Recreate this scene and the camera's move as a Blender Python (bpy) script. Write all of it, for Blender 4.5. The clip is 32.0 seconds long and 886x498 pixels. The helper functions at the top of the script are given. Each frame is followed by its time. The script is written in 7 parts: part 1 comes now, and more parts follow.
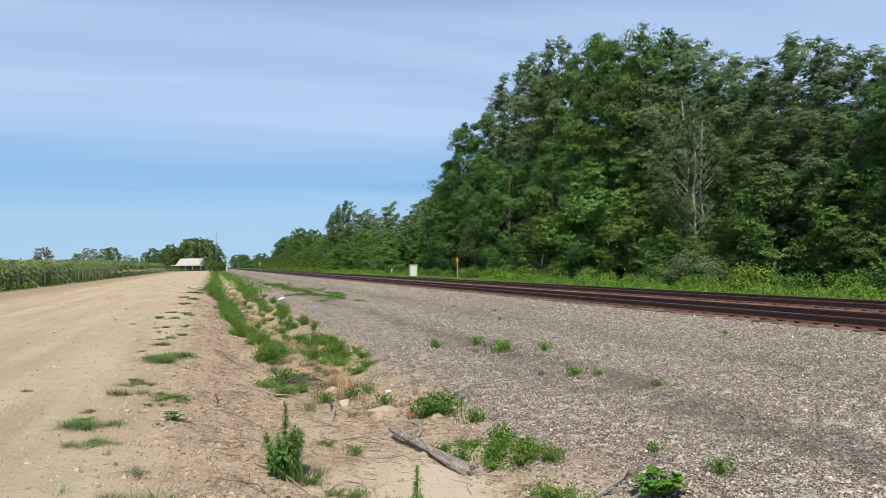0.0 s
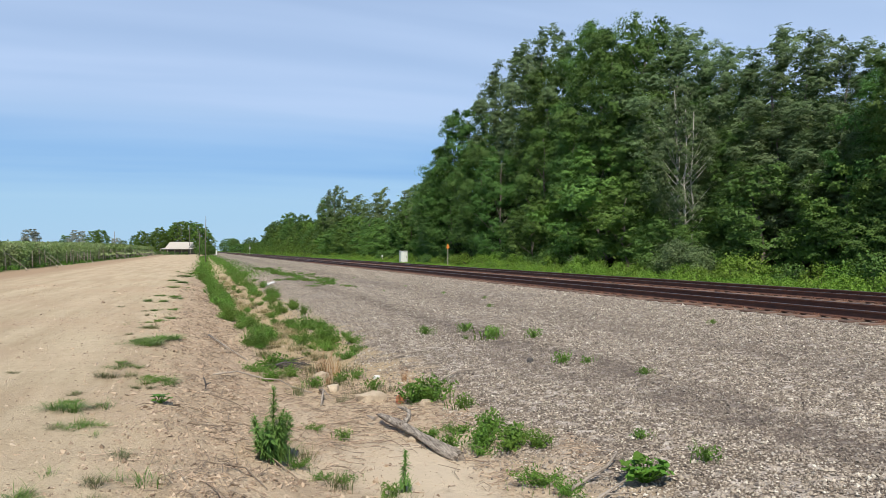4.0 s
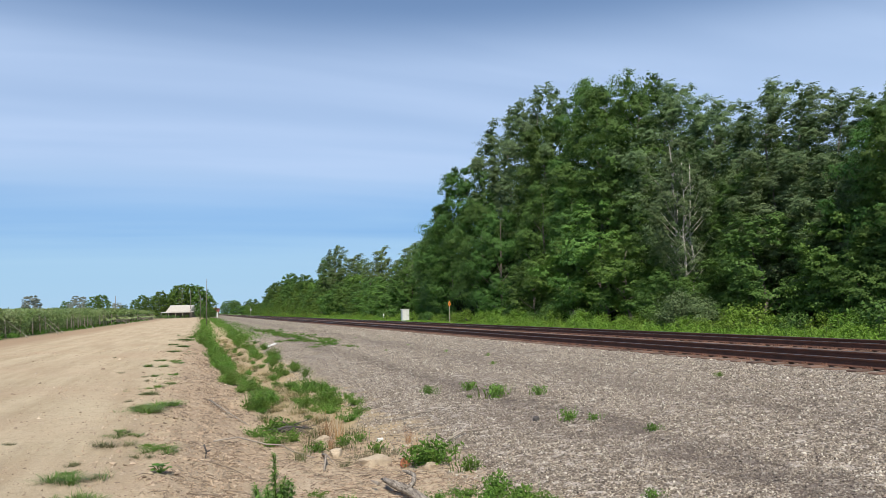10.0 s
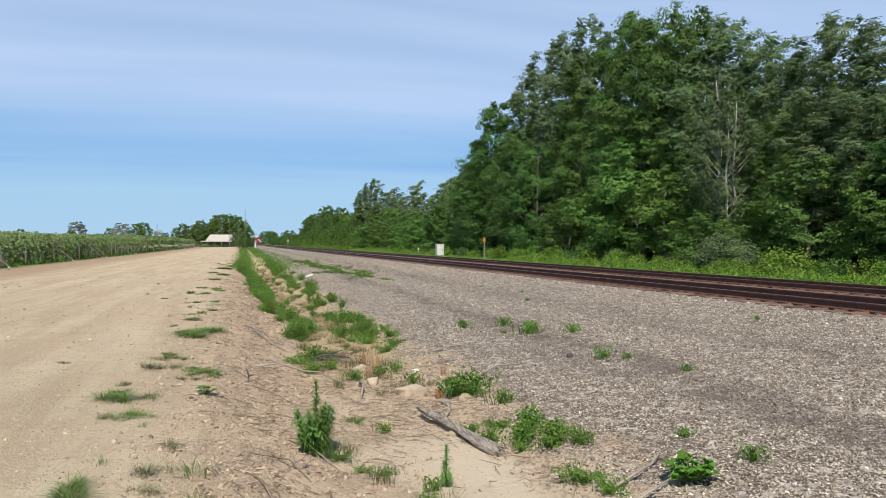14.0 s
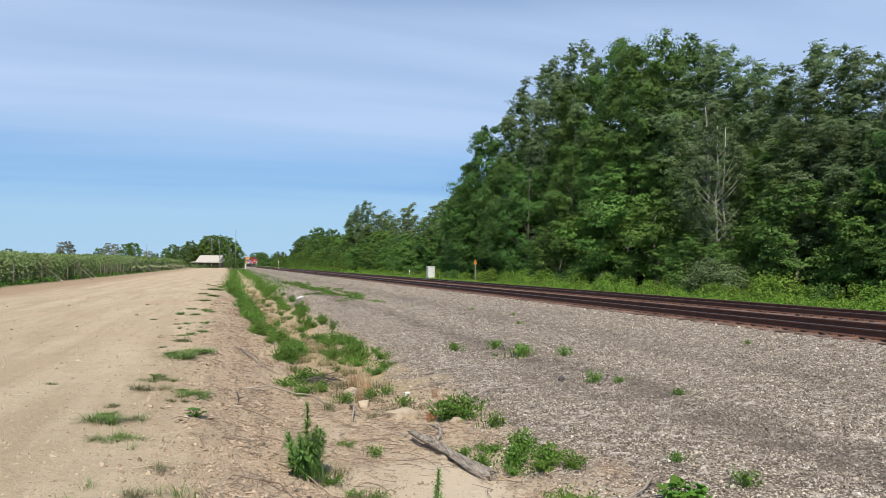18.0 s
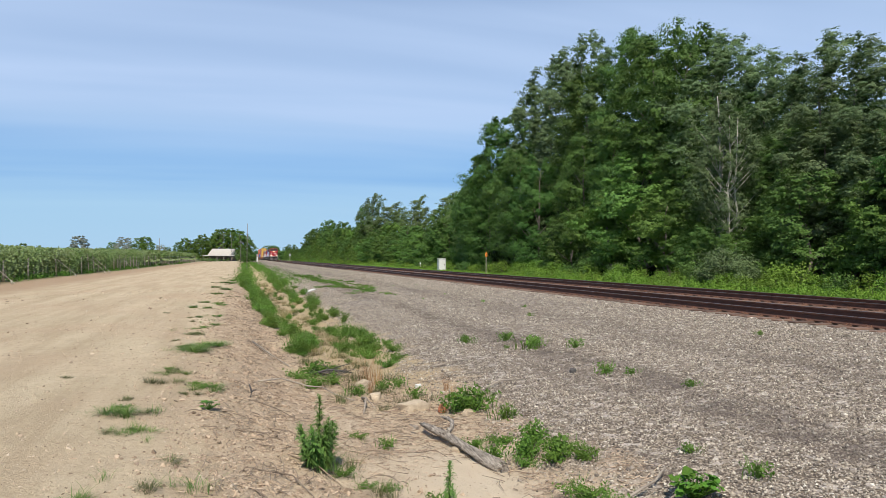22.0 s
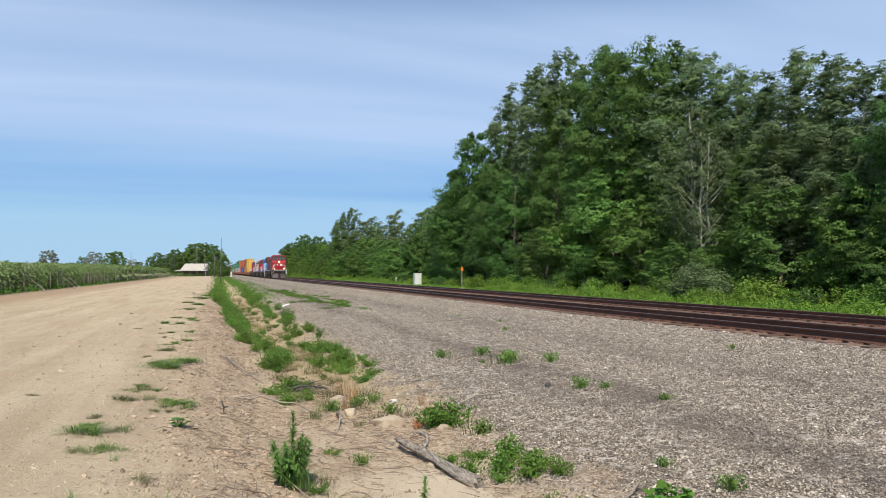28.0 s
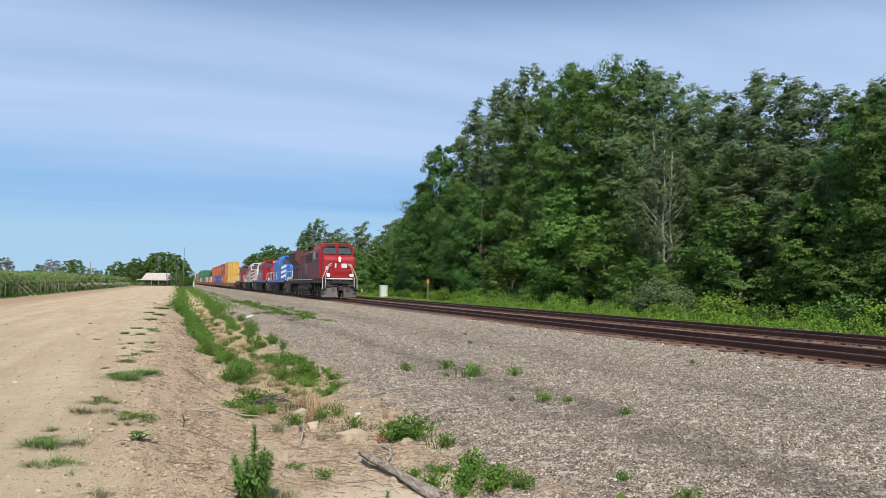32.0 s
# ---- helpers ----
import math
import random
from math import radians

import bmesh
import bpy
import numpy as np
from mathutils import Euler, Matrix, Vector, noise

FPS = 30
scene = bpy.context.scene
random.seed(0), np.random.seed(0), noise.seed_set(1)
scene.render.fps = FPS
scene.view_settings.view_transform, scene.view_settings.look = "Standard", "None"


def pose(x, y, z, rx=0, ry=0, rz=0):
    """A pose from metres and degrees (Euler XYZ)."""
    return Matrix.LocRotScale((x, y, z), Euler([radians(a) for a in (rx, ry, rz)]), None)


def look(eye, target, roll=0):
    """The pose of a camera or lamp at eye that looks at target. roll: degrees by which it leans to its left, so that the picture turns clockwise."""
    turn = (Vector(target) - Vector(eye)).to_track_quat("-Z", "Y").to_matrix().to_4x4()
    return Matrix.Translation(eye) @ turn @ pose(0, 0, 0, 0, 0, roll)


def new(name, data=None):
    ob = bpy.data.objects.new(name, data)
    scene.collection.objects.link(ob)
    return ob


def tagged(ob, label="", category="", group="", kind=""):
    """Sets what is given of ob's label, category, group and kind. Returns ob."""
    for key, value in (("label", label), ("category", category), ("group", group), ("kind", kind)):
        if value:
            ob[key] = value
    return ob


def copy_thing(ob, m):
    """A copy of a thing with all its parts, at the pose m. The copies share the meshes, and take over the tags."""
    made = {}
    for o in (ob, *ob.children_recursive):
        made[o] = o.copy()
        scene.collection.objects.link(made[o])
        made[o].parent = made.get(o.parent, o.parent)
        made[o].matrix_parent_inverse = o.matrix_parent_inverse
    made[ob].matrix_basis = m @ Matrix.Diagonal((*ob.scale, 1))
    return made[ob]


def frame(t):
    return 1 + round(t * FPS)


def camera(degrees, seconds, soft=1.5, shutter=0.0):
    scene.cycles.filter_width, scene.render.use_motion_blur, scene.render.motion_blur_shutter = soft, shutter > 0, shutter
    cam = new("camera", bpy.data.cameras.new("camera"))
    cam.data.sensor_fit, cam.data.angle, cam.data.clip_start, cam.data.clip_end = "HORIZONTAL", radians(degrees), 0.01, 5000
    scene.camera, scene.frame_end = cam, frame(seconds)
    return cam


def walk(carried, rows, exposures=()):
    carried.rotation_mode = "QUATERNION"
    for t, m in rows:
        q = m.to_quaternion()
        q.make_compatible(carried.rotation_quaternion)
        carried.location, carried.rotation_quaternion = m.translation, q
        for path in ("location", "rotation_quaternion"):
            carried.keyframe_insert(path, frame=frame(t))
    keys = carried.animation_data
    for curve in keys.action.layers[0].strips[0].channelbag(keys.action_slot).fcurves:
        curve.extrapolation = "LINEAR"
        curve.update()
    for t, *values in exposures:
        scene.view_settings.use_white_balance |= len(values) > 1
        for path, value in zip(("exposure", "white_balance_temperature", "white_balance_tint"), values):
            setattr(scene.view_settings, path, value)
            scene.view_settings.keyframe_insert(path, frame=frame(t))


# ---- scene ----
cam = camera(63.0, 32.0, soft=0.55)
# seconds, x, y, z, heading, tilt, lean: a hand-held camera that stands at the road's edge
PATH = [
    (0.0, 0.038, -0.027, 1.592, -17.951, 1.181, 0.719),
    (0.5, 0.039, -0.026, 1.593, -17.765, 0.818, 0.505),
    (1.0, 0.043, -0.012, 1.586, -17.644, 0.194, 0.467),
    (1.5, 0.046, -0.008, 1.586, -17.474, -0.316, 0.488),
    (2.0, 0.041, 0.000, 1.588, -17.655, -0.292, 0.314),
    (2.5, 0.038, -0.017, 1.589, -17.932, -0.155, 0.410),
    (3.0, 0.041, -0.015, 1.585, -18.252, -0.199, 0.253),
    (3.5, 0.041, -0.012, 1.584, -18.603, -0.066, 0.102),
    (5.5, 0.066, -0.015, 1.587, -18.663, 0.449, -0.127),
    (6.0, 0.064, -0.028, 1.586, -18.341, 0.061, -0.558),
    (6.5, 0.017, -0.024, 1.586, -18.132, 0.052, -0.027),
    (7.0, 0.011, -0.016, 1.590, -17.672, 0.251, 0.081),
    (7.5, 0.017, -0.021, 1.594, -17.389, 0.477, 0.110),
    (8.0, 0.030, -0.006, 1.593, -17.301, 0.537, 0.291),
    (8.5, 0.037, 0.003, 1.591, -17.464, 0.343, 0.230),
    (9.0, 0.039, 0.012, 1.585, -17.179, 0.449, 0.129),
    (9.5, 0.049, 0.018, 1.597, -17.051, 2.268, 1.090),
    (10.0, 0.048, 0.007, 1.604, -18.581, 4.631, 1.376),
    (10.5, 0.041, -0.003, 1.606, -19.385, 4.970, 1.246),
    (11.0, 0.014, 0.007, 1.602, -17.240, 4.013, 1.127),
    (11.5, 0.017, 0.014, 1.595, -15.633, 1.955, 0.662),
    (12.0, -0.011, 0.030, 1.630, -15.676, 0.143, 0.002),
    (12.5, -0.051, -0.004, 1.606, -15.420, -0.503, -0.014),
    (13.0, -0.002, 0.027, 1.593, -15.101, -0.781, 0.186),
    (13.5, -0.005, 0.030, 1.596, -15.022, -0.888, 0.194),
    (14.0, -0.004, 0.014, 1.602, -15.869, -0.432, -0.136),
    (14.5, -0.011, 0.004, 1.602, -17.122, 0.042, -0.095),
    (16.5, -0.017, 0.000, 1.604, -17.493, 0.347, -0.328),
    (17.0, -0.017, -0.009, 1.603, -17.152, 0.433, -0.377),
    (17.5, -0.022, 0.006, 1.604, -16.873, 0.846, -0.556),
    (18.0, -0.027, 0.008, 1.604, -16.591, 1.344, -0.515),
    (18.5, -0.030, -0.002, 1.606, -16.295, 1.579, -0.666),
    (19.0, -0.031, -0.002, 1.603, -15.986, 1.223, -0.673),
    (19.5, -0.036, 0.009, 1.607, -15.657, 0.840, -0.599),
    (20.0, -0.030, 0.013, 1.603, -15.159, 0.749, -0.194),
    (20.5, -0.026, 0.024, 1.601, -14.498, 0.656, 0.179),
    (21.0, -0.020, 0.026, 1.605, -14.210, 0.435, 0.249),
    (21.5, -0.028, 0.012, 1.607, -14.828, 0.452, -0.140),
    (22.0, -0.023, 0.006, 1.608, -15.727, 0.709, -0.179),
    (22.5, -0.025, 0.023, 1.604, -16.315, 0.872, 0.107),
    (23.0, -0.020, 0.009, 1.605, -16.395, 1.018, 0.137),
    (23.5, -0.020, 0.003, 1.607, -16.342, 1.293, -0.057),
    (24.0, -0.022, -0.008, 1.607, -16.401, 1.564, -0.043),
    (24.5, -0.022, 0.013, 1.607, -16.700, 1.676, -0.081),
    (25.0, -0.018, 0.006, 1.604, -17.225, 1.427, -0.314),
    (25.5, -0.014, 0.016, 1.606, -17.509, 1.326, -0.420),
    (27.5, -0.012, 0.013, 1.606, -17.768, 2.065, -0.056),
    (28.0, -0.015, 0.010, 1.605, -17.638, 1.879, -0.131),
    (28.5, -0.016, 0.003, 1.612, -17.565, 1.957, -0.267),
    (29.0, -0.017, 0.001, 1.613, -17.705, 2.329, -0.426),
    (29.5, -0.016, -0.005, 1.610, -17.991, 2.732, -0.421),
    (30.0, -0.017, -0.002, 1.614, -18.365, 2.788, -0.504),
    (30.5, -0.017, -0.004, 1.614, -18.850, 2.535, -0.684),
    (31.0, -0.018, -0.022, 1.613, -19.238, 2.302, -0.662),
    (31.5, -0.023, -0.028, 1.618, -19.784, 2.515, -0.758),
    (32.0, -0.024, -0.039, 1.621, -20.315, 2.891, -0.780),
]
walk(cam, [(t, pose(x, y, z, 90 + p, r, h)) for t, x, y, z, h, p, r in PATH])

SUN_EL, SUN_AZ = 54.0, 196.0      # degrees; heading of the sun clockwise from the track's way (+y)
RAIL_X = 13.15                    # centre of the nearer track
FAR_X = 17.4                       # centre of the further track
TIE_TOP = 0.22
RAIL_TOP = 0.40


# ---- world, sun ----
def build_sky():
    w = bpy.data.worlds.new("sky")
    scene.world = w
    w.use_nodes = True
    nt = w.node_tree
    nt.nodes.clear()
    N, L = nt.nodes.new, nt.links.new
    out, bg = N("ShaderNodeOutputWorld"), N("ShaderNodeBackground")
    sky = N("ShaderNodeTexSky")
    sky.sky_type, sky.sun_disc = "NISHITA", False
    sky.sun_elevation, sky.sun_rotation = radians(SUN_EL), radians(SUN_AZ)
    sky.air_density, sky.dust_density, sky.ozone_density = 1.0, 0.0, 4.0
    tc = N("ShaderNodeTexCoord")
    # thin streaks of cirrus, stretched along the horizon
    sep = N("ShaderNodeSeparateXYZ")
    L(tc.outputs["Generated"], sep.inputs[0])
    lift = N("ShaderNodeMath")
    lift.operation = "ADD"
    lift.inputs[1].default_value = 0.12
    L(sep.outputs["Z"], lift.inputs[0])
    dv = N("ShaderNodeVectorMath")
    dv.operation = "DIVIDE"
    comb = N("ShaderNodeCombineXYZ")
    for i in range(3):
        L(lift.outputs[0], comb.inputs[i])
    L(tc.outputs["Generated"], dv.inputs[0])
    L(comb.outputs[0], dv.inputs[1])
    mp = N("ShaderNodeMapping")
    mp.inputs["Rotation"].default_value = (0, 0, radians(17))
    mp.inputs["Scale"].default_value = (0.35, 1.9, 0.0)
    L(dv.outputs[0], mp.inputs[0])
    n1, n2 = N("ShaderNodeTexNoise"), N("ShaderNodeTexNoise")
    n1.inputs["Scale"].default_value, n1.inputs["Detail"].default_value, n1.inputs["Roughness"].default_value = 0.9, 3.5, 0.5
    n1.inputs["Distortion"].default_value = 0.4
    n2.inputs["Scale"].default_value, n2.inputs["Detail"].default_value = 0.5, 3
    L(mp.outputs[0], n1.inputs["Vector"])
    L(mp.outputs[0], n2.inputs["Vector"])
    add = N("ShaderNodeMath")
    add.operation = "ADD"
    L(n1.outputs["Fac"], add.inputs[0])
    L(n2.outputs["Fac"], add.inputs[1])
    ramp = N("ShaderNodeMapRange")
    ramp.inputs["From Min"].default_value, ramp.inputs["From Max"].default_value = 0.76, 1.20
    ramp.inputs["To Min"].default_value, ramp.inputs["To Max"].default_value = 0.48, 0.95
    L(add.outputs[0], ramp.inputs["Value"])
    # the streaks thin out towards the horizon
    low = N("ShaderNodeMapRange")
    low.interpolation_type = "SMOOTHSTEP"
    low.inputs["From Min"].default_value, low.inputs["From Max"].default_value = 0.115, 0.21
    low.inputs["To Min"].default_value, low.inputs["To Max"].default_value = 0.2, 1.0
    L(sep.outputs["Z"], low.inputs["Value"])
    mul = N("ShaderNodeMath")
    mul.operation = "MULTIPLY"
    # and give way to clearer sky higher up
    high = N("ShaderNodeMapRange")
    high.interpolation_type = "SMOOTHSTEP"
    high.inputs["From Min"].default_value, high.inputs["From Max"].default_value = 0.30, 0.40
    high.inputs["To Min"].default_value, high.inputs["To Max"].default_value = 1.0, 0.1
    L(sep.outputs["Z"], high.inputs["Value"])
    both = N("ShaderNodeMath")
    both.operation = "MULTIPLY"
    L(low.outputs[0], both.inputs[0])
    L(high.outputs[0], both.inputs[1])
    L(ramp.outputs[0], mul.inputs[0])
    L(both.outputs[0], mul.inputs[1])
    mix = N("ShaderNodeMix")
    mix.data_type = "RGBA"
    L(mul.outputs[0], mix.inputs["Factor"])
    L(sky.outputs["Color"], mix.inputs["A"])
    mix.inputs["B"].default_value = (4.3, 5.55, 7.75, 1)
    # pale blue summer haze low over the land
    haze = N("ShaderNodeMapRange")
    haze.interpolation_type = "SMOOTHSTEP"
    haze.inputs["From Min"].default_value, haze.inputs["From Max"].default_value = 0.045, 0.16
    haze.inputs["To Min"].default_value, haze.inputs["To Max"].default_value = 0.92, 0.0
    L(sep.outputs["Z"], haze.inputs["Value"])
    mix2 = N("ShaderNodeMix")
    mix2.data_type = "RGBA"
    L(haze.outputs[0], mix2.inputs["Factor"])
    L(mix.outputs["Result"], mix2.inputs["A"])
    mix2.inputs["B"].default_value = (3.0, 4.9, 6.9, 1)
    # a clear, deeper blue gap below the veil of cirrus
    rise, fall = N("ShaderNodeMapRange"), N("ShaderNodeMapRange")
    for node, a, b in ((rise, 0.045, 0.118), (fall, 0.185, 0.122)):
        node.interpolation_type = "SMOOTHSTEP"
        node.inputs["From Min"].default_value, node.inputs["From Max"].default_value = a, b
    wob = N("ShaderNodeMath")
    wob.operation = "MULTIPLY_ADD"
    wob.inputs[1].default_value, wob.inputs[2].default_value = 0.05, -0.025
    L(n2.outputs["Fac"], wob.inputs[0])
    zz = N("ShaderNodeMath")
    zz.operation = "ADD"
    L(sep.outputs["Z"], zz.inputs[0])
    L(wob.outputs[0], zz.inputs[1])
    L(zz.outputs[0], rise.inputs["Value"])
    L(zz.outputs[0], fall.inputs["Value"])
    thin = N("ShaderNodeMapRange")
    thin.inputs["From Min"].default_value, thin.inputs["From Max"].default_value = 0.35, 0.65
    thin.inputs["To Min"].default_value, thin.inputs["To Max"].default_value = 0.66, 0.42
    L(n1.outputs["Fac"], thin.inputs["Value"])
    g1, g2 = N("ShaderNodeMath"), N("ShaderNodeMath")
    g1.operation = g2.operation = "MULTIPLY"
    L(rise.outputs[0], g1.inputs[0])
    L(fall.outputs[0], g1.inputs[1])
    L(g1.outputs[0], g2.inputs[0])
    L(thin.outputs[0], g2.inputs[1])
    mix3 = N("ShaderNodeMix")
    mix3.data_type = "RGBA"
    L(g2.outputs[0], mix3.inputs["Factor"])
    L(mix2.outputs["Result"], mix3.inputs["A"])
    mix3.inputs["B"].default_value = (1.35, 3.2, 6.4, 1)
    L(mix3.outputs["Result"], bg.inputs["Color"])
    bg.inputs["Strength"].default_value = 0.12
    L(bg.outputs[0], out.inputs["Surface"])


def build_sun():
    d = bpy.data.lights.new("sun", "SUN")
    d.energy, d.angle, d.color = 5.0, radians(0.53), (1.0, 0.94, 0.83)
    ob = new("sun", d)
    a, e = radians(SUN_AZ), radians(SUN_EL)
    way = Vector((math.sin(a) * math.cos(e), math.cos(a) * math.cos(e), math.sin(e)))
    ob.matrix_world = look(way * 60, (0, 0, 0))


build_sky()
build_sun()
scene.view_settings.exposure = 0.03


# ---- helpers for building ----
def part(name, bm, material, parent=None, label="", smooth=False):
    me = bpy.data.meshes.new(name)
    bm.to_mesh(me)
    bm.free()
    return part_mesh(name, me, material, parent, label, smooth)


def part_mesh(name, me, material, parent=None, label="", smooth=False):
    for m in (material if isinstance(material, (list, tuple)) else [material]):
        me.materials.append(m)
    if smooth:
        me.polygons.foreach_set("use_smooth", [True] * len(me.polygons))
    ob = new(name, me)
    if parent is not None:
        ob.parent = parent
    if label:
        ob["label"] = label
    return ob


def thing(name, label, category, group="", kind="", m=None):
    e = tagged(new(name), label, category, group, kind)
    e.empty_display_size = 0.2
    if m is not None:
        e.matrix_basis = m
    return e


def box(bm, x0, x1, y0, y1, z0, z1, bevel=0.0, mi=0):
    vs = [bm.verts.new((x, y, z)) for x in (x0, x1) for y in (y0, y1) for z in (z0, z1)]
    fs = [bm.faces.new([vs[i] for i in f]) for f in ((0, 1, 3, 2), (4, 6, 7, 5), (0, 4, 5, 1), (2, 3, 7, 6), (0, 2, 6, 4), (1, 5, 7, 3))]
    for f in fs:
        f.material_index = mi
    if bevel:
        es = list({e for f in fs for e in f.edges})
        bmesh.ops.bevel(bm, geom=es, offset=bevel, segments=2, affect="EDGES", profile=0.5)
    return vs


def boxed(*a, bevel=0.0):
    bm = bmesh.new()
    box(bm, *a, bevel=bevel)
    return bm


def prism(bm, pts, lo, hi, axis="y", bevel=0.0):
    """An outline drawn out along an axis: pts are (x, z) for y, (y, z) for x, (x, y) for z."""
    def at(p, q):
        return {"y": (p[0], q, p[1]), "x": (q, p[0], p[1]), "z": (p[0], p[1], q)}[axis]
    a = [bm.verts.new(at(p, lo)) for p in pts]
    b = [bm.verts.new(at(p, hi)) for p in pts]
    n = len(pts)
    fs = [bm.faces.new(a), bm.faces.new(b[::-1])]
    fs += [bm.faces.new((a[i], b[i], b[(i + 1) % n], a[(i + 1) % n])) for i in range(n)]
    bmesh.ops.recalc_face_normals(bm, faces=fs)
    if bevel:
        bmesh.ops.bevel(bm, geom=list({e for f in fs for e in f.edges}), offset=bevel, segments=1, affect="EDGES")


def prismed(pts, lo, hi, axis="y", bevel=0.0):
    bm = bmesh.new()
    prism(bm, pts, lo, hi, axis, bevel)
    return bm


def tube(bm, pts, radii, sides=8, caps=True):
    rings, up = [], Vector((0.13, 0.21, 0.97))
    pts = [Vector(p) for p in pts]
    for i, p in enumerate(pts):
        d = (pts[min(i + 1, len(pts) - 1)] - pts[max(i - 1, 0)]).normalized()
        u = d.cross(up)
        if u.length < 1e-3:
            u = d.cross(Vector((1, 0, 0)))
        u.normalize()
        v = d.cross(u)
        r = radii[i] if isinstance(radii, (list, tuple)) else radii
        rings.append([bm.verts.new(p + (u * math.cos(a) + v * math.sin(a)) * r) for a in (2 * math.pi * k / sides for k in range(sides))])
    for a, b in zip(rings, rings[1:]):
        for k in range(sides):
            bm.faces.new((a[k], a[(k + 1) % sides], b[(k + 1) % sides], b[k])).smooth = sides > 5
    if caps:
        bm.faces.new(rings[0][::-1])
        bm.faces.new(rings[-1])


def tubed(pts, radii, sides=8):
    bm = bmesh.new()
    tube(bm, pts, radii, sides)
    return bm


def disc(bm, c, r, w, axis="x", sides=20):
    h = Vector({"x": (w / 2, 0, 0), "y": (0, w / 2, 0), "z": (0, 0, w / 2)}[axis])
    tube(bm, [Vector(c) - h, Vector(c) + h], r, sides)


def mesh_from(name, verts, faces):
    """A mesh out of numpy arrays; faces all have the same number of corners."""
    verts, faces = np.asarray(verts, np.float32), np.asarray(faces, np.int32)
    me = bpy.data.meshes.new(name)
    n, k = faces.shape
    me.vertices.add(len(verts))
    me.vertices.foreach_set("co", verts.ravel())
    me.loops.add(n * k)
    me.loops.foreach_set("vertex_index", faces.ravel())
    me.polygons.add(n)
    me.polygons.foreach_set("loop_start", np.arange(0, n * k, k, dtype=np.int32))
    me.update(calc_edges=True)
    me.validate()
    me.shade_flat()
    return me


def vnoise(x, y, seed=0):
    """Smooth value noise on numpy arrays, -1 to 1."""
    x, y = np.asarray(x, float), np.asarray(y, float)
    i, j = np.floor(x), np.floor(y)
    u, v = x - i, y - j
    u, v = u * u * (3 - 2 * u), v * v * (3 - 2 * v)

    def h(a, b):
        s = np.sin(a * 127.1 + b * 311.7 + seed * 74.7) * 43758.5453
        return (s - np.floor(s)) * 2 - 1
    return (h(i, j) * (1 - u) + h(i + 1, j) * u) * (1 - v) + (h(i, j + 1) * (1 - u) + h(i + 1, j + 1) * u) * v


PROFILE_X = (-400, -60, -15, -12.4, -11.4, -10.0, -5.0, -0.9, -0.35, 0.75, 1.4, 2.5, 3.1, 4.6, 8.0, 10.0, 11.25, 11.8, 19.0, 19.6, 21.0, 23.0, 27.0, 60, 400)
PROFILE_Z = (0.0, 0.0, 0.12, 0.10, 0.0, -0.02, 0.03, 0.0, -0.06, -0.42, -0.5, -0.5, -0.38, -0.2, -0.06, 0.08, 0.17, 0.19, 0.19, 0.15, -0.3, -0.4, -0.25, 0.0, 0.0)


def gz(x, y):
    """Height of the ground."""
    x, y = np.asarray(x, float), np.asarray(y, float)
    near = np.clip(1.4 - np.abs(y) / 60, 0.0, 1.0)
    wob = 0.16 * vnoise(y * 0.35, 3.1, 2) * near
    z = np.interp(x + wob * np.clip(2.4 - np.abs(x - 1) / 1.6, 0, 1), PROFILE_X, PROFILE_Z)
    bank = np.clip(1 - np.abs(x - 0.6) / 2.4, 0, 1)
    on_track = (x > 11.5) & (x < 19.3)
    z = z + (0.018 * vnoise(x * 1.7, y * 1.1, 4) + 0.010 * vnoise(x * 5, y * 4.1, 5)) * np.where(on_track, 0.3, np.where(x < -0.8, 0.35, 1))
    z = z + bank * (0.045 * vnoise(x * 3.1, y * 2.3, 6) + 0.026 * vnoise(x * 9, y * 8, 7))
    # faint wheel ruts of the dirt road
    for c in (-3.1, -4.9, -7.2):
        z = z - 0.02 * np.exp(-((x - c - 0.25 * vnoise(y * 0.12, c, 8)) / 0.28) ** 2)
    return z


# ---- materials ----
def material(name):
    m = bpy.data.materials.new(name)
    m.use_nodes = True
    nt = m.node_tree
    nt.nodes.clear()
    out, b = nt.nodes.new("ShaderNodeOutputMaterial"), nt.nodes.new("ShaderNodeBsdfPrincipled")
    nt.links.new(b.outputs[0], out.inputs["Surface"])
    return m, nt, b, out


def noise_node(nt, vec, scale, detail=4, rough=0.55, dist=0.0):
    n = nt.nodes.new("ShaderNodeTexNoise")
    n.inputs["Scale"].default_value, n.inputs["Detail"].default_value = scale, detail
    n.inputs["Roughness"].default_value, n.inputs["Distortion"].default_value = rough, dist
    if vec is not None:
        nt.links.new(vec, n.inputs["Vector"])
    return n.outputs["Fac"]


def remap(nt, val, a, b, c=0.0, d=1.0):
    r = nt.nodes.new("ShaderNodeMapRange")
    for k, v in zip(("From Min", "From Max", "To Min", "To Max"), (a, b, c, d)):
        r.inputs[k].default_value = v
    nt.links.new(val, r.inputs["Value"])
    return r.outputs[0]


def math_node(nt, op, a, b):
    n = nt.nodes.new("ShaderNodeMath")
    n.operation = op
    for i, v in enumerate((a, b)):
        if isinstance(v, (int, float)):
            n.inputs[i].default_value = v
        else:
            nt.links.new(v, n.inputs[i])
    return n.outputs[0]


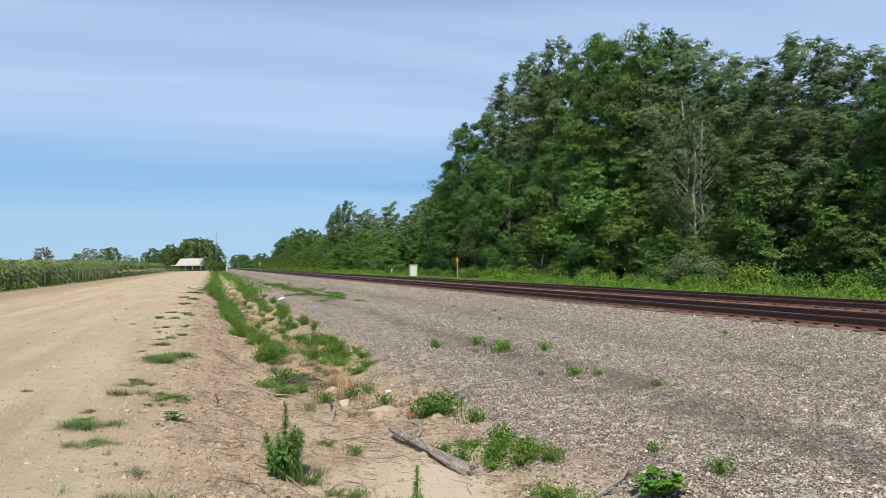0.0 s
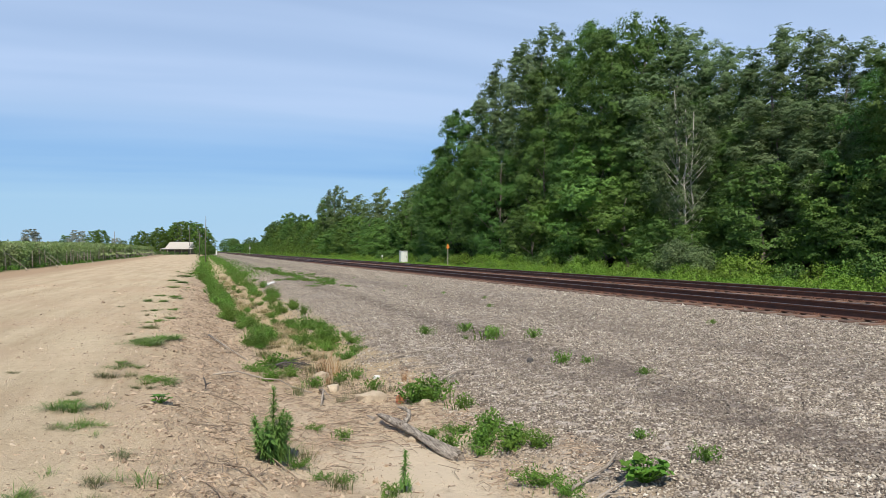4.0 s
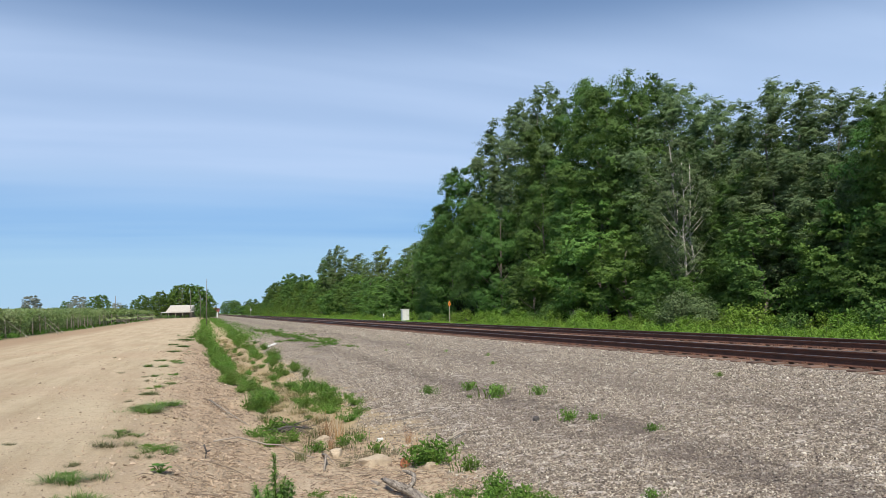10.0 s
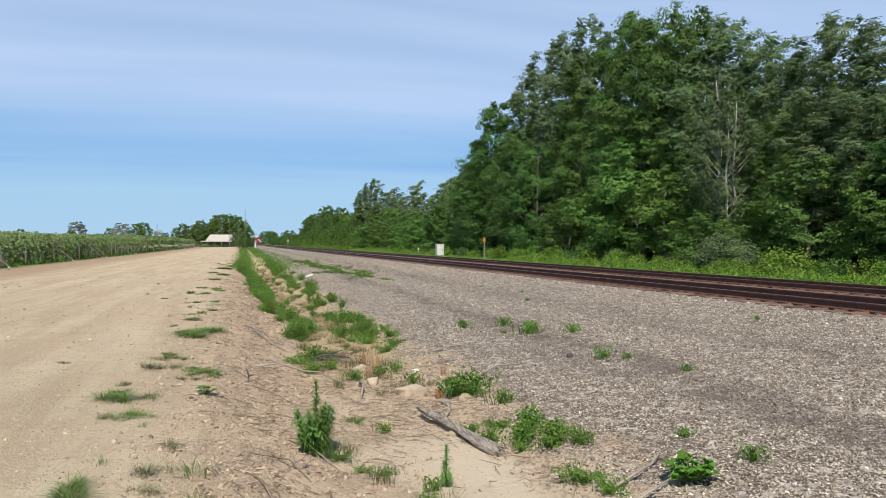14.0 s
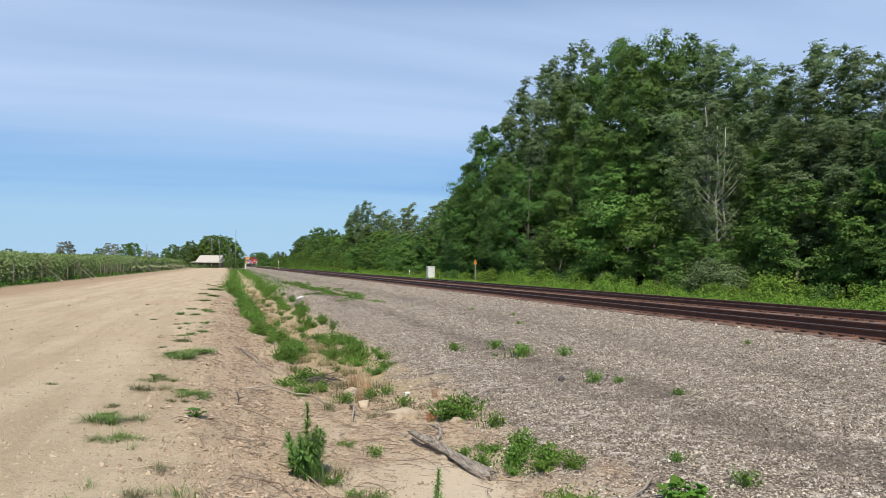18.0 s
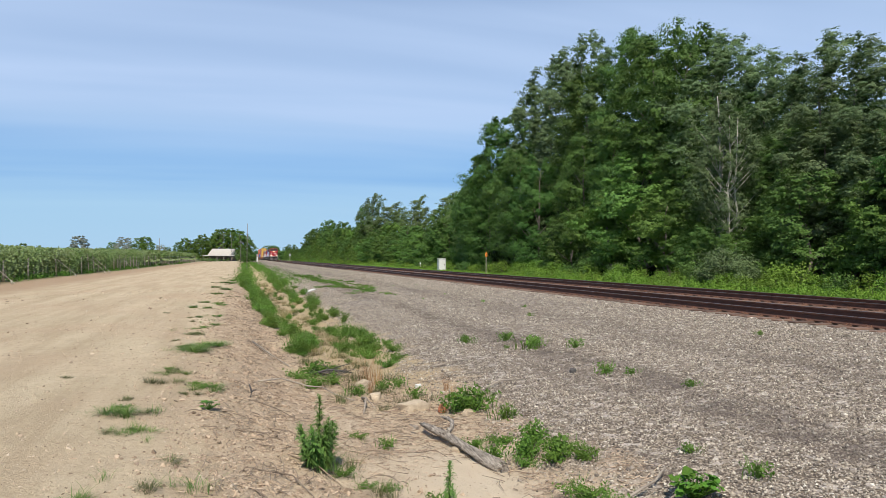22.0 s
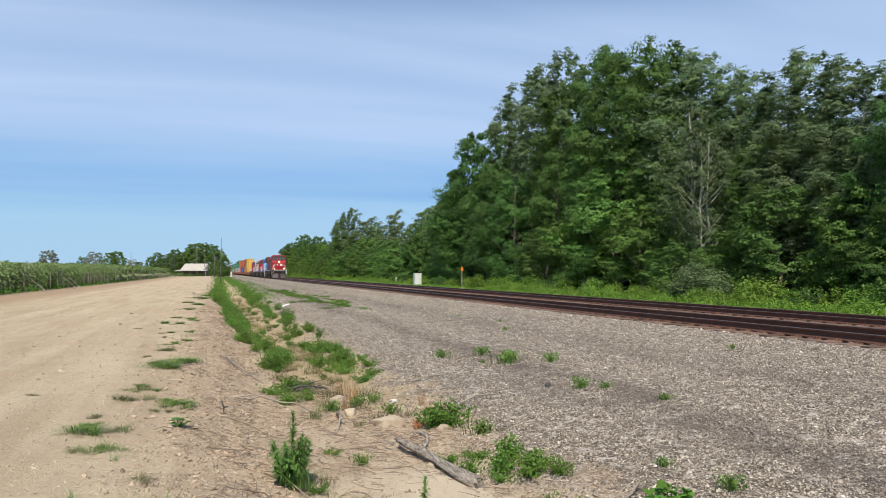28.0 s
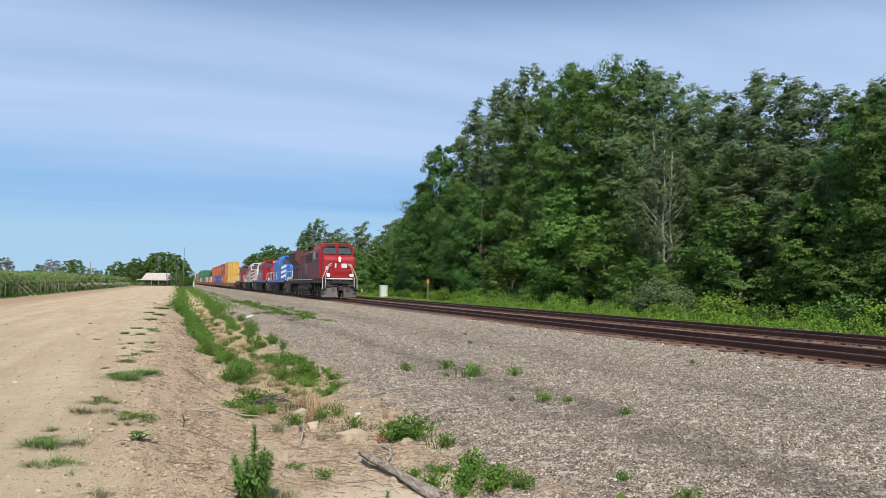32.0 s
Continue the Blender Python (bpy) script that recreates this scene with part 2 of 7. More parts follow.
def mixed(nt, fac, a, b, blend="MIX"):
    n = nt.nodes.new("ShaderNodeMix")
    n.data_type, n.blend_type = "RGBA", blend
    for key, v in (("Factor", fac), ("A", a), ("B", b)):
        if isinstance(v, (int, float)):
            n.inputs[key].default_value = v
        elif isinstance(v, (tuple, list)):
            n.inputs[key].default_value = (*v, 1)[:4]
        else:
            nt.links.new(v, n.inputs[key])
    return n.outputs["Result"]


def bumped(nt, b, height, strength, distance):
    n = nt.nodes.new("ShaderNodeBump")
    n.inputs["Strength"].default_value, n.inputs["Distance"].default_value = strength, distance
    nt.links.new(height, n.inputs["Height"])
    nt.links.new(n.outputs[0], b.inputs["Normal"])


def where(nt, kind="Object"):
    return nt.nodes.new("ShaderNodeTexCoord").outputs[kind]


def surface(name, c1, c2, scale=4.0, rough=0.6, metal=0.0, grime=None, grime_amount=0.35, fine=40.0, bump=0.2, bump_d=0.004, vary=0.0):
    """A worn surface: two colours at a large scale, fine grain, and grime in streaks."""
    m, nt, b, _ = material(name)
    v = where(nt)
    big, small = noise_node(nt, v, scale, 5), noise_node(nt, v, fine, 3)
    col = mixed(nt, remap(nt, big, 0.35, 0.65), c1, c2)
    col = mixed(nt, remap(nt, small, 0.3, 0.7, 0.0, 0.22), col, [0.55 * x for x in c1])
    if grime:
        mp = nt.nodes.new("ShaderNodeMapping")
        mp.inputs["Scale"].default_value = (2.2, 2.2, 0.45)
        nt.links.new(v, mp.inputs[0])
        g = noise_node(nt, mp.outputs[0], 1.6, 7, 0.65)
        col = mixed(nt, remap(nt, g, 0.42, 0.72, 0.0, grime_amount), col, grime)
    if vary:
        rnd = nt.nodes.new("ShaderNodeObjectInfo").outputs["Random"]
        h = nt.nodes.new("ShaderNodeHueSaturation")
        nt.links.new(remap(nt, rnd, 0, 1, 1 - vary, 1 + vary), h.inputs["Value"])
        nt.links.new(col, h.inputs["Color"])
        col = h.outputs[0]
    nt.links.new(col, b.inputs["Base Color"])
    b.inputs["Metallic"].default_value = metal
    nt.links.new(remap(nt, small, 0.2, 0.8, max(rough - 0.1, 0.05), min(rough + 0.12, 1)), b.inputs["Roughness"])
    bumped(nt, b, small, bump, bump_d)
    return m


def foliage(name, dark, light, yellow, gloss=0.48, through_light=0.15, each=0.25, spec=0.16):
    """Leaves: each its own shade, some light passing through the blade."""
    m, nt, b, out = material(name)
    geo, info = nt.nodes.new("ShaderNodeNewGeometry"), nt.nodes.new("ShaderNodeObjectInfo")
    isl = geo.outputs["Random Per Island"]
    patch = noise_node(nt, geo.outputs["Position"], 0.35, 3)
    clump = remap(nt, noise_node(nt, geo.outputs["Position"], 0.95, 2), 0.32, 0.68)
    col = mixed(nt, math_node(nt, "ADD", math_node(nt, "MULTIPLY", isl, each), math_node(nt, "MULTIPLY", clump, 1 - each)), dark, light)
    col = mixed(nt, remap(nt, patch, 0.45, 0.72, 0.0, 0.55), col, yellow)
    h = nt.nodes.new("ShaderNodeHueSaturation")
    nt.links.new(remap(nt, info.outputs["Random"], 0, 1, 0.8, 1.2), h.inputs["Value"])
    nt.links.new(remap(nt, info.outputs["Random"], 0, 1, 0.488, 0.512), h.inputs["Hue"])
    nt.links.new(col, h.inputs["Color"])
    nt.links.new(h.outputs[0], b.inputs["Base Color"])
    b.inputs["Roughness"].default_value = gloss
    b.inputs["Specular IOR Level"].default_value = spec
    tr = nt.nodes.new("ShaderNodeBsdfTranslucent")
    nt.links.new(mixed(nt, 0.5, h.outputs[0], (0.12, 0.26, 0.04)), tr.inputs["Color"])
    mx = nt.nodes.new("ShaderNodeMixShader")
    mx.inputs[0].default_value = through_light
    nt.links.new(b.outputs[0], mx.inputs[1])
    nt.links.new(tr.outputs[0], mx.inputs[2])
    nt.links.new(mx.outputs[0], out.inputs["Surface"])
    return m


def cinder_mask(nt, pos):
    """Where fines and cinders lie dark between the stones, in strips along the track."""
    sep = nt.nodes.new("ShaderNodeSeparateXYZ")
    nt.links.new(pos, sep.inputs[0])
    mp = nt.nodes.new("ShaderNodeMapping")
    mp.inputs["Scale"].default_value = (0.5, 0.14, 1)
    nt.links.new(pos, mp.inputs[0])
    wob = noise_node(nt, mp.outputs[0], 1.0, 5, 0.6)
    fine = noise_node(nt, pos, 2.2, 6, 0.68)
    x = math_node(nt, "ADD", sep.outputs["X"], remap(nt, wob, 0.2, 0.8, -0.7, 0.7))
    out = 0.0
    for c, w, s in ((5.6, 0.85, 0.85), (8.4, 1.0, 0.5)):
        d = math_node(nt, "ABSOLUTE", math_node(nt, "SUBTRACT", x, c), 0.0)
        out = math_node(nt, "MAXIMUM", out, remap(nt, d, w, 0.1 * w, 0.0, s))
    return math_node(nt, "MULTIPLY", out, remap(nt, fine, 0.36, 0.62, 0.05, 1.0))


def ground_material():
    m, nt, b, _ = material("ground_soil_and_gravel")
    pos = nt.nodes.new("ShaderNodeNewGeometry").outputs["Position"]
    sep = nt.nodes.new("ShaderNodeSeparateXYZ")
    nt.links.new(pos, sep.inputs[0])
    x, y = sep.outputs["X"], sep.outputs["Y"]
    n_big, n_mid, n_fine = noise_node(nt, pos, 0.22, 4), noise_node(nt, pos, 1.6, 5, 0.6), noise_node(nt, pos, 28, 4, 0.65)
    n_grit = noise_node(nt, pos, 120, 2, 0.6)
    n_dust = noise_node(nt, pos, 300, 2, 0.7)
    xe = math_node(nt, "ADD", x, remap(nt, n_mid, 0.2, 0.8, -0.9, 0.9))
    # dirt road, with paler packed stretches
    stretch = nt.nodes.new("ShaderNodeMapping")
    stretch.inputs["Scale"].default_value = (1.2, 0.12, 1)
    nt.links.new(pos, stretch.inputs[0])
    n_rut = noise_node(nt, stretch.outputs[0], 1.1, 5, 0.6)
    road = mixed(nt, remap(nt, n_rut, 0.38, 0.62), (0.41, 0.315, 0.205), (0.55, 0.445, 0.305))
    road = mixed(nt, remap(nt, n_mid, 0.4, 0.7, 0, 0.35), road, (0.35, 0.27, 0.17))
    road = mixed(nt, remap(nt, n_big, 0.42, 0.62, 0, 0.45), road, (0.46, 0.325, 0.22))
    road = mixed(nt, remap(nt, n_fine, 0.5, 0.72, 0, 0.4), road, (0.30, 0.22, 0.145))
    road = mixed(nt, remap(nt, noise_node(nt, pos, 7, 5, 0.7), 0.52, 0.68, 0, 0.5), road, (0.33, 0.245, 0.16))
    road = mixed(nt, remap(nt, n_grit, 0.60, 0.72, 0, 0.55), road, (0.60, 0.51, 0.40))
    road = mixed(nt, remap(nt, n_dust, 0.5, 0.75, 0, 0.45), road, (0.26, 0.19, 0.125))
    # loose earth of the bank
    bank = mixed(nt, remap(nt, n_mid, 0.3, 0.7), (0.44, 0.33, 0.225), (0.57, 0.445, 0.31))
    mould = mixed(nt, n_fine, (0.24, 0.165, 0.11), (0.48, 0.35, 0.245))
    bank = mixed(nt, math_node(nt, "MULTIPLY", remap(nt, noise_node(nt, pos, 3.4, 6, 0.7), 0.36, 0.6, 0.1, 0.9), remap(nt, y, 6.0, 13.0, 0.35, 1.0)), bank, mould)
    floor_soil = mixed(nt, remap(nt, n_mid, 0.3, 0.7), (0.46, 0.355, 0.25), (0.57, 0.45, 0.325))
    floor_soil = mixed(nt, remap(nt, n_fine, 0.5, 0.7, 0, 0.4), floor_soil, (0.30, 0.215, 0.14))
    bank = mixed(nt, remap(nt, xe, 0.75, 1.35), bank, floor_soil)
    bank = mixed(nt, remap(nt, n_fine, 0.45, 0.7, 0, 0.5), bank, (0.25, 0.18, 0.12))
    bank = mixed(nt, remap(nt, n_grit, 0.58, 0.72, 0, 0.5), bank, (0.48, 0.40, 0.31))
    bank = mixed(nt, remap(nt, n_dust, 0.52, 0.72, 0, 0.45), bank, (0.17, 0.12, 0.08))
    # silt washed into the bottom of the ditch
    silt = mixed(nt, remap(nt, n_mid, 0.3, 0.7), (0.58, 0.47, 0.345), (0.52, 0.41, 0.295))
    # crushed stone
    vor = nt.nodes.new("ShaderNodeTexVoronoi")
    vor.inputs["Scale"].default_value = 38
    nt.links.new(pos, vor.inputs["Vector"])
    cell = nt.nodes.new("ShaderNodeSeparateColor")
    nt.links.new(vor.outputs["Color"], cell.inputs[0])
    stone = nt.nodes.new("ShaderNodeValToRGB")
    nt.links.new(cell.outputs[0], stone.inputs[0])
    el = stone.color_ramp.elements
    el[0].position, el[0].color = 0.0, (0.15, 0.12, 0.09, 1)
    el[1].position, el[1].color = 1.0, (0.80, 0.74, 0.64, 1)
    for p, c in ((0.35, (0.34, 0.285, 0.205)), (0.7, (0.46, 0.39, 0.29)), (0.88, (0.55, 0.475, 0.36))):
        e = el.new(p)
        e.color = (*c, 1)
    vor2 = nt.nodes.new("ShaderNodeTexVoronoi")
    vor2.inputs["Scale"].default_value = 11
    nt.links.new(pos, vor2.inputs["Vector"])
    cell2 = nt.nodes.new("ShaderNodeSeparateColor")
    nt.links.new(vor2.outputs["Color"], cell2.inputs[0])
    # cell edges go near black: shadow between the stones, put into the colour
    grav = mixed(nt, remap(nt, vor.outputs["Distance"], 0.32, 0.65, 0, 0.85), stone.outputs[0], (0.055, 0.042, 0.033))
    grav = mixed(nt, remap(nt, cell2.outputs[0], 0.72, 0.95, 0, 0.5), grav, (0.74, 0.68, 0.59))
    grav = mixed(nt, remap(nt, cell2.outputs[1], 0.6, 0.95, 0, 0.4), grav, (0.12, 0.095, 0.075))
    # patches where fines and cinders lie between the stones
    cinder = nt.nodes.new("ShaderNodeMapping")
    cinder.inputs["Scale"].default_value = (0.75, 0.22, 1)
    cinder.inputs["Rotation"].default_value = (0, 0, radians(4))
    nt.links.new(pos, cinder.inputs[0])
    n_cin = noise_node(nt, cinder.outputs[0], 0.9, 6, 0.62)
    grav = mixed(nt, remap(nt, n_fine, 0.4, 0.7, 0, 0.25), grav, (0.16, 0.125, 0.095))
    grav = mixed(nt, remap(nt, n_cin, 0.55, 0.70, 0, 0.4), grav, (0.15, 0.115, 0.09))
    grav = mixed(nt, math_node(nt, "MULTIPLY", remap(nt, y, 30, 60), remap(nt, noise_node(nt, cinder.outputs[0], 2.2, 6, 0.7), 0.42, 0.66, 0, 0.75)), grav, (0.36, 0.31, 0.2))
    grav = mixed(nt, cinder_mask(nt, pos), grav, (0.105, 0.083, 0.07))
    grav = mixed(nt, 1.0, grav, (0.93, 0.91, 0.93), "MULTIPLY")
    # turf beside the far track and round the vines
    turf = mixed(nt, n_mid, (0.09, 0.17, 0.03), (0.16, 0.25, 0.05))
    field = mixed(nt, remap(nt, n_mid, 0.4, 0.62), (0.25, 0.18, 0.11), (0.09, 0.13, 0.035))
    tilled = mixed(nt, n_fine, (0.27, 0.185, 0.12), (0.42, 0.30, 0.20))
    col = mixed(nt, remap(nt, xe, -13.2, -12.2), field, tilled)
    col = mixed(nt, remap(nt, xe, -10.9, -9.0), col, road)
    col = mixed(nt, remap(nt, xe, -0.75, -0.05), col, bank)
    silt_fac = math_node(nt, "MULTIPLY", math_node(nt, "MULTIPLY", remap(nt, xe, 1.3, 1.7), remap(nt, xe, 2.3, 2.7, 1, 0)), remap(nt, math_node(nt, "ADD", y, remap(nt, n_mid, 0.2, 0.8, -1.2, 1.2)), 7.0, 8.6, 1, 0))
    dry = mixed(nt, n_fine, (0.30, 0.22, 0.12), (0.45, 0.34, 0.19))
    dry_fac = math_node(nt, "MULTIPLY", remap(nt, xe, 0.9, 1.5, 0, 0.75), remap(nt, y, 9.0, 13.0))
    col = mixed(nt, dry_fac, col, dry)
    col = mixed(nt, silt_fac, col, silt)
    col = mixed(nt, 1.0, col, (1.07, 1.085, 1.075), "MULTIPLY")
    gfac = remap(nt, xe, 2.9, 3.5)
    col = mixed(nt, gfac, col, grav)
    col = mixed(nt, remap(nt, xe, 19.9, 20.7), col, turf)
    nt.links.new(col, b.inputs["Base Color"])
    b.inputs["Roughness"].default_value = 0.93
    b.inputs["Specular IOR Level"].default_value = 0.2
    soil_h = math_node(nt, "ADD", math_node(nt, "MULTIPLY", n_fine, 0.6), math_node(nt, "MULTIPLY", n_grit, 0.25))
    stone_h = math_node(nt, "MULTIPLY", remap(nt, vor.outputs["Distance"], 0.0, 0.7, 1.0, 0.0), 0.16)
    hh = nt.nodes.new("ShaderNodeMix")
    nt.links.new(gfac, hh.inputs[0])
    nt.links.new(math_node(nt, "ADD", soil_h, math_node(nt, "MULTIPLY", noise_node(nt, pos, 22, 5, 0.75), 1.0)), hh.inputs[2])
    nt.links.new(stone_h, hh.inputs[3])
    bumped(nt, b, hh.outputs[0], 0.9, 0.03)
    return m


M_GROUND = ground_material()
M_RAIL = surface("rusty_rail_steel", (0.13, 0.055, 0.035), (0.085, 0.04, 0.028), 3, 0.75, 0.2, bump=0.3)
M_RAILTOP = surface("worn_rail_top", (0.42, 0.41, 0.40), (0.33, 0.32, 0.31), 6, 0.32, 0.9, bump=0.05)
M_TIE = surface("weathered_tie_wood", (0.17, 0.105, 0.075), (0.11, 0.072, 0.055), 3, 0.85, grime=(0.25, 0.13, 0.085), grime_amount=0.6, fine=25, bump=0.5, bump_d=0.01, vary=0.35)
M_PLATE = surface("rusty_tie_plate", (0.24, 0.115, 0.07), (0.16, 0.08, 0.05), 5, 0.8, 0.1)
M_BARK = surface("grey_bark", (0.13, 0.105, 0.085), (0.21, 0.18, 0.15), 5, 0.9, grime=(0.07, 0.06, 0.05), fine=18, bump=0.6, bump_d=0.02)
M_PALEBARK = surface("pale_birch_bark", (0.62, 0.58, 0.52), (0.48, 0.44, 0.39), 5, 0.8, grime=(0.16, 0.14, 0.12), grime_amount=0.5, fine=12, bump=0.3)
M_LEAF = foliage("leaves_deep_green", (0.042, 0.09, 0.02), (0.13, 0.225, 0.052), (0.145, 0.23, 0.052), through_light=0.22)
# near-black: the shade inside the wood is put into the leaf colour
M_LEAF_SHADED = foliage("shade_dark_inner_leaves", (0.010, 0.02, 0.006), (0.03, 0.05, 0.013), (0.032, 0.052, 0.013), through_light=0.05)
M_LEAF_BLOWN = foliage("leaves_turned_by_the_wind", (0.05, 0.085, 0.025), (0.19, 0.26, 0.09), (0.19, 0.25, 0.08))
M_LEAF_LINE = foliage("leaves_of_the_hedge_line", (0.05, 0.095, 0.016), (0.165, 0.265, 0.048), (0.18, 0.27, 0.05), through_light=0.22)
# pale grey: distance haze put into the leaf colour of the farthest trees
M_LEAF_HAZE = foliage("leaves_paled_for_haze", (0.22, 0.245, 0.20), (0.36, 0.385, 0.31), (0.34, 0.355, 0.28))
M_LEAF_DARK = foliage("leaves_dark_green", (0.036, 0.09, 0.02), (0.112, 0.215, 0.05), (0.12, 0.21, 0.048), through_light=0.22)
M_LEAF_LIGHT = foliage("leaves_light_green", (0.055, 0.115, 0.024), (0.155, 0.27, 0.055), (0.175, 0.275, 0.055), through_light=0.22)
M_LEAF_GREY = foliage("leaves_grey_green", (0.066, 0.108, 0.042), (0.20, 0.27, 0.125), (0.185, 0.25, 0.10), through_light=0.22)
M_WEED = foliage("weeds_bright_green", (0.06, 0.13, 0.02), (0.15, 0.265, 0.042), (0.165, 0.265, 0.05), each=0.5, through_light=0.22)
M_VERGE = foliage("verge_green", (0.09, 0.17, 0.022), (0.20, 0.32, 0.045), (0.23, 0.33, 0.055), through_light=0.22)
M_GRASS = foliage("grass_blades", (0.075, 0.145, 0.03), (0.155, 0.235, 0.055), (0.21, 0.24, 0.085))
M_VINE = foliage("grape_leaves", (0.05, 0.095, 0.02), (0.25, 0.34, 0.11), (0.38, 0.43, 0.22), 0.36, each=0.8, spec=0.3)
M_POST = surface("weathered_grey_post", (0.46, 0.41, 0.34), (0.34, 0.295, 0.24), 4, 0.85, grime=(0.15, 0.12, 0.1), fine=30, bump=0.4)
M_DEADWOOD = surface("bleached_dead_wood", (0.42, 0.36, 0.29), (0.29, 0.24, 0.19), 6, 0.85, grime=(0.13, 0.10, 0.08), grime_amount=0.6, fine=35, bump=0.7, bump_d=0.01)


def log_wood():
    m, nt, b, _ = material("cracked_grey_log")
    v = where(nt)
    mp = nt.nodes.new("ShaderNodeMapping")
    mp.inputs["Rotation"].default_value = (0, 0, radians(-14))
    mp.inputs["Scale"].default_value = (26, 2.0, 26)
    nt.links.new(v, mp.inputs[0])
    g = noise_node(nt, mp.outputs[0], 1.6, 6, 0.65, 0.6)
    col = mixed(nt, remap(nt, g, 0.35, 0.62), (0.10, 0.078, 0.06), (0.44, 0.38, 0.31))
    nt.links.new(col, b.inputs["Base Color"])
    b.inputs["Roughness"].default_value = 0.9
    bumped(nt, b, g, 1.0, 0.03)
    return m


M_LOG = log_wood()
M_TWIG = surface("dry_twigs", (0.33, 0.26, 0.19), (0.2, 0.145, 0.10), 3, 0.9, vary=0.3)
M_WHITE = surface("white_paint", (0.78, 0.77, 0.74), (0.70, 0.69, 0.66), 3, 0.55, grime=(0.4, 0.36, 0.3), grime_amount=0.25)
M_ROOF = surface("pale_metal_roof", (0.56, 0.51, 0.43), (0.48, 0.44, 0.37), 2, 0.5, grime=(0.45, 0.38, 0.3), grime_amount=0.3)
M_SHADE = surface("shaded_wall_and_dark_bits", (0.09, 0.08, 0.075), (0.06, 0.055, 0.05), 3, 0.8)
M_ALU = surface("grey_aluminium", (0.62, 0.63, 0.63), (0.52, 0.53, 0.53), 4, 0.45, 0.3, grime=(0.3, 0.28, 0.25), grime_amount=0.25)
M_ORANGE = surface("orange_sign_paint", (0.85, 0.27, 0.03), (0.78, 0.22, 0.03), 5, 0.5)
M_STONE = surface("sandstone", (0.50, 0.40, 0.28), (0.38, 0.30, 0.21), 9, 0.9, fine=60, bump=0.6, bump_d=0.006, vary=0.2)


# ---- ground and tracks ----
def grown(lo, hi, step, factor):
    v = [lo]
    while v[-1] < hi:
        v.append(v[-1] + step)
        step *= factor
    return v


def build_ground():
    xs = [-x for x in grown(2.0, 2500, 0.14, 1.065)][::-1] + list(np.arange(-1.9, 5.0, 0.075)) + grown(5.0, 2500, 0.12, 1.05)
    ys = [-60, -20, -8, -2, 1.0] + grown(2.0, 3500, 0.09, 1.022)
    gx, gy = np.meshgrid(xs, ys)
    v = np.stack([gx.ravel(), gy.ravel(), gz(gx.ravel(), gy.ravel())], 1)
    ny, nx = gx.shape
    i = (np.arange(ny - 1)[:, None] * nx + np.arange(nx - 1)[None, :]).ravel()
    me = mesh_from("ground", v, np.stack([i, i + 1, i + nx + 1, i + nx], 1))
    ob = part_mesh("ground", me, M_GROUND, smooth=True)
    tagged(ob, "tan dirt road, earthen ditch and crushed stone shoulder", "ground", kind="structure")


def rail_outline(cx, z):
    """Section of a rail, foot at z."""
    half = [(0.07, 0.0), (0.07, 0.012), (0.02, 0.03), (0.009, 0.05), (0.009, 0.125), (0.034, 0.138), (0.036, 0.165), (0.026, 0.172)]
    return [(cx + a, z + b) for a, b in half] + [(cx - a, z + b) for a, b in half[::-1]]


def build_track(cx, label):
    t = thing("railway_track", label, "railway track", kind="structure")
    for s in (-1, 1):
        x = cx + s * 0.755
        part("rail", prismed(rail_outline(x, RAIL_TOP - 0.172), -40, 1800), M_RAIL, t, "rust-brown steel rail")
        part("rail_head", prismed([(x - 0.03, RAIL_TOP), (x - 0.026, RAIL_TOP + 0.003), (x + 0.026, RAIL_TOP + 0.003), (x + 0.03, RAIL_TOP)], -40, 1800), M_RAILTOP, t, "polished running surface")
    return t


def build_ties(t, cx, seed):
    rng = random.Random(seed)
    tie = boxed(-1.3, 1.3, -0.115, 0.115, -0.17, 0.0, bevel=0.012)
    first = part("tie", tie, M_TIE, t)
    plate = bmesh.new()
    for s in (-1, 1):
        box(plate, s * 0.755 - 0.16, s * 0.755 + 0.16, -0.095, 0.095, 0.0, 0.016)
        for dx in (-0.095, 0.095):
            for dy in (-0.05, 0.05):
                box(plate, s * 0.755 + dx - 0.014, s * 0.755 + dx + 0.014, dy - 0.014, dy + 0.014, 0.014, 0.045)
    pl = part("tie_plate", plate, M_PLATE, first)
    y, k = 6.0, 0
    rest = bmesh.new()
    while y < 330:
        m = pose(cx + rng.uniform(-0.05, 0.05), y + rng.uniform(-0.03, 0.03), TIE_TOP + rng.uniform(-0.012, 0.006), 0, 0, rng.uniform(-1.2, 1.2))
        if k == 0:
            first.matrix_basis = m
        elif k < 150:
            o = new("tie", first.data)
            o.parent, o.matrix_basis = t, m
            p = new("tie_plate", pl.data)
            p.parent = o
        else:
            box(rest, m.translation.x - 1.3, m.translation.x + 1.3, y - 0.115, y + 0.115, TIE_TOP - 0.1, m.translation.z)
        y += 0.53
        k += 1
    tagged(part("tie", rest, M_TIE, t), kind="stuff")


build_ground()
TRACK_NEAR = build_track(RAIL_X, "near track of rusty rails on weathered wooden ties")
TRACK_FAR = build_track(FAR_X, "far track of rusty rails on weathered wooden ties")


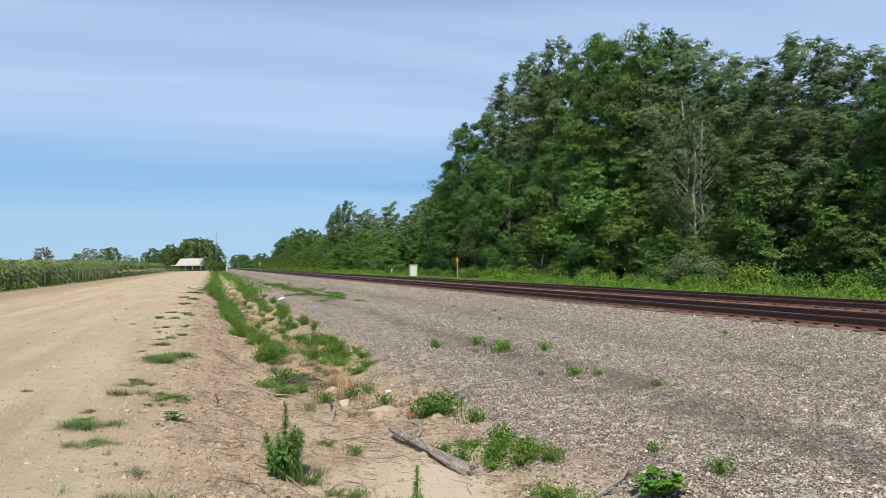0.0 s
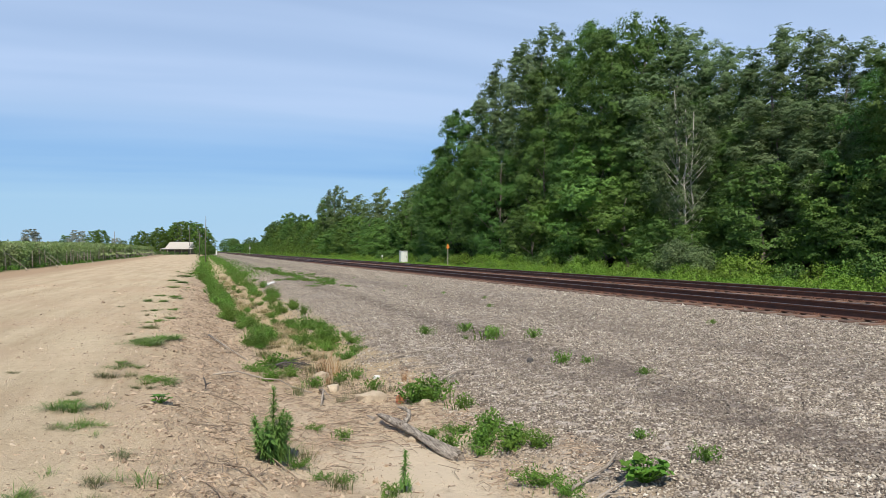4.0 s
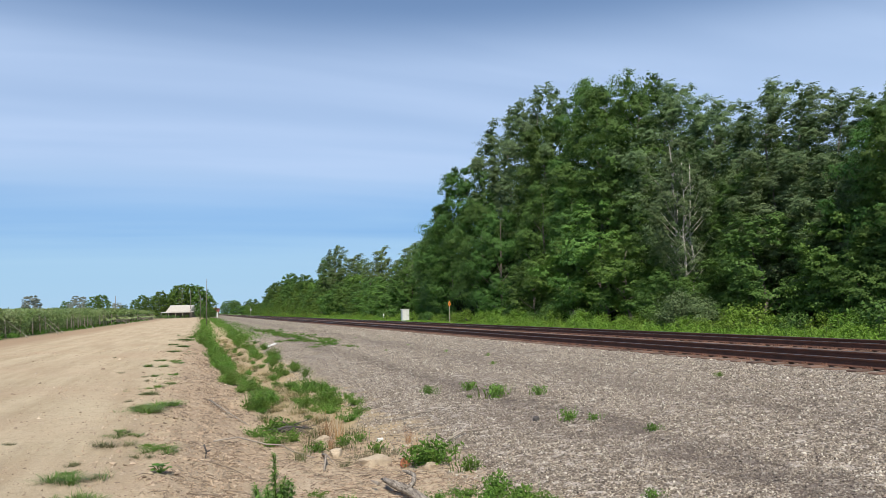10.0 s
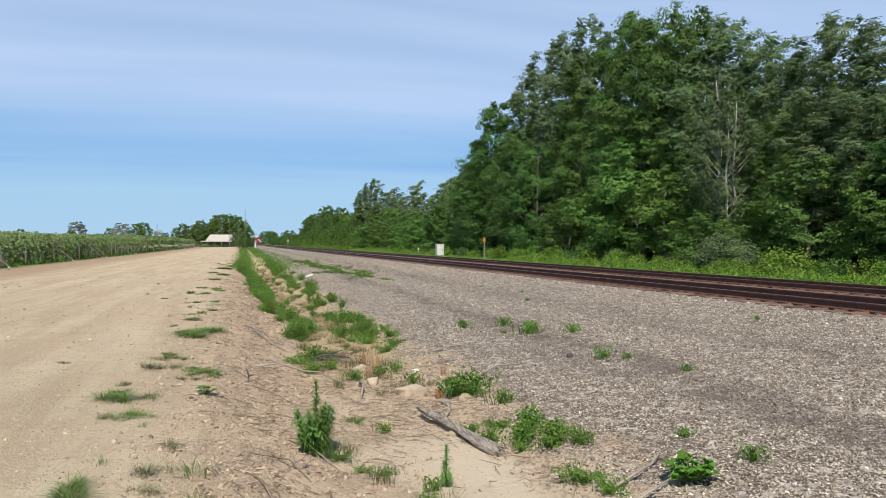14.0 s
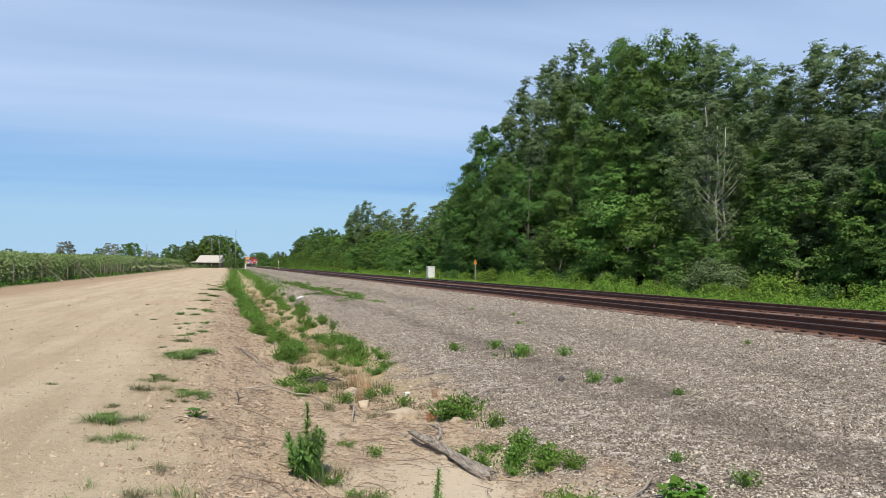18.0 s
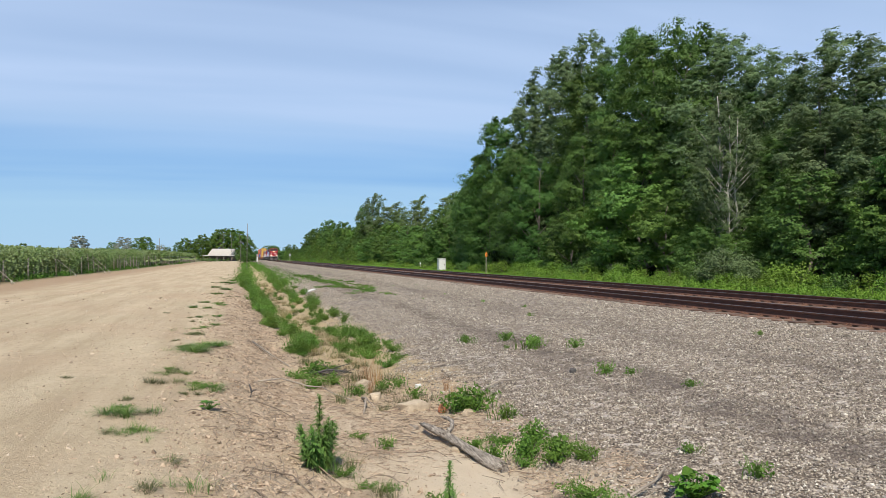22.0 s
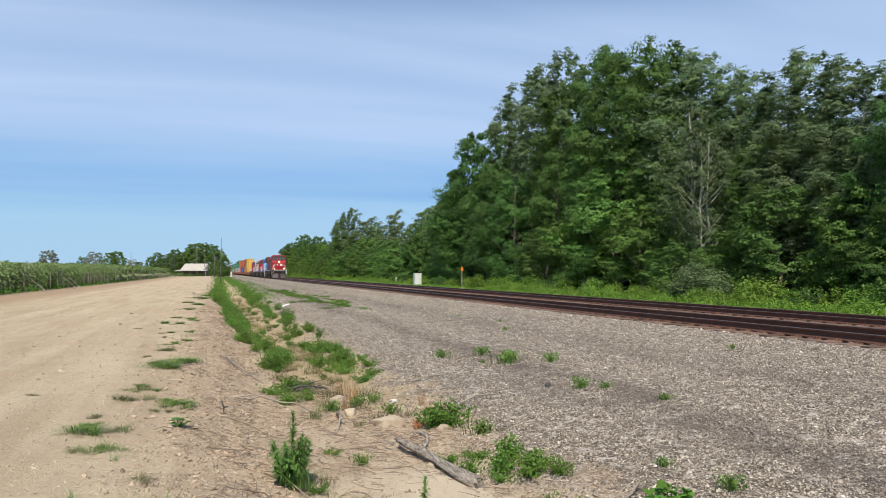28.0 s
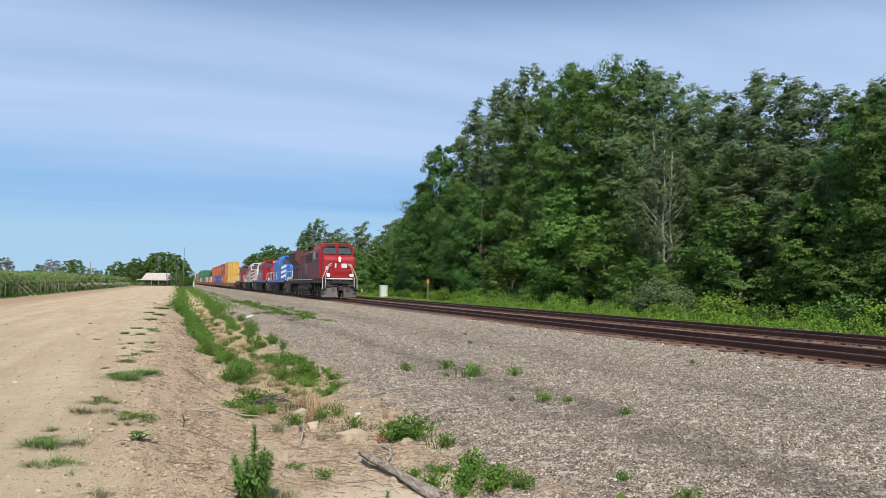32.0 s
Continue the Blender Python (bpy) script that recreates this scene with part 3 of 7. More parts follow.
# ---- plants ----
def leaf_mesh(name, c, size, rng, droop=0.3, aspect=0.62, flat=0.0, facing=None, normals=None, blown=0.0):
    """Leaves as small bent diamonds at the places c."""
    n = len(c)
    d = rng.normal(size=(n, 3))
    d[:, 2] -= droop
    d[:, 0] += blown
    nn = None
    if normals is not None:
        nn = normals / np.linalg.norm(normals, axis=1)[:, None]
        d -= nn * (d * nn).sum(1)[:, None]
    elif facing:
        # blades that turn towards the light
        nn = rng.normal(size=(n, 3)) * 0.85 + np.array(facing)
        nn /= np.linalg.norm(nn, axis=1)[:, None]
        d -= nn * (d * nn).sum(1)[:, None]
    elif flat:
        # blades lie open to the sky and to the outside of the crown
        o = c * np.array([1, 1, 0])
        o /= np.linalg.norm(o, axis=1)[:, None] + 1e-6
        nn = rng.normal(size=(n, 3)) * 0.42 + o * 0.4 + np.array([0, 0, flat * 0.8])
        nn /= np.linalg.norm(nn, axis=1)[:, None]
        d -= nn * (d * nn).sum(1)[:, None]
    d /= np.linalg.norm(d, axis=1)[:, None]
    u = np.cross(d, rng.normal(size=(n, 3)) if nn is None else nn)
    u /= np.linalg.norm(u, axis=1)[:, None] + 1e-9
    s = (size * rng.uniform(0.6, 1.35, n))[:, None]
    w = np.cross(d, u)
    tip, base = c + d * s * 0.5, c - d * s * 0.5
    left, right = c + u * s * aspect * 0.5 + w * s * 0.1, c - u * s * aspect * 0.5 + w * s * 0.1
    v = np.stack([base, left, tip, right], 1).reshape(-1, 3)
    f = np.arange(4 * n).reshape(n, 4)
    return mesh_from(name, v, f)


def crown_leaves(rng, height, radius, base, boughs, sprays, per, bough_r, lean=0.0, wind=0.0, tall=0.72, pointed=0.77):
    """Leaves of a crown: boughs spread over an uneven outline, each a lump of sprays that open upwards and outwards."""
    lobes = rng.uniform(0, 2 * np.pi, 4)
    k = np.arange(boughs)
    h = ((k + rng.uniform(0, 1, boughs)) / boughs) ** 0.92
    a = k * 2.39996 + rng.normal(size=boughs) * 0.35
    prof = np.sin(np.pi * (0.15 + pointed * h)) ** 0.6
    prof = prof * (1 + 0.22 * np.cos(2 * a + lobes[0] + 3 * h) + 0.16 * np.cos(3 * a + lobes[1] + 6 * h) + 0.12 * np.cos(5 * a + lobes[2] - 9 * h))
    R = bough_r * rng.uniform(0.6, 1.3, boughs) * (1.08 - 0.38 * h)
    r = np.maximum(radius * prof * rng.uniform(0.35, 1.0, boughs) ** 0.5 - 0.35 * R, 0)
    # a few shoots stand out of the top
    shoot = rng.uniform(0, 1, boughs) < np.where(h > 0.72, 0.2, 0.0)
    R = np.where(shoot, R * 0.72, R)
    z = base + R * 0.4 + h * (height - base - R * 1.0) * np.where(h > 0.6, rng.uniform(0.93, 1.0, boughs), 1.0)
    z -= np.where(h > 0.5, 0.55 * (r / radius) ** 2 * radius * (h - 0.5) * 2, 0)
    c = np.stack([r * np.cos(a) + lean * h * h, r * np.sin(a), z], 1)
    out = np.stack([np.cos(a), np.sin(a), np.full(boughs, 0.35)], 1)
    # sprays over the upper and outer side of each bough
    d = rng.normal(size=(boughs, sprays, 3)) + out[:, None] * 0.75 + np.array([0, 0, 0.45])
    d /= np.linalg.norm(d, axis=2)[..., None]
    form = np.stack([R, R, R * np.where(shoot, 1.5, tall)], 1)[:, None]
    sp = c[:, None] + d * form * rng.uniform(0.72, 1.08, (boughs, sprays, 1))
    sp[..., 0] += wind * R[:, None] * d[..., 2] * 0.5
    q = rng.normal(size=(boughs, sprays, per, 3)) * np.array([0.14 + 0.07 * wind, 0.14, 0.07]) * R[:, None, None, None]
    q += d[:, :, None] * np.array([1, 1, 0.2]) * (q * d[:, :, None]).sum(3)[..., None] * 0.6
    q[..., 2] -= 0.35 * (q[..., 0] ** 2 + q[..., 1] ** 2) / R[:, None, None]
    pts = (sp[:, :, None] + q).reshape(-1, 3)
    nn = d[:, :, None] + np.array([0, 0, 0.3]) + rng.normal(size=q.shape) * 0.27
    # broad shaded leaves that close the heart of each bough
    m = 24
    e = rng.normal(size=(boughs, m, 3))
    e /= np.linalg.norm(e, axis=2)[..., None]
    heart = (c[:, None] + e * form * rng.uniform(0.1, 0.66, (boughs, m, 1))).reshape(-1, 3)
    face = (e + out[:, None]).reshape(-1, 3)
    return pts, nn.reshape(-1, 3), heart, face, [tuple(v) for v in c]


def tree(name, label, seed, height, radius, base, boughs, sprays, per, bough_r, leaf, mat_leaf, mat_bark, trunk_r, stems=1, limbs=9, lean=0.0, wind=0.0, tall=0.72, pointed=0.77):
    rng = np.random.default_rng(seed)
    t = thing(name, label, "tree")
    pts, nn, heart, face, cl = crown_leaves(rng, height, radius, base, boughs, sprays, per, bough_r, lean, wind, tall, pointed)
    bm = bmesh.new()
    for s in range(stems):
        ox, oy = (rng.uniform(-0.8, 0.8, 2) if stems > 1 else (0, 0))
        path = [(ox, oy, -0.4)]
        top = height * rng.uniform(0.8, 0.92)
        dx, dy = rng.normal(size=2) * 0.5
        for k in range(1, 8):
            f = k / 7
            path.append((ox + lean * f * f * 0.8 + dx * f + rng.normal() * 0.15, oy + dy * f + rng.normal() * 0.15, top * f))
        tube(bm, path, [trunk_r * (1.25 - 0.25 * min(1, k)) * (1 - 0.9 * k / 7) + 0.012 for k in range(8)], 8)
        order = rng.permutation(len(cl))[:limbs]
        for k in order:
            e = Vector(cl[k])
            f = max(0.12, min(0.85, (e.z - 0.9 * math.hypot(e.x - ox, e.y - oy)) / top))
            i = min(6, int(f * 7))
            a = Vector(path[i]).lerp(Vector(path[i + 1]), f * 7 - i)
            mid = a.lerp(e, 0.5) + Vector((0, 0, -0.25 * rng.uniform(0, 1)))
            r0 = trunk_r * (1 - 0.9 * f) * 0.45 + 0.012
            tube(bm, [a, mid, e], [r0, r0 * 0.6, 0.01], 5)
    part("trunk", bm, mat_bark, t)
    size = np.concatenate([np.full(len(pts), leaf), np.full(len(heart), max(bough_r * 0.32, leaf))])
    part_mesh("crown", leaf_mesh("crown", np.concatenate([pts, heart]), size, rng, 0.35, normals=np.concatenate([nn, face]), blown=wind), mat_leaf, t)
    return t


def shrub(name, label, seed, height, radius, n_clump, per, leaf, mat, category="shrub"):
    rng = np.random.default_rng(seed)
    t = thing(name, label, category)
    cl, pts = [], []
    for _ in range(n_clump):
        a, h = rng.uniform(0, 2 * np.pi), rng.uniform(0.05, 1) ** 0.8
        r = radius * rng.uniform(0, 1) ** 0.5 * (1 - 0.5 * h * h)
        cl.append((r * np.cos(a), r * np.sin(a), height * h * rng.uniform(0.7, 1)))
        q = rng.normal(size=(per, 3)) * np.array([0.2, 0.2, 0.17]) * radius * rng.uniform(0.6, 1.2)
        pts.append(np.array(cl[-1]) + q)
    pts = np.concatenate(pts)
    pts[:, 2] = np.abs(pts[:, 2])
    bm = bmesh.new()
    for c in cl[: min(14, n_clump)]:
        tube(bm, [(c[0] * 0.15, c[1] * 0.15, -0.1), (c[0] * 0.6, c[1] * 0.6, c[2] * 0.6), c], [0.03, 0.02, 0.006], 4)
    tagged(part("stem_mass", bm, M_BARK, t), kind="stuff")
    part_mesh("foliage", leaf_mesh("foliage", pts, leaf, rng, flat=0.9), mat, t)
    return t


def put(proto, x, y, s=1.0, turn=0.0, sz=None, dz=0.0, label="", group=""):
    o = copy_thing(proto, pose(x, y, float(gz(x, y)) + dz, 0, 0, turn))
    o.scale = (s, s, sz if sz else s)
    if label:
        o["label"] = label
    if group:
        o["group"] = group
    return o


def discard(proto):
    for o in (*proto.children_recursive, proto):
        bpy.data.objects.remove(o)


def build_woods():
    rng = random.Random(7)
    G = "trees of the wood beside the tracks"
    protos = {
        "maple": tree("maple_tree", "tall maple with a dense deep green crown in the wood", 11, 20, 4.6, 1.0, 92, 24, 20, 1.45, 0.168, M_LEAF, M_BARK, 0.26),
        "maple2": tree("maple_tree", "broad maple with a dark green crown hanging low", 12, 18, 5.0, 0.4, 96, 24, 20, 1.5, 0.17, M_LEAF_DARK, M_BARK, 0.28, pointed=0.72),
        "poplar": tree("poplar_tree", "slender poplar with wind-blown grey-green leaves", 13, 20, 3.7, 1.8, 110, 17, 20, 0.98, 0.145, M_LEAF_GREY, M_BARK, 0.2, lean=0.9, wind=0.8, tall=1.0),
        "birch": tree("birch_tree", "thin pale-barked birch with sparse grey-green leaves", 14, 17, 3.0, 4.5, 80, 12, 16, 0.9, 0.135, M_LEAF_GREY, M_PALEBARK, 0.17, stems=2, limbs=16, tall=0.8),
        "sapling": tree("young_tree", "young maple with a bright yellow-green crown", 18, 8, 2.9, 0.7, 44, 18, 19, 0.98, 0.155, M_LEAF_LIGHT, M_BARK, 0.1, tall=0.72),
        "young": tree("young_tree", "young tree with a deep green bushy crown", 15, 8, 2.9, 0.5, 44, 18, 19, 1.0, 0.155, M_LEAF, M_BARK, 0.1, tall=0.85),
        "blown": tree("young_tree", "slim young tree bent over by the wind", 23, 12, 2.3, 0.6, 95, 11, 10, 0.72, 0.2, M_LEAF_BLOWN, M_BARK, 0.1, lean=2.2, wind=1.6, tall=0.9),
        "thicket": tree("tree", "leafy tree inside the wood, shade put into its leaf colour", 20, 12, 5.0, 0.0, 60, 8, 6, 1.8, 0.62, M_LEAF_SHADED, M_BARK, 0.2),
        "grove": tree("tree", "leafy tree of the grove behind the barn", 22, 14, 3.8, 0.9, 110, 9, 8, 0.95, 0.34, M_LEAF_LINE, M_BARK, 0.2, limbs=12, wind=0.5),
        "pale": tree("tree", "tree far beyond the vineyard, haze put into its leaf colour", 24, 10, 2.9, 0.9, 90, 8, 7, 0.75, 0.32, M_LEAF_HAZE, M_BARK, 0.1, limbs=4),
        "hedge": tree("tree", "low leafy tree far beyond the vineyard", 19, 6, 3.4, 0.2, 26, 8, 5, 1.3, 0.5, M_LEAF, M_BARK, 0.15),
        "far": tree("tree", "leafy tree of the far tree line", 16, 16, 4.4, 0.2, 95, 11, 7, 1.3, 0.4, M_LEAF, M_BARK, 0.25, pointed=0.72),
        "far2": tree("tree", "bright leafy tree of the far tree line", 17, 15, 4.2, 0.2, 95, 11, 7, 1.2, 0.38, M_LEAF_LINE, M_BARK, 0.22, lean=0.8, wind=0.25),
    }
    H = {"maple": 20, "maple2": 18, "poplar": 20, "birch": 17, "young": 8, "sapling": 8, "blown": 12, "far": 16, "hedge": 6, "thicket": 12, "grove": 14, "pale": 10, "far2": 15}

    def plant(kind, x, y, h, wide=1.0):
        s = h / H[kind]
        turn = rng.uniform(-28, 28) if kind in ("poplar", "blown", "far2") else rng.uniform(0, 360)
        return put(protos[kind], x, y, s * wide, turn, s, group=G)
    # the great group, from the camera's side to its far end
    for kind, x, y, h, w in (
        ("maple2", 32, 17.5, 12.8, 1.0), ("maple", 34, 22.0, 12.6, 1.2), ("maple2", 33.5, 26.0, 12.2, 1.0), ("poplar", 34.5, 28.6, 13.3, 1.25), ("poplar", 35, 31.6, 14.0, 1.25), ("poplar", 35, 34.6, 15.2, 1.2),
        ("poplar", 36, 38.6, 16.8, 1.25), ("poplar", 36.5, 41.6, 15.2, 1.15), ("poplar", 37, 45.0, 17.4, 1.15), ("maple", 38.5, 38.0, 13.5, 1.2), ("maple2", 38.5, 46.5, 15.5, 1.1),
        ("birch", 31.2, 41.8, 14.2, 0.9), ("birch", 30.8, 40.0, 12.2, 0.8), ("poplar", 36, 48.3, 18.8, 1.2), ("poplar", 37, 51, 20.6, 1.1), ("maple", 36, 53.0, 22.2, 1.0), ("maple", 37, 58.5, 23.4, 1.0), ("maple", 37.5, 63.0, 24.8, 0.95),
        ("poplar", 38, 67.3, 26.0, 0.8), ("maple", 36.5, 71.0, 23.5, 0.9), ("poplar", 38, 76.5, 28.8, 0.9), ("poplar", 37.5, 79.5, 26.0, 0.9), ("poplar", 38, 85.0, 28.6, 0.95), ("poplar", 36.8, 89.5, 25.4, 0.95),
        ("maple2", 34, 89.0, 21.6, 0.9), ("maple2", 33.2, 92.5, 17.6, 0.85), ("maple2", 32.6, 81.0, 15.5, 0.85), ("maple2", 32.2, 95.5, 14.5, 0.8), ("maple2", 31.6, 89.5, 11.5, 0.9), ("maple2", 32.2, 75.0, 13.5, 0.9), ("maple2", 33.5, 100, 14.0, 0.9),
        ("blown", 33, 103.0, 18.0, 0.7), ("maple2", 33.8, 107, 12.5, 0.8),
        ("sapling", 32, 53.2, 10.8, 1.2), ("sapling", 30.8, 47.8, 7.2, 1.2), ("sapling", 31.5, 57.5, 8.5, 1.1), ("maple", 33.5, 66.0, 15.0, 0.9), ("maple", 33.5, 60.0, 14.5, 0.9), ("maple", 33.8, 50.0, 13.5, 0.9),
        ("young", 30.6, 63.5, 6.5, 1.2), ("maple", 33.6, 38.5, 10.5, 1.1), ("poplar", 33.2, 35.0, 11.2, 1.3),
        ("young", 29.6, 40.8, 4.4, 1.3), ("young", 29.8, 38.2, 3.8, 1.3), ("young", 31.5, 34.0, 7.0, 1.3), ("sapling", 31.6, 28.6, 6.8, 1.0), ("poplar", 33, 30.2, 10.0, 1.3), ("young", 30.6, 25.4, 5.2, 1.2), ("young", 30.4, 21.5, 5.5, 1.2), ("maple", 31.6, 24.4, 12.4, 1.0),
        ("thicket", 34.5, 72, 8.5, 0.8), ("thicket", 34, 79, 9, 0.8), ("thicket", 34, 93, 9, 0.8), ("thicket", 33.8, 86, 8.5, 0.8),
    ):
        plant(kind, x, y, h, w)
    # a second and third rank that closes the wood
    for k in range(26):
        y = 14 + k * 4.3
        h = np.interp(y, (14, 40, 66, 85, 97, 110), (9.5, 12, 18, 19, 13, 9))
        plant("far", 42.5 + rng.uniform(-2, 2), y, h * rng.uniform(0.85, 1.0), 1.1)
    # thickets with shade-dark leaves fill the gaps between the trees
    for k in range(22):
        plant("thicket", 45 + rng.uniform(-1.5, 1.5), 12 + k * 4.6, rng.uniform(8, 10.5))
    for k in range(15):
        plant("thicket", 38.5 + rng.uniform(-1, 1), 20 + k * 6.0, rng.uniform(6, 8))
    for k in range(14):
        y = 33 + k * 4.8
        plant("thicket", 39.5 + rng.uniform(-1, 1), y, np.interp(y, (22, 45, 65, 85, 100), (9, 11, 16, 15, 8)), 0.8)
    # the lower line that runs on beside the tracks
    y = 112.0
    while y < 620:
        h = np.interp(y, (112, 125, 135, 160, 175, 195, 225, 245, 285, 340, 385, 400, 620), (12, 11, 9.5, 10.5, 12, 13, 12, 13, 14.5, 14, 11, 8, 8)) * rng.uniform(0.78, 1.0)
        plant(rng.choice(("far2", "far2", "far")), 33.5 + rng.uniform(-1.2, 2.0), y, h, 1.0)
        plant("far", 40 + rng.uniform(-2, 2), y + 3, h * 0.85, 1.2) if y < 240 else None
        if y < 420:
            plant("sapling" if y < 170 else "far2", 29.8 + rng.uniform(-0.8, 1.0), y + 2.5, rng.uniform(4.0, 7.0), 1.25)
            plant("young" if y < 170 else "far", 31.4 + rng.uniform(-0.8, 0.8), y + 1.0, rng.uniform(6.0, 8.5), 1.15)
        y += 4.6 if y < 300 else 7.0
    # taller wind-blown crowns that stand out of that line
    for kind, x, y, h, w in (("blown", 34, 114.8, 14.0, 1.0), ("blown", 34, 119.5, 13.0, 1.0), ("blown", 34, 125.5, 13.8, 1.1), ("blown", 34, 147.5, 15.2, 0.9), ("blown", 34, 144, 12.4, 1.0),
                             ("blown", 34, 168, 13.9, 1.1), ("blown", 34, 178.5, 15.8, 1.2), ("poplar", 34, 190.5, 19.4, 1.1), ("poplar", 34, 197, 18.0, 1.1), ("maple", 34, 203, 17.0, 0.8), ("far", 34, 246, 15.0, 0.9), ("far", 34, 284, 17.6, 0.9), ("far", 34, 292, 16.0, 1.0), ("far", 34, 338, 16.3, 1.2), ("far", 34, 350, 15.0, 1.2)):
        plant(kind, x, y, h, w)
    # woods that close the view down the line, and trees past the barn
    for x, y, h in ((40, 640, 12), (30, 690, 14), (27, 760, 15), (34, 720, 13), (-2, 900, 12), (-8, 950, 12), (30, 650, 12), (48, 700, 15), (27, 860, 12)):
        plant("far", x, y, h, 1.5)
    for x, y, h in ((-27, 350, 9), (-24, 348, 11), (-21, 345, 10), (-18, 352, 11), (-16, 340, 12.5), (-13, 345, 11.5), (-10.5, 350, 14), (-8, 340, 15.5), (-5.5, 344, 15.8), (-3.0, 350, 15.5), (-0.5, 342, 15), (2.0, 346, 13.5), (4.2, 350, 11)):
        plant("grove", x, y, h, 1.1)
    for kind, x, y, h in (("pale", -64, 330, 11), ("grove", -57, 340, 6), ("grove", -52, 335, 8.5), ("pale", -47, 330, 10.5), ("grove", -41, 330, 10.5), ("grove", -38.5, 333, 11), ("pale", -34, 345, 7.5), ("grove", -31, 345, 6.5), ("grove", -70, 350, 7), ("grove", -80, 340, 6), ("grove", -90, 350, 8)):
        plant(kind, x, y, h, 1.25)
    for k in range(26):
        plant("hedge", -150 + k * 6.2 + rng.uniform(-2, 2), 420 + rng.uniform(-10, 20), rng.uniform(4, 6.5), 1.5)
    for x in (-14, -10, -6, -2, 2, 29, 34, 39, 44, 49):
        plant("hedge", x + rng.uniform(-1, 1), 560 + rng.uniform(-20, 60), rng.uniform(5, 8), 1.5)
    # brush that hides the far end of the line
    for x, y, h in ((2.4, 262, 3.6), (3.4, 268, 4.2), (4.6, 272, 3.8), (5.4, 276, 3.0), (1.2, 258, 4.5), (0.2, 270, 5.5), (3.2, 320, 5), (4.8, 330, 4.5), (6.0, 350, 4.0)):
        plant("young", x, y, h, 1.1)
    for p in protos.values():
        discard(p)


build_woods()


def build_undergrowth():
    rng = random.Random(21)
    G = "shrubs at the foot of the wood"
    a = shrub("shrub", "low leafy shrub of bright green at the foot of the wood", 31, 1.5, 1.1, 30, 44, 0.15, M_VERGE)
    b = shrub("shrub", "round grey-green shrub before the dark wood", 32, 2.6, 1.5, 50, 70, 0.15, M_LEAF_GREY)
    c = shrub("shrub", "leafy brush of deep green at the foot of the wood", 33, 2.2, 1.4, 28, 40, 0.19, M_LEAF)
    y = 17.0
    while y < 330:
        if not 66 < y < 99:
            put(rng.choice((a, a, a, a)), 25.6 + rng.uniform(-0.9, 0.9), y, rng.uniform(0.4, 0.75), rng.uniform(0, 360), group=G)
        put(rng.choice((a, a, a, c)), 28.0 + rng.uniform(-0.6, 0.8), y + 0.6, rng.uniform(0.6, 1.05), rng.uniform(0, 360), group=G)
        y += 1.5 if y < 70 else (2.8 if y < 160 else 6)
    for x in (-14.5, -13, -11.6, -10.2, -8.8, -7.2, -5.6, -4.2):
        put(c, x, 280 + rng.uniform(-3, 3), rng.uniform(0.5, 0.75), rng.uniform(0, 360), label="low green brush in front of the barn")
    for x, y, s in ((27.8, 37.2, 1.0), (28.2, 35.8, 0.8), (28.6, 51, 0.6)):
        put(b, x, y, s, rng.uniform(0, 360), group=G)
    for p in (a, b, c):
        discard(p)


build_undergrowth()


def build_verge():
    """The green verge beyond the tracks: one sheet of blades and small leaves."""
    rng = np.random.default_rng(5)
    n = 60000
    y = 14 + 150 * rng.uniform(0, 1, n) ** 2.0
    x = rng.uniform(20.2, 27.5, n)
    h = np.clip((x - 19.8) / 3.5, 0.12, 1.0) * np.where((y > 66) & (y < 99), 0.3, 0.5 + 0.3 * vnoise(x * 0.7, y * 0.6, 31))
    z = gz(x, y) + h * rng.uniform(0, 1, n) ** 1.2
    me = leaf_mesh("verge_grass", np.stack([x, y, z], 1), 0.11 + 0.0018 * y, rng, -0.7, 0.4)
    ob = part_mesh("verge_grass", me, M_VERGE)
    tagged(ob, "bright green grass and weeds beyond the tracks", "grass", kind="stuff")


build_verge()


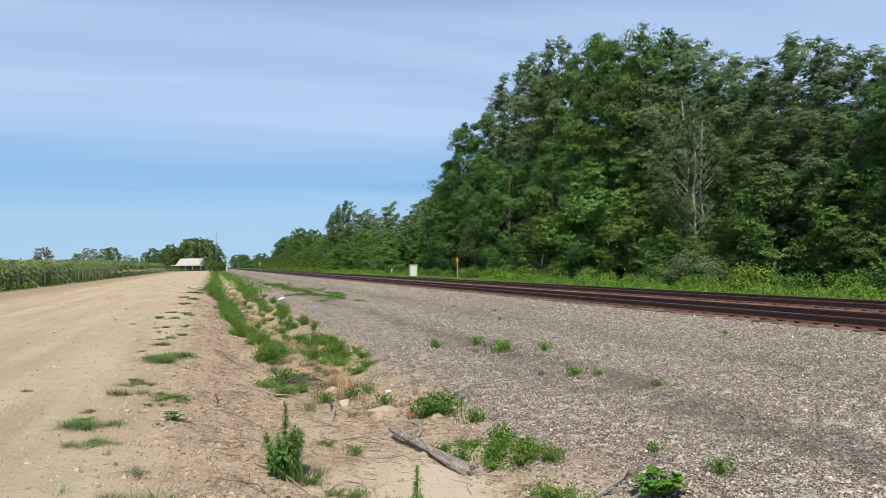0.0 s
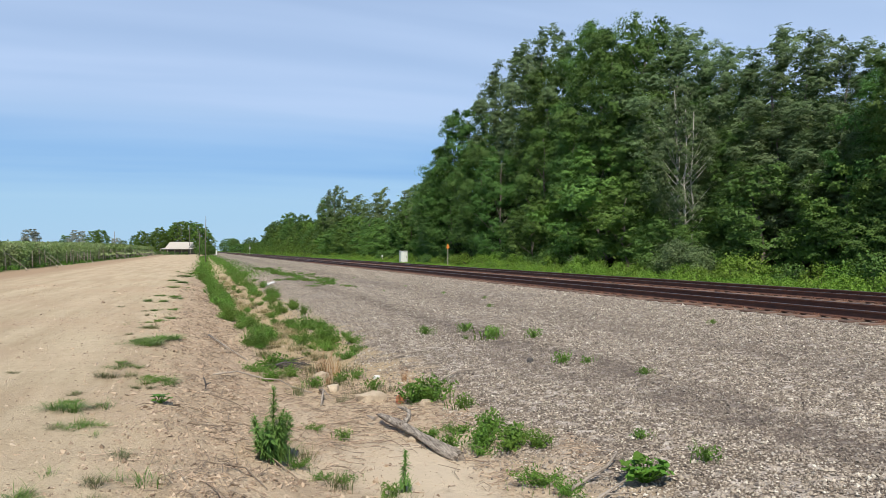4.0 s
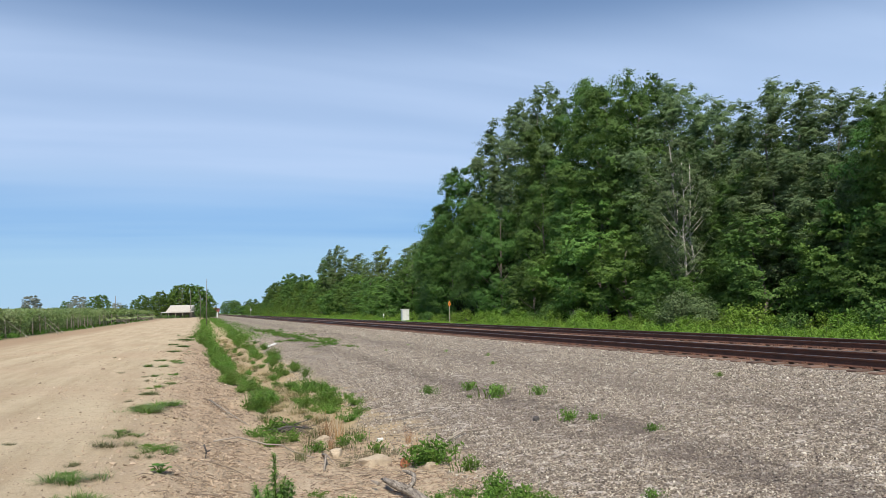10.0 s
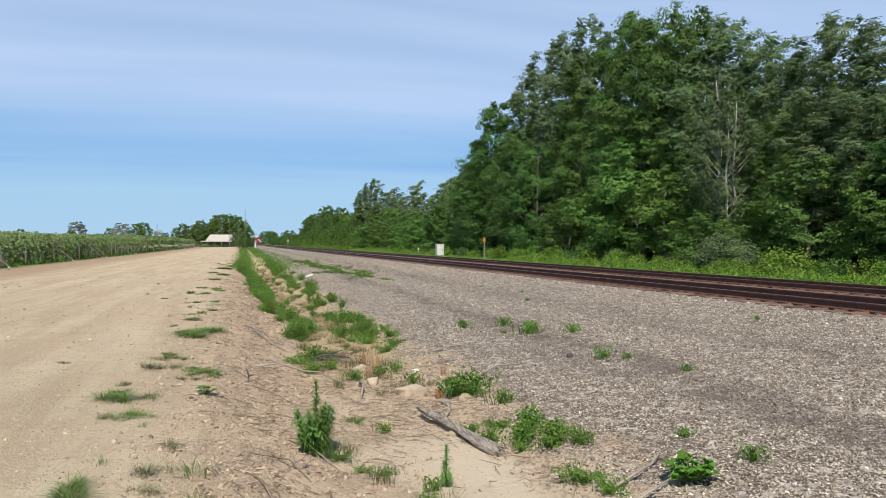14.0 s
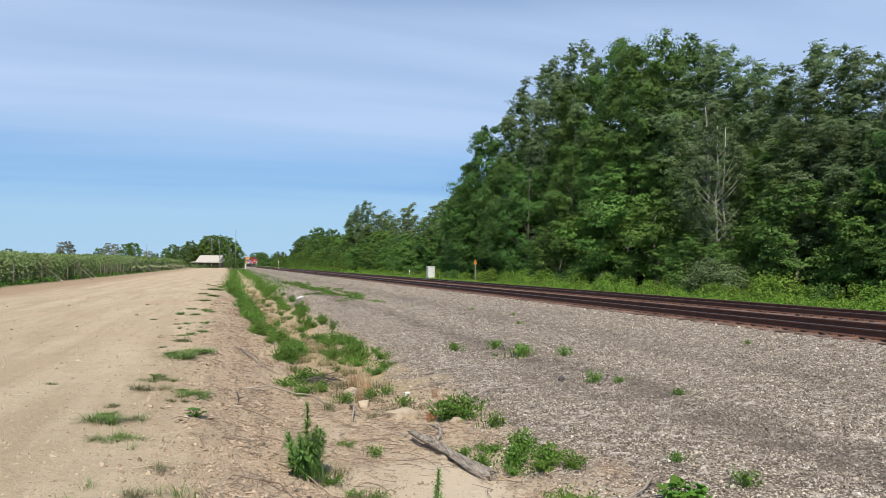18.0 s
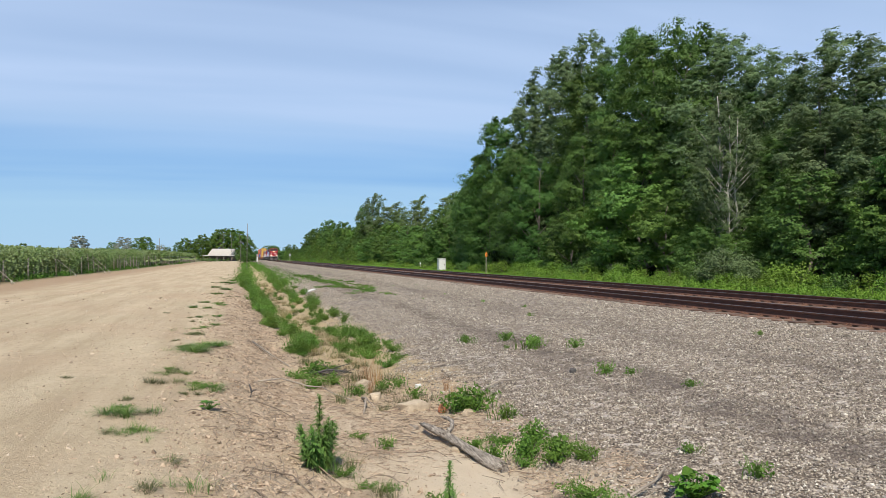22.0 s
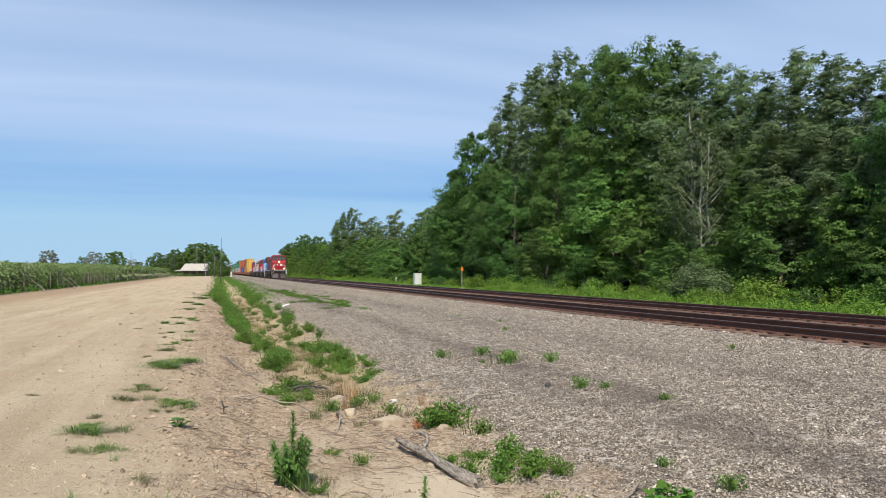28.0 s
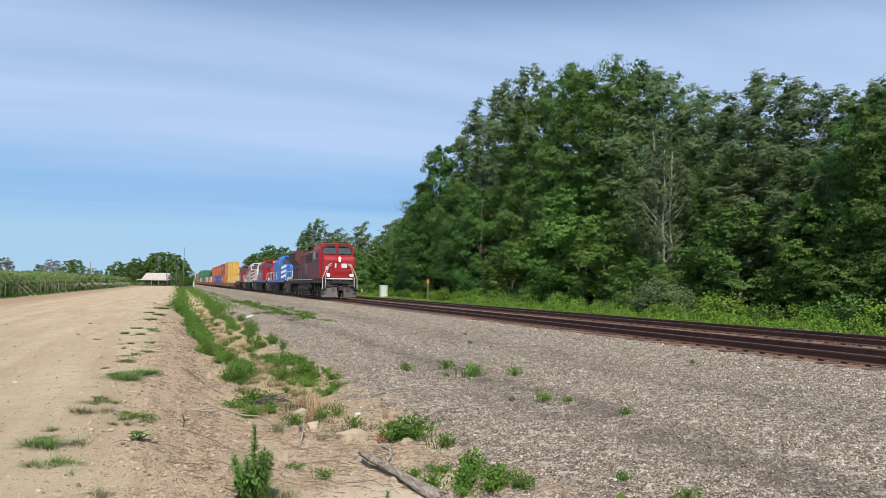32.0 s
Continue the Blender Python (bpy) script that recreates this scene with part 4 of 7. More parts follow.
# ---- vineyard ----
def vine_row(seed, n, leaf):
    rng = np.random.default_rng(seed)
    t = thing("grapevine_row", "trellised row of leafy grapevines on grey wooden posts", "vineyard", "rows of the vineyard")
    L = 13.0
    x = -0.12 - rng.uniform(0, 1, n) ** 1.6 * L
    x = np.where(rng.uniform(0, 1, n) < 0.02, rng.uniform(-0.1, 0.3, n), x)
    z = 2.02 - np.abs(rng.normal(size=n)) * 0.78 + 0.38 * vnoise(x * 1.7, 0.5, seed) + 0.2 * vnoise(x * 5.0, 2.5, seed)
    yy = rng.normal(size=n) * 0.55 * (1.1 - 0.2 * np.clip(z, 0, 2))
    keep = z > 0.12
    pts = np.stack([x, yy, z], 1)[keep]
    # the row's end, where shoots hang down over the post
    m = n // 5
    ez = 0.45 + 2.0 * rng.uniform(0, 1, m) ** 0.65
    end = np.stack([-0.45 + rng.normal(size=m) * (0.16 + 0.22 * ez), rng.normal(size=m) * 0.42, ez + 0.25 * vnoise(rng.uniform(0, 4, m), ez, seed)], 1)
    pts = np.concatenate([pts, end])
    shoot = rng.uniform(0, 1, (n // 12, 3)) * [-L, 0.5, 0.5] + [0, -0.25, 2.05]
    part_mesh("foliage", leaf_mesh("foliage", np.concatenate([pts, shoot]), leaf, rng, 0.5, 0.95, facing=(0.35, -0.7, 0.6)), M_VINE, t)
    for k in range(3):
        bm = bmesh.new()
        px = -1.2 - k * 2.3 + rng.uniform(-0.3, 0.3)
        tube(bm, [(px, 0, -0.1), (px + 0.08, 0.06, 0.6), (px - 0.05, -0.04, 1.2), (px + 0.1, 0, 1.8)], [0.045, 0.035, 0.03, 0.02], 5)
        part("vine_trunk", bm, M_BARK, t)
    for k, px in enumerate((0.0, -6.0, -12.0)):
        part("post", tubed([(px + (0.42 if k == 0 and seed != 43 else 0), 0, -0.2), (px + (0.25 if k == 0 and seed != 43 else 0) + rng.uniform(-0.14, 0.14), rng.uniform(-0.06, 0.06), 1.8 + rng.uniform(-0.25, 0.3))], [0.055, 0.05], 8), M_POST, t)
    if seed in (41, 44):
        part("guy_wire", tubed([(0.3, 0, 1.7), (1.75 + rng.uniform(-0.3, 0.3), 0.05, 0.0)], 0.022, 5), M_POST, t)
    if seed in (41, 44):
        part("anchor_stake", tubed([(1.75, 0.05, -0.1), (1.7, 0.02, 0.22)], 0.035, 6), M_POST, t)
    for z in (0.9, 1.75):
        part("wire", tubed([(0, 0, z), (-L, 0, z)], 0.004, 4), M_ALU, t)
    return t


def build_vineyard():
    rng = random.Random(3)
    near = [vine_row(s, 6500, 0.135) for s in (41, 42, 43)]
    far = [vine_row(s, 1200, 0.36) for s in (44, 45)]
    for k in range(76):
        y = 34 + k * 2.75
        p = rng.choice(near if y < 115 else far)
        o = put(p, -13.8 + rng.uniform(-0.15, 0.15), y, 1.0, rng.uniform(-2, 2), rng.uniform(0.92, 1.05) * float(np.interp(y, (40, 120), (0.82, 1.0))))
    for p in near + far:
        discard(p)


build_vineyard()


def build_vineyard_grass():
    """Grass and weeds along the field's edge, between the road and the vines."""
    rng = np.random.default_rng(6)
    n = 17000
    y = 24 + 190 * rng.uniform(0, 1, n) ** 1.8
    x = -13.6 + rng.normal(size=n) * 0.5
    x = np.where(rng.uniform(0, 1, n) < 0.35, rng.uniform(-17, -13, n), x)
    patch = vnoise(x * 0.5, y * 0.35, 9) + 0.35 * (x < -12.6)
    keep = patch > rng.uniform(0.1, 0.75, n)
    x, y = x[keep], y[keep]
    z = gz(x, y) + np.clip((-11.6 - x) / 1.6, 0.12, 1) * 0.32 * rng.uniform(0, 1, len(x)) ** 1.4
    me = leaf_mesh("field_grass", np.stack([x, y, z], 1), 0.12 + 0.0015 * y, rng, -0.7, 0.38)
    tagged(part_mesh("field_grass", me, M_WEED), "green grass and weeds under the vines' end posts", "grass", kind="stuff")


build_vineyard_grass()


# ---- roadside and lineside things ----
M_DULLPOST = surface("dull_grey_pole", (0.20, 0.18, 0.155), (0.15, 0.135, 0.12), 3, 0.85)

def build_pole():
    t = thing("utility_pole", "thin bare wooden pole beside the dirt road", "pole", m=pose(1.09, 115.3, -0.2))
    part("pole_shaft", tubed([(0, 0, 0), (0.02, 0, 3.4), (0.05, 0, 7.0)], [0.055, 0.05, 0.04], 10), M_DULLPOST, t)


build_pole()


def build_cabinet():
    t = thing("relay_cabinet", "white metal signal relay cabinet on a concrete base", "cabinet", m=pose(26.3, 94.2, -0.3))
    part("base", boxed(-0.55, 0.55, -0.4, 0.4, 0, 0.18, bevel=0.02), M_STONE, t, "grey concrete base")
    part("body", boxed(-0.5, 0.5, -0.35, 0.35, 0.18, 1.75, bevel=0.02), M_ALU, t)
    part("lid", boxed(-0.54, 0.54, -0.39, 0.39, 1.75, 1.84, bevel=0.02), M_WHITE, t)
    d = part("door", boxed(-0.44, 0.44, -0.375, -0.353, 0.26, 1.68, bevel=0.006), M_WHITE, t)
    part("handle", boxed(0.3, 0.36, -0.41, -0.376, 0.9, 1.08, bevel=0.006), M_SHADE, d, "dark latch")


build_cabinet()


def build_barn():
    t = thing("barn", "low barn with a pale metal roof and a wide lean-to", "barn", m=pose(-7.6, 300, 0.1, 0, 0, -18))
    # wall coloured dark to stand for the shade below the roofs
    part("wall", boxed(-4.4, 4.2, 0, 9, 0, 2.5), M_SHADE, t, "front wall, the shade under its roofs put into the colour")
    part("roof", prismed([(-0.6, 2.35), (4.4, 4.75), (9.5, 2.35), (9.5, 2.5), (4.4, 4.92), (-0.6, 2.5)], -4.6, 4.6, "x"), M_ROOF, t, "pale cream metal roof")
    g = bmesh.new()
    prism(g, [(0.0, 2.5), (4.4, 4.7), (9.0, 2.5)], 4.25, 4.35, "x")
    part("gable", g, M_WHITE, t)
    part("lean_to_roof", prismed([(-4.0, 2.0), (-0.2, 2.28), (-0.2, 2.4), (-4.0, 2.14)], -5.4, 6.6, "x"), M_ROOF, t, "shallow pale lean-to roof")
    for x in (-5.2, -2.5, 0.3, 3, 6.2):
        part("post", boxed(x - 0.08, x + 0.08, -3.8, -3.64, 0, 2.05), M_POST, t)


build_barn()




# ---- train ----
def paint(name, c, grime=0.3, rough=0.42, dirt=(0.09, 0.07, 0.055)):
    return surface(name, c, [0.85 * v for v in c], 0.8, rough, 0.0, grime=dirt, grime_amount=grime, fine=14, bump=0.06)


P_RED = paint("red_locomotive_paint", (0.37, 0.009, 0.014), 0.14, 0.5)
P_DULLRED = paint("sooty_and_shaded_red_paint", (0.15, 0.04, 0.045), 0.5, 0.6)
P_FADED = paint("faded_emblem_paint", (0.26, 0.17, 0.16), 0.5, 0.6)
P_MAROON = paint("faded_maroon_paint", (0.30, 0.03, 0.03), 0.45)
P_BLUE = paint("bright_blue_paint", (0.035, 0.19, 0.62), 0.2)
P_NAVY = paint("royal_blue_paint", (0.07, 0.09, 0.42), 0.25)
P_CREAM = paint("grey_white_paint", (0.62, 0.62, 0.58), 0.35)
P_WHITE = paint("white_stripe_paint", (0.82, 0.80, 0.78), 0.1)
P_BLACK = paint("black_underframe", (0.014, 0.013, 0.012), 0.6, 0.85, (0.12, 0.098, 0.082))
P_PLOW = paint("grey_plow_steel", (0.13, 0.11, 0.105), 0.6, 0.7, (0.15, 0.125, 0.105))
P_STEEL = surface("wheel_steel", (0.22, 0.19, 0.17), (0.13, 0.11, 0.10), 4, 0.5, 0.6)
P_YELLOW = paint("yellow_container_paint", (0.80, 0.47, 0.09), 0.2)
P_BROWN = paint("brown_red_container_paint", (0.38, 0.07, 0.05), 0.3)
P_ORANGE = paint("orange_container_paint", (0.72, 0.15, 0.035), 0.2)
P_GREEN = paint("green_container_paint", (0.05, 0.22, 0.11), 0.25)
P_CBLUE = paint("blue_container_paint", (0.04, 0.13, 0.42), 0.25)
P_CWHITE = paint("white_container_paint", (0.74, 0.74, 0.72), 0.25)
P_WELL = paint("rust_brown_well_car_paint", (0.26, 0.10, 0.06), 0.5, 0.6)


def dark_glass():
    m, nt, b, _ = material("dark_cab_glass")
    b.inputs["Base Color"].default_value = (0.09, 0.10, 0.105, 1)
    b.inputs["Roughness"].default_value = 0.12
    b.inputs["IOR"].default_value = 1.5
    return m


def glow(name, c, s):
    m, nt, b, _ = material(name)
    b.inputs["Base Color"].default_value = (*c, 1)
    b.inputs["Emission Color"].default_value = (*c, 1)
    b.inputs["Emission Strength"].default_value = s
    return m


P_GLASS = dark_glass()
P_LIGHT = glow("burning_headlight", (1.0, 0.74, 0.40), 7.0)


def mirrored(bm, fn):
    for s in (-1, 1):
        fn(bm, s)
    return bm


def wheelset(parent, y, r=0.52):
    for s in (-1, 1):
        bm = bmesh.new()
        disc(bm, (s * 0.76, y, r), r, 0.13, "x", 22)
        disc(bm, (s * 0.70, y, r), r + 0.025, 0.03, "x", 22)
        w = part("wheel", bm, P_STEEL, parent)
        bm = bmesh.new()
        disc(bm, (s * 0.98, y, r), 0.17, 0.18, "x", 10)
        part("axle_box", bm, P_BLACK, w)
    part("axle", tubed([(-0.9, y, r), (0.9, y, r)], 0.09, 8), P_STEEL, parent)


def truck(parent, yc, axles, pitch, r=0.52):
    bm = bmesh.new()
    half = pitch * (axles - 1) / 2 + 0.62
    for s in (-1, 1):
        prism(bm, [(yc - half, 0.62), (yc - half + 0.15, 0.92), (yc + half - 0.15, 0.92), (yc + half, 0.62), (yc + half - 0.5, 0.48), (yc - half + 0.5, 0.48)], s * 1.02 - 0.08, s * 1.02 + 0.08, "x")
        for k in range(axles):
            y = yc + (k - (axles - 1) / 2) * pitch
            for d in (-0.3, 0.3):
                tube(bm, [(s * 1.08, y + d, 0.66), (s * 1.08, y + d, 1.02)], 0.09, 8)
    box(bm, -1.0, 1.0, yc - 0.3, yc + 0.3, 0.6, 1.05)
    t = part("truck_frame", bm, P_BLACK, parent, "black cast truck frame")
    for k in range(axles):
        wheelset(t, yc + (k - (axles - 1) / 2) * pitch, r)


def handrails(parent, pts_list, mat, r=0.025):
    for pts in pts_list:
        part("handrail", tubed(pts, r, 5), mat, parent)


def coupler(parent, y, s):
    bm = bmesh.new()
    box(bm, -0.14, 0.14, y, y + s * 0.62, 0.72, 1.0, bevel=0.02) if s > 0 else box(bm, -0.14, 0.14, y + s * 0.62, y, 0.72, 1.0, bevel=0.02)
    box(bm, -0.22, 0.20, y - 0.14, y + 0.14, 0.66, 1.06, bevel=0.05)
    part("coupler", bm, P_BLACK, parent)


def hoses(parent, y):
    for k, x in enumerate((-0.75, -0.55, 0.5, 0.68, 0.86)):
        part("air_hose", tubed([(x, y, 1.25), (x + 0.03, y - 0.14, 0.95), (x * 0.8, y - 0.16, 0.6), (x * 0.65, y - 0.05, 0.45)], 0.025, 6), P_BLACK, parent)


def lead_locomotive():
    t = thing("locomotive", "red wide-nosed diesel freight locomotive with lit headlights", "locomotive", "locomotives of the train")
    L = 22.3
    part("underframe", boxed(-1.5, 1.5, 1.25, L - 1.2, 1.28, 1.66, bevel=0.03), P_BLACK, t, "black underframe and walkways")
    # wide nose, its top sloping to the windscreen
    nose = prismed([(1.32, 1.66), (1.22, 2.3), (1.30, 3.35), (1.5, 3.62), (2.55, 3.78), (2.55, 1.66)], -1.36, 1.36, "x", bevel=0.07)
    n = part("nose", nose, P_RED, t)
    part("nose_door", boxed(-0.95, -0.42, 1.19, 1.235, 1.8, 3.2, bevel=0.02), P_RED, n, "red nose door")
    # cab with cut-back roof edges
    cab = prismed([(-1.52, 1.66), (-1.52, 4.2), (-1.38, 4.6), (-1.05, 4.78), (1.05, 4.78), (1.38, 4.6), (1.52, 4.2), (1.52, 1.66)], 2.5, 5.7, "y", bevel=0.04)
    c = part("cab", cab, P_RED, t)
    # darker panel on one side only: the cab side's shade painted in
    part("cab_side", boxed(-1.538, -1.522, 2.75, 5.55, 1.75, 3.38), P_DULLRED, c, "dull red cab side, soot and its shade put into the colour")
    for s in (-1, 1):
        lo, hi = sorted((s * 0.10, s * 1.28))
        part("windscreen", prismed([(lo, 3.84), (hi, 3.84), (hi - (0.12 if s > 0 else 0), 4.36), (lo + (0.12 if s < 0 else 0), 4.36)], 2.452, 2.475, "y"), P_GLASS, c, "dark windscreen")
        part("windscreen_gasket", prismed([(lo - 0.05, 3.79), (hi + 0.05, 3.79), (hi + 0.03, 4.41), (lo - 0.03, 4.41)], 2.478, 2.497, "y"), P_BLACK, c)
        b = part("number_board", boxed(*sorted((s * 0.16, s * 1.0)), 2.42, 2.5, 4.46, 4.68, bevel=0.015), P_BLACK, c, "black number board")
        bm = bmesh.new()
        for k in range(4):
            x = s * 0.58 - 0.27 + k * 0.18
            box(bm, x - 0.045, x + 0.045, 2.408, 2.418, 4.505, 4.635)
        part("number_bar", bm, P_STEEL, b)
        for y0, y1 in ((3.2, 4.1), (4.3, 5.2)):
            part("side_window", boxed(*sorted((s * 1.515, s * 1.54)), y0, y1, 3.45, 4.05, bevel=0.008), P_GLASS, c)
        part("wiper", tubed([(s * 0.4, 2.44, 3.86), (s * 0.85, 2.44, 4.18)], 0.014, 4), P_BLACK, c)
        part("mirror", boxed(*sorted((s * 1.58, s * 1.74)), 2.95, 3.02, 3.5, 3.95, bevel=0.01), P_BLACK, c)
    # headlight cluster at the top of the nose
    hb = part("headlight_housing", boxed(-0.17, 0.17, 1.20, 1.5, 3.10, 3.60, bevel=0.04), P_RED, t)
    for z in (3.24, 3.46):
        bm = bmesh.new()
        disc(bm, (0, 1.19, z), 0.09, 0.05, "y", 14)
        part("headlight", bm, P_LIGHT, hb, "burning headlight")
    for s in (-1, 1):
        bm = bmesh.new()
        disc(bm, (s * 0.98, 1.13, 1.98), 0.16, 0.12, "y", 14)
        d = part("ditch_light_shell", bm, P_BLACK, t)
        bm = bmesh.new()
        disc(bm, (s * 0.98, 1.06, 1.98), 0.125, 0.03, "y", 14)
        part("ditch_light", bm, P_LIGHT, d, "burning ditch light")
    # pale emblem on the nose: plain shapes
    bm = bmesh.new()
    for x0, x1, z0, z1 in ((-0.72, -0.28, 2.62, 2.98), (0.16, 0.64, 2.6, 2.98)):
        box(bm, x0, x1, 1.196, 1.216, z0, z1)
    part("nose_emblem", bm, P_WHITE, n, "two plain white blocks of an emblem")
    bm = bmesh.new()
    box(bm, -1.2, -0.98, 1.215, 1.235, 2.4, 2.72)
    box(bm, -1.06, -0.86, 1.20, 1.216, 2.5, 2.6)
    part("nose_badge", bm, P_WHITE, n, "small pale badge")
    # white handrails down the steps
    for s in (-1, 1):
        handrails(t, [[(s * 0.72, 1.14, 2.95), (s * 0.95, 1.08, 2.9), (s * 1.3, 1.0, 2.2), (s * 1.48, 0.95, 1.75), (s * 1.5, 0.95, 0.8)],
                      [(s * 0.7, 1.14, 2.82), (s * 0.92, 1.10, 2.75), (s * 1.15, 1.05, 2.1), (s * 1.24, 1.0, 1.7), (s * 1.26, 1.0, 0.9)]], P_WHITE, 0.027)
        for k in range(4):
            part("step", boxed(*sorted((s * 1.1, s * 1.5)), 1.0, 1.3, 0.42 + k * 0.3, 0.46 + k * 0.3), P_BLACK, t)
    part("deck_edge", boxed(-1.1, 1.1, 1.0, 1.3, 1.62, 1.72, bevel=0.01), P_WHITE, t, "white-edged front platform")
    part("anticlimber", boxed(-0.7, 0.7, 0.85, 1.2, 1.25, 1.6, bevel=0.02), P_BLACK, t)
    part("pilot", boxed(-1.42, 1.42, 1.05, 1.3, 0.9, 1.45, bevel=0.02), P_BLACK, t)
    for s in (-1, 1):
        pl = prismed([(s * 0.28, 0.98), (s * 1.5, 0.98), (s * 1.5, 0.10), (s * 0.2, 0.10)] if s > 0 else [(-1.5, 0.98), (-0.28, 0.98), (-0.2, 0.10), (-1.5, 0.10)], 0.88, 0.94, "y")
        for v in pl.verts:
            v.co.y += 0.32 * (abs(v.co.x) - 0.3) - 0.22 * (0.98 - v.co.z)
        part("plow_blade", pl, P_PLOW, t, "dusty grey plow blade")
    coupler(t, 0.5, 1)
    hoses(t, 1.0)
    for s in (-1, 1):
        part("uncoupling_lever", tubed([(s * 1.35, 0.95, 1.15), (s * 0.6, 0.9, 1.05), (s * 0.2, 0.75, 1.1)], 0.02, 5), P_STEEL, t)
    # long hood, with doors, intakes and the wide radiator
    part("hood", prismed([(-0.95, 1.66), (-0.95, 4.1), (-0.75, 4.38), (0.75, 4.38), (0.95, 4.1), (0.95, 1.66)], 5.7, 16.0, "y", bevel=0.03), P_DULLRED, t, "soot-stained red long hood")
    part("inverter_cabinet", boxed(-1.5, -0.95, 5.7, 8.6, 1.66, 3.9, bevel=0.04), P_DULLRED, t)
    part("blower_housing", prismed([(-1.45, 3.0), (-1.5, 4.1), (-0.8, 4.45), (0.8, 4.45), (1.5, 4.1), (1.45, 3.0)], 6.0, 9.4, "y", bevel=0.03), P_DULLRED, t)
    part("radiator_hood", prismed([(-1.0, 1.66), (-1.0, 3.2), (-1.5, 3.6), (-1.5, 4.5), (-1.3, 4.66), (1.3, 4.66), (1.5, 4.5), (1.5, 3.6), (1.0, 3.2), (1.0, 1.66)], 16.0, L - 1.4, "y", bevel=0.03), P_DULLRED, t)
    part("hood_roof", boxed(-0.74, 0.74, 5.75, 15.95, 4.385, 4.43, bevel=0.012), P_BLACK, t, "soot-black hood roof")
    part("radiator_roof", boxed(-1.28, 1.28, 16.1, L - 1.5, 4.665, 4.71, bevel=0.012), P_BLACK, t, "soot-black radiator roof")
    part("cab_roof", prismed([(-1.36, 4.62), (-1.06, 4.79), (1.06, 4.79), (1.36, 4.62), (1.36, 4.66), (1.06, 4.83), (-1.06, 4.83), (-1.36, 4.66)], 2.9, 5.65, "y"), P_DULLRED, t, "sooty cab roof")
    for k in range(4):
        g = part("blower_grille", boxed(-1.515, -1.485, 6.2 + k * 0.8, 6.86 + k * 0.8, 3.2, 3.95, bevel=0.006), P_BLACK, t, "black intake grille")
        for j in range(5):
            part("slat", boxed(-1.53, -1.516, 6.22 + k * 0.8, 6.84 + k * 0.8, 3.25 + j * 0.14, 3.3 + j * 0.14), P_DULLRED, g)
    for k in range(3):
        d = part("cabinet_door", boxed(-1.522, -1.502, 5.85 + k * 0.92, 6.68 + k * 0.92, 1.8, 2.95, bevel=0.006), P_DULLRED, t)
        part("latch", boxed(-1.535, -1.523, 6.5 + k * 0.92, 6.56 + k * 0.92, 2.3, 2.5), P_BLACK, d)
    part("side_stripe", boxed(-1.512, -1.502, 5.8, L - 1.5, 1.56, 1.63), P_CREAM, t, "dull white sill stripe")
    for k in range(5):
        part("sand_pipe", tubed([(-1.2, 2.2 + k * 1.3, 1.3), (-1.25, 2.3 + k * 1.3, 0.9), (-1.1, 2.4 + k * 1.3, 0.35)], 0.03, 5), P_STEEL, t)
    for k in range(9):
        y = 8.9 + k * 0.78
        d = part("hood_door", boxed(-0.985, -0.952, y, y + 0.7, 1.8, 3.6, bevel=0.008), P_DULLRED, t)
        part("latch", boxed(-1.0, -0.985, y + 0.58, y + 0.63, 2.5, 2.7), P_BLACK, d)
    for k in range(7):
        part("louvre", boxed(-1.53, -1.5, 16.3 + k * 0.62, 16.8 + k * 0.62, 3.72, 4.4), P_BLACK, t)
    bm = bmesh.new()
    for x0, x1, z0, z1 in ((9.2, 10.6, 2.2, 3.2), (11.4, 12.8, 2.2, 3.2)):
        box(bm, -1.006, -0.99, x0, x1, z0, z1)
    part("side_emblem", bm, P_FADED, t, "faded block emblem on the hood")
    part("exhaust_stack", boxed(-0.3, 0.3, 12.0, 12.9, 4.38, 4.62, bevel=0.03), P_BLACK, t)
    part("horn", tubed([(0.2, 6.0, 4.75), (0.2, 5.4, 4.8)], [0.03, 0.09], 8), P_STEEL, t)
    part("antenna_dome", boxed(-0.3, 0.3, 4.2, 4.8, 4.78, 4.88, bevel=0.04), P_WHITE, t)
    part("fuel_tank", prismed([(-1.4, 1.28), (-1.45, 0.7), (-1.2, 0.34), (1.2, 0.34), (1.45, 0.7), (1.4, 1.28)], 7.9, 14.2, "y", bevel=0.04), P_BLACK, t)
    part("air_reservoir", tubed([(-1.35, 6.6, 1.05), (-1.35, 7.8, 1.05)], 0.2, 10), P_BLACK, t)
    for s in (-1, 1):
        handrails(t, [[(s * 1.46, 5.9, 2.65), (s * 1.46, L - 1.5, 2.65)]], P_BLACK)
        for k in range(9):
            part("stanchion", tubed([(s * 1.46, 6.0 + k * 1.8, 1.6), (s * 1.46, 6.0 + k * 1.8, 2.68)], 0.02, 5), P_BLACK, t)
    truck(t, 4.75, 3, 2.0, 0.53)
    truck(t, L - 4.75, 3, 2.0, 0.53)
    coupler(t, L - 0.5, -1)
    return t


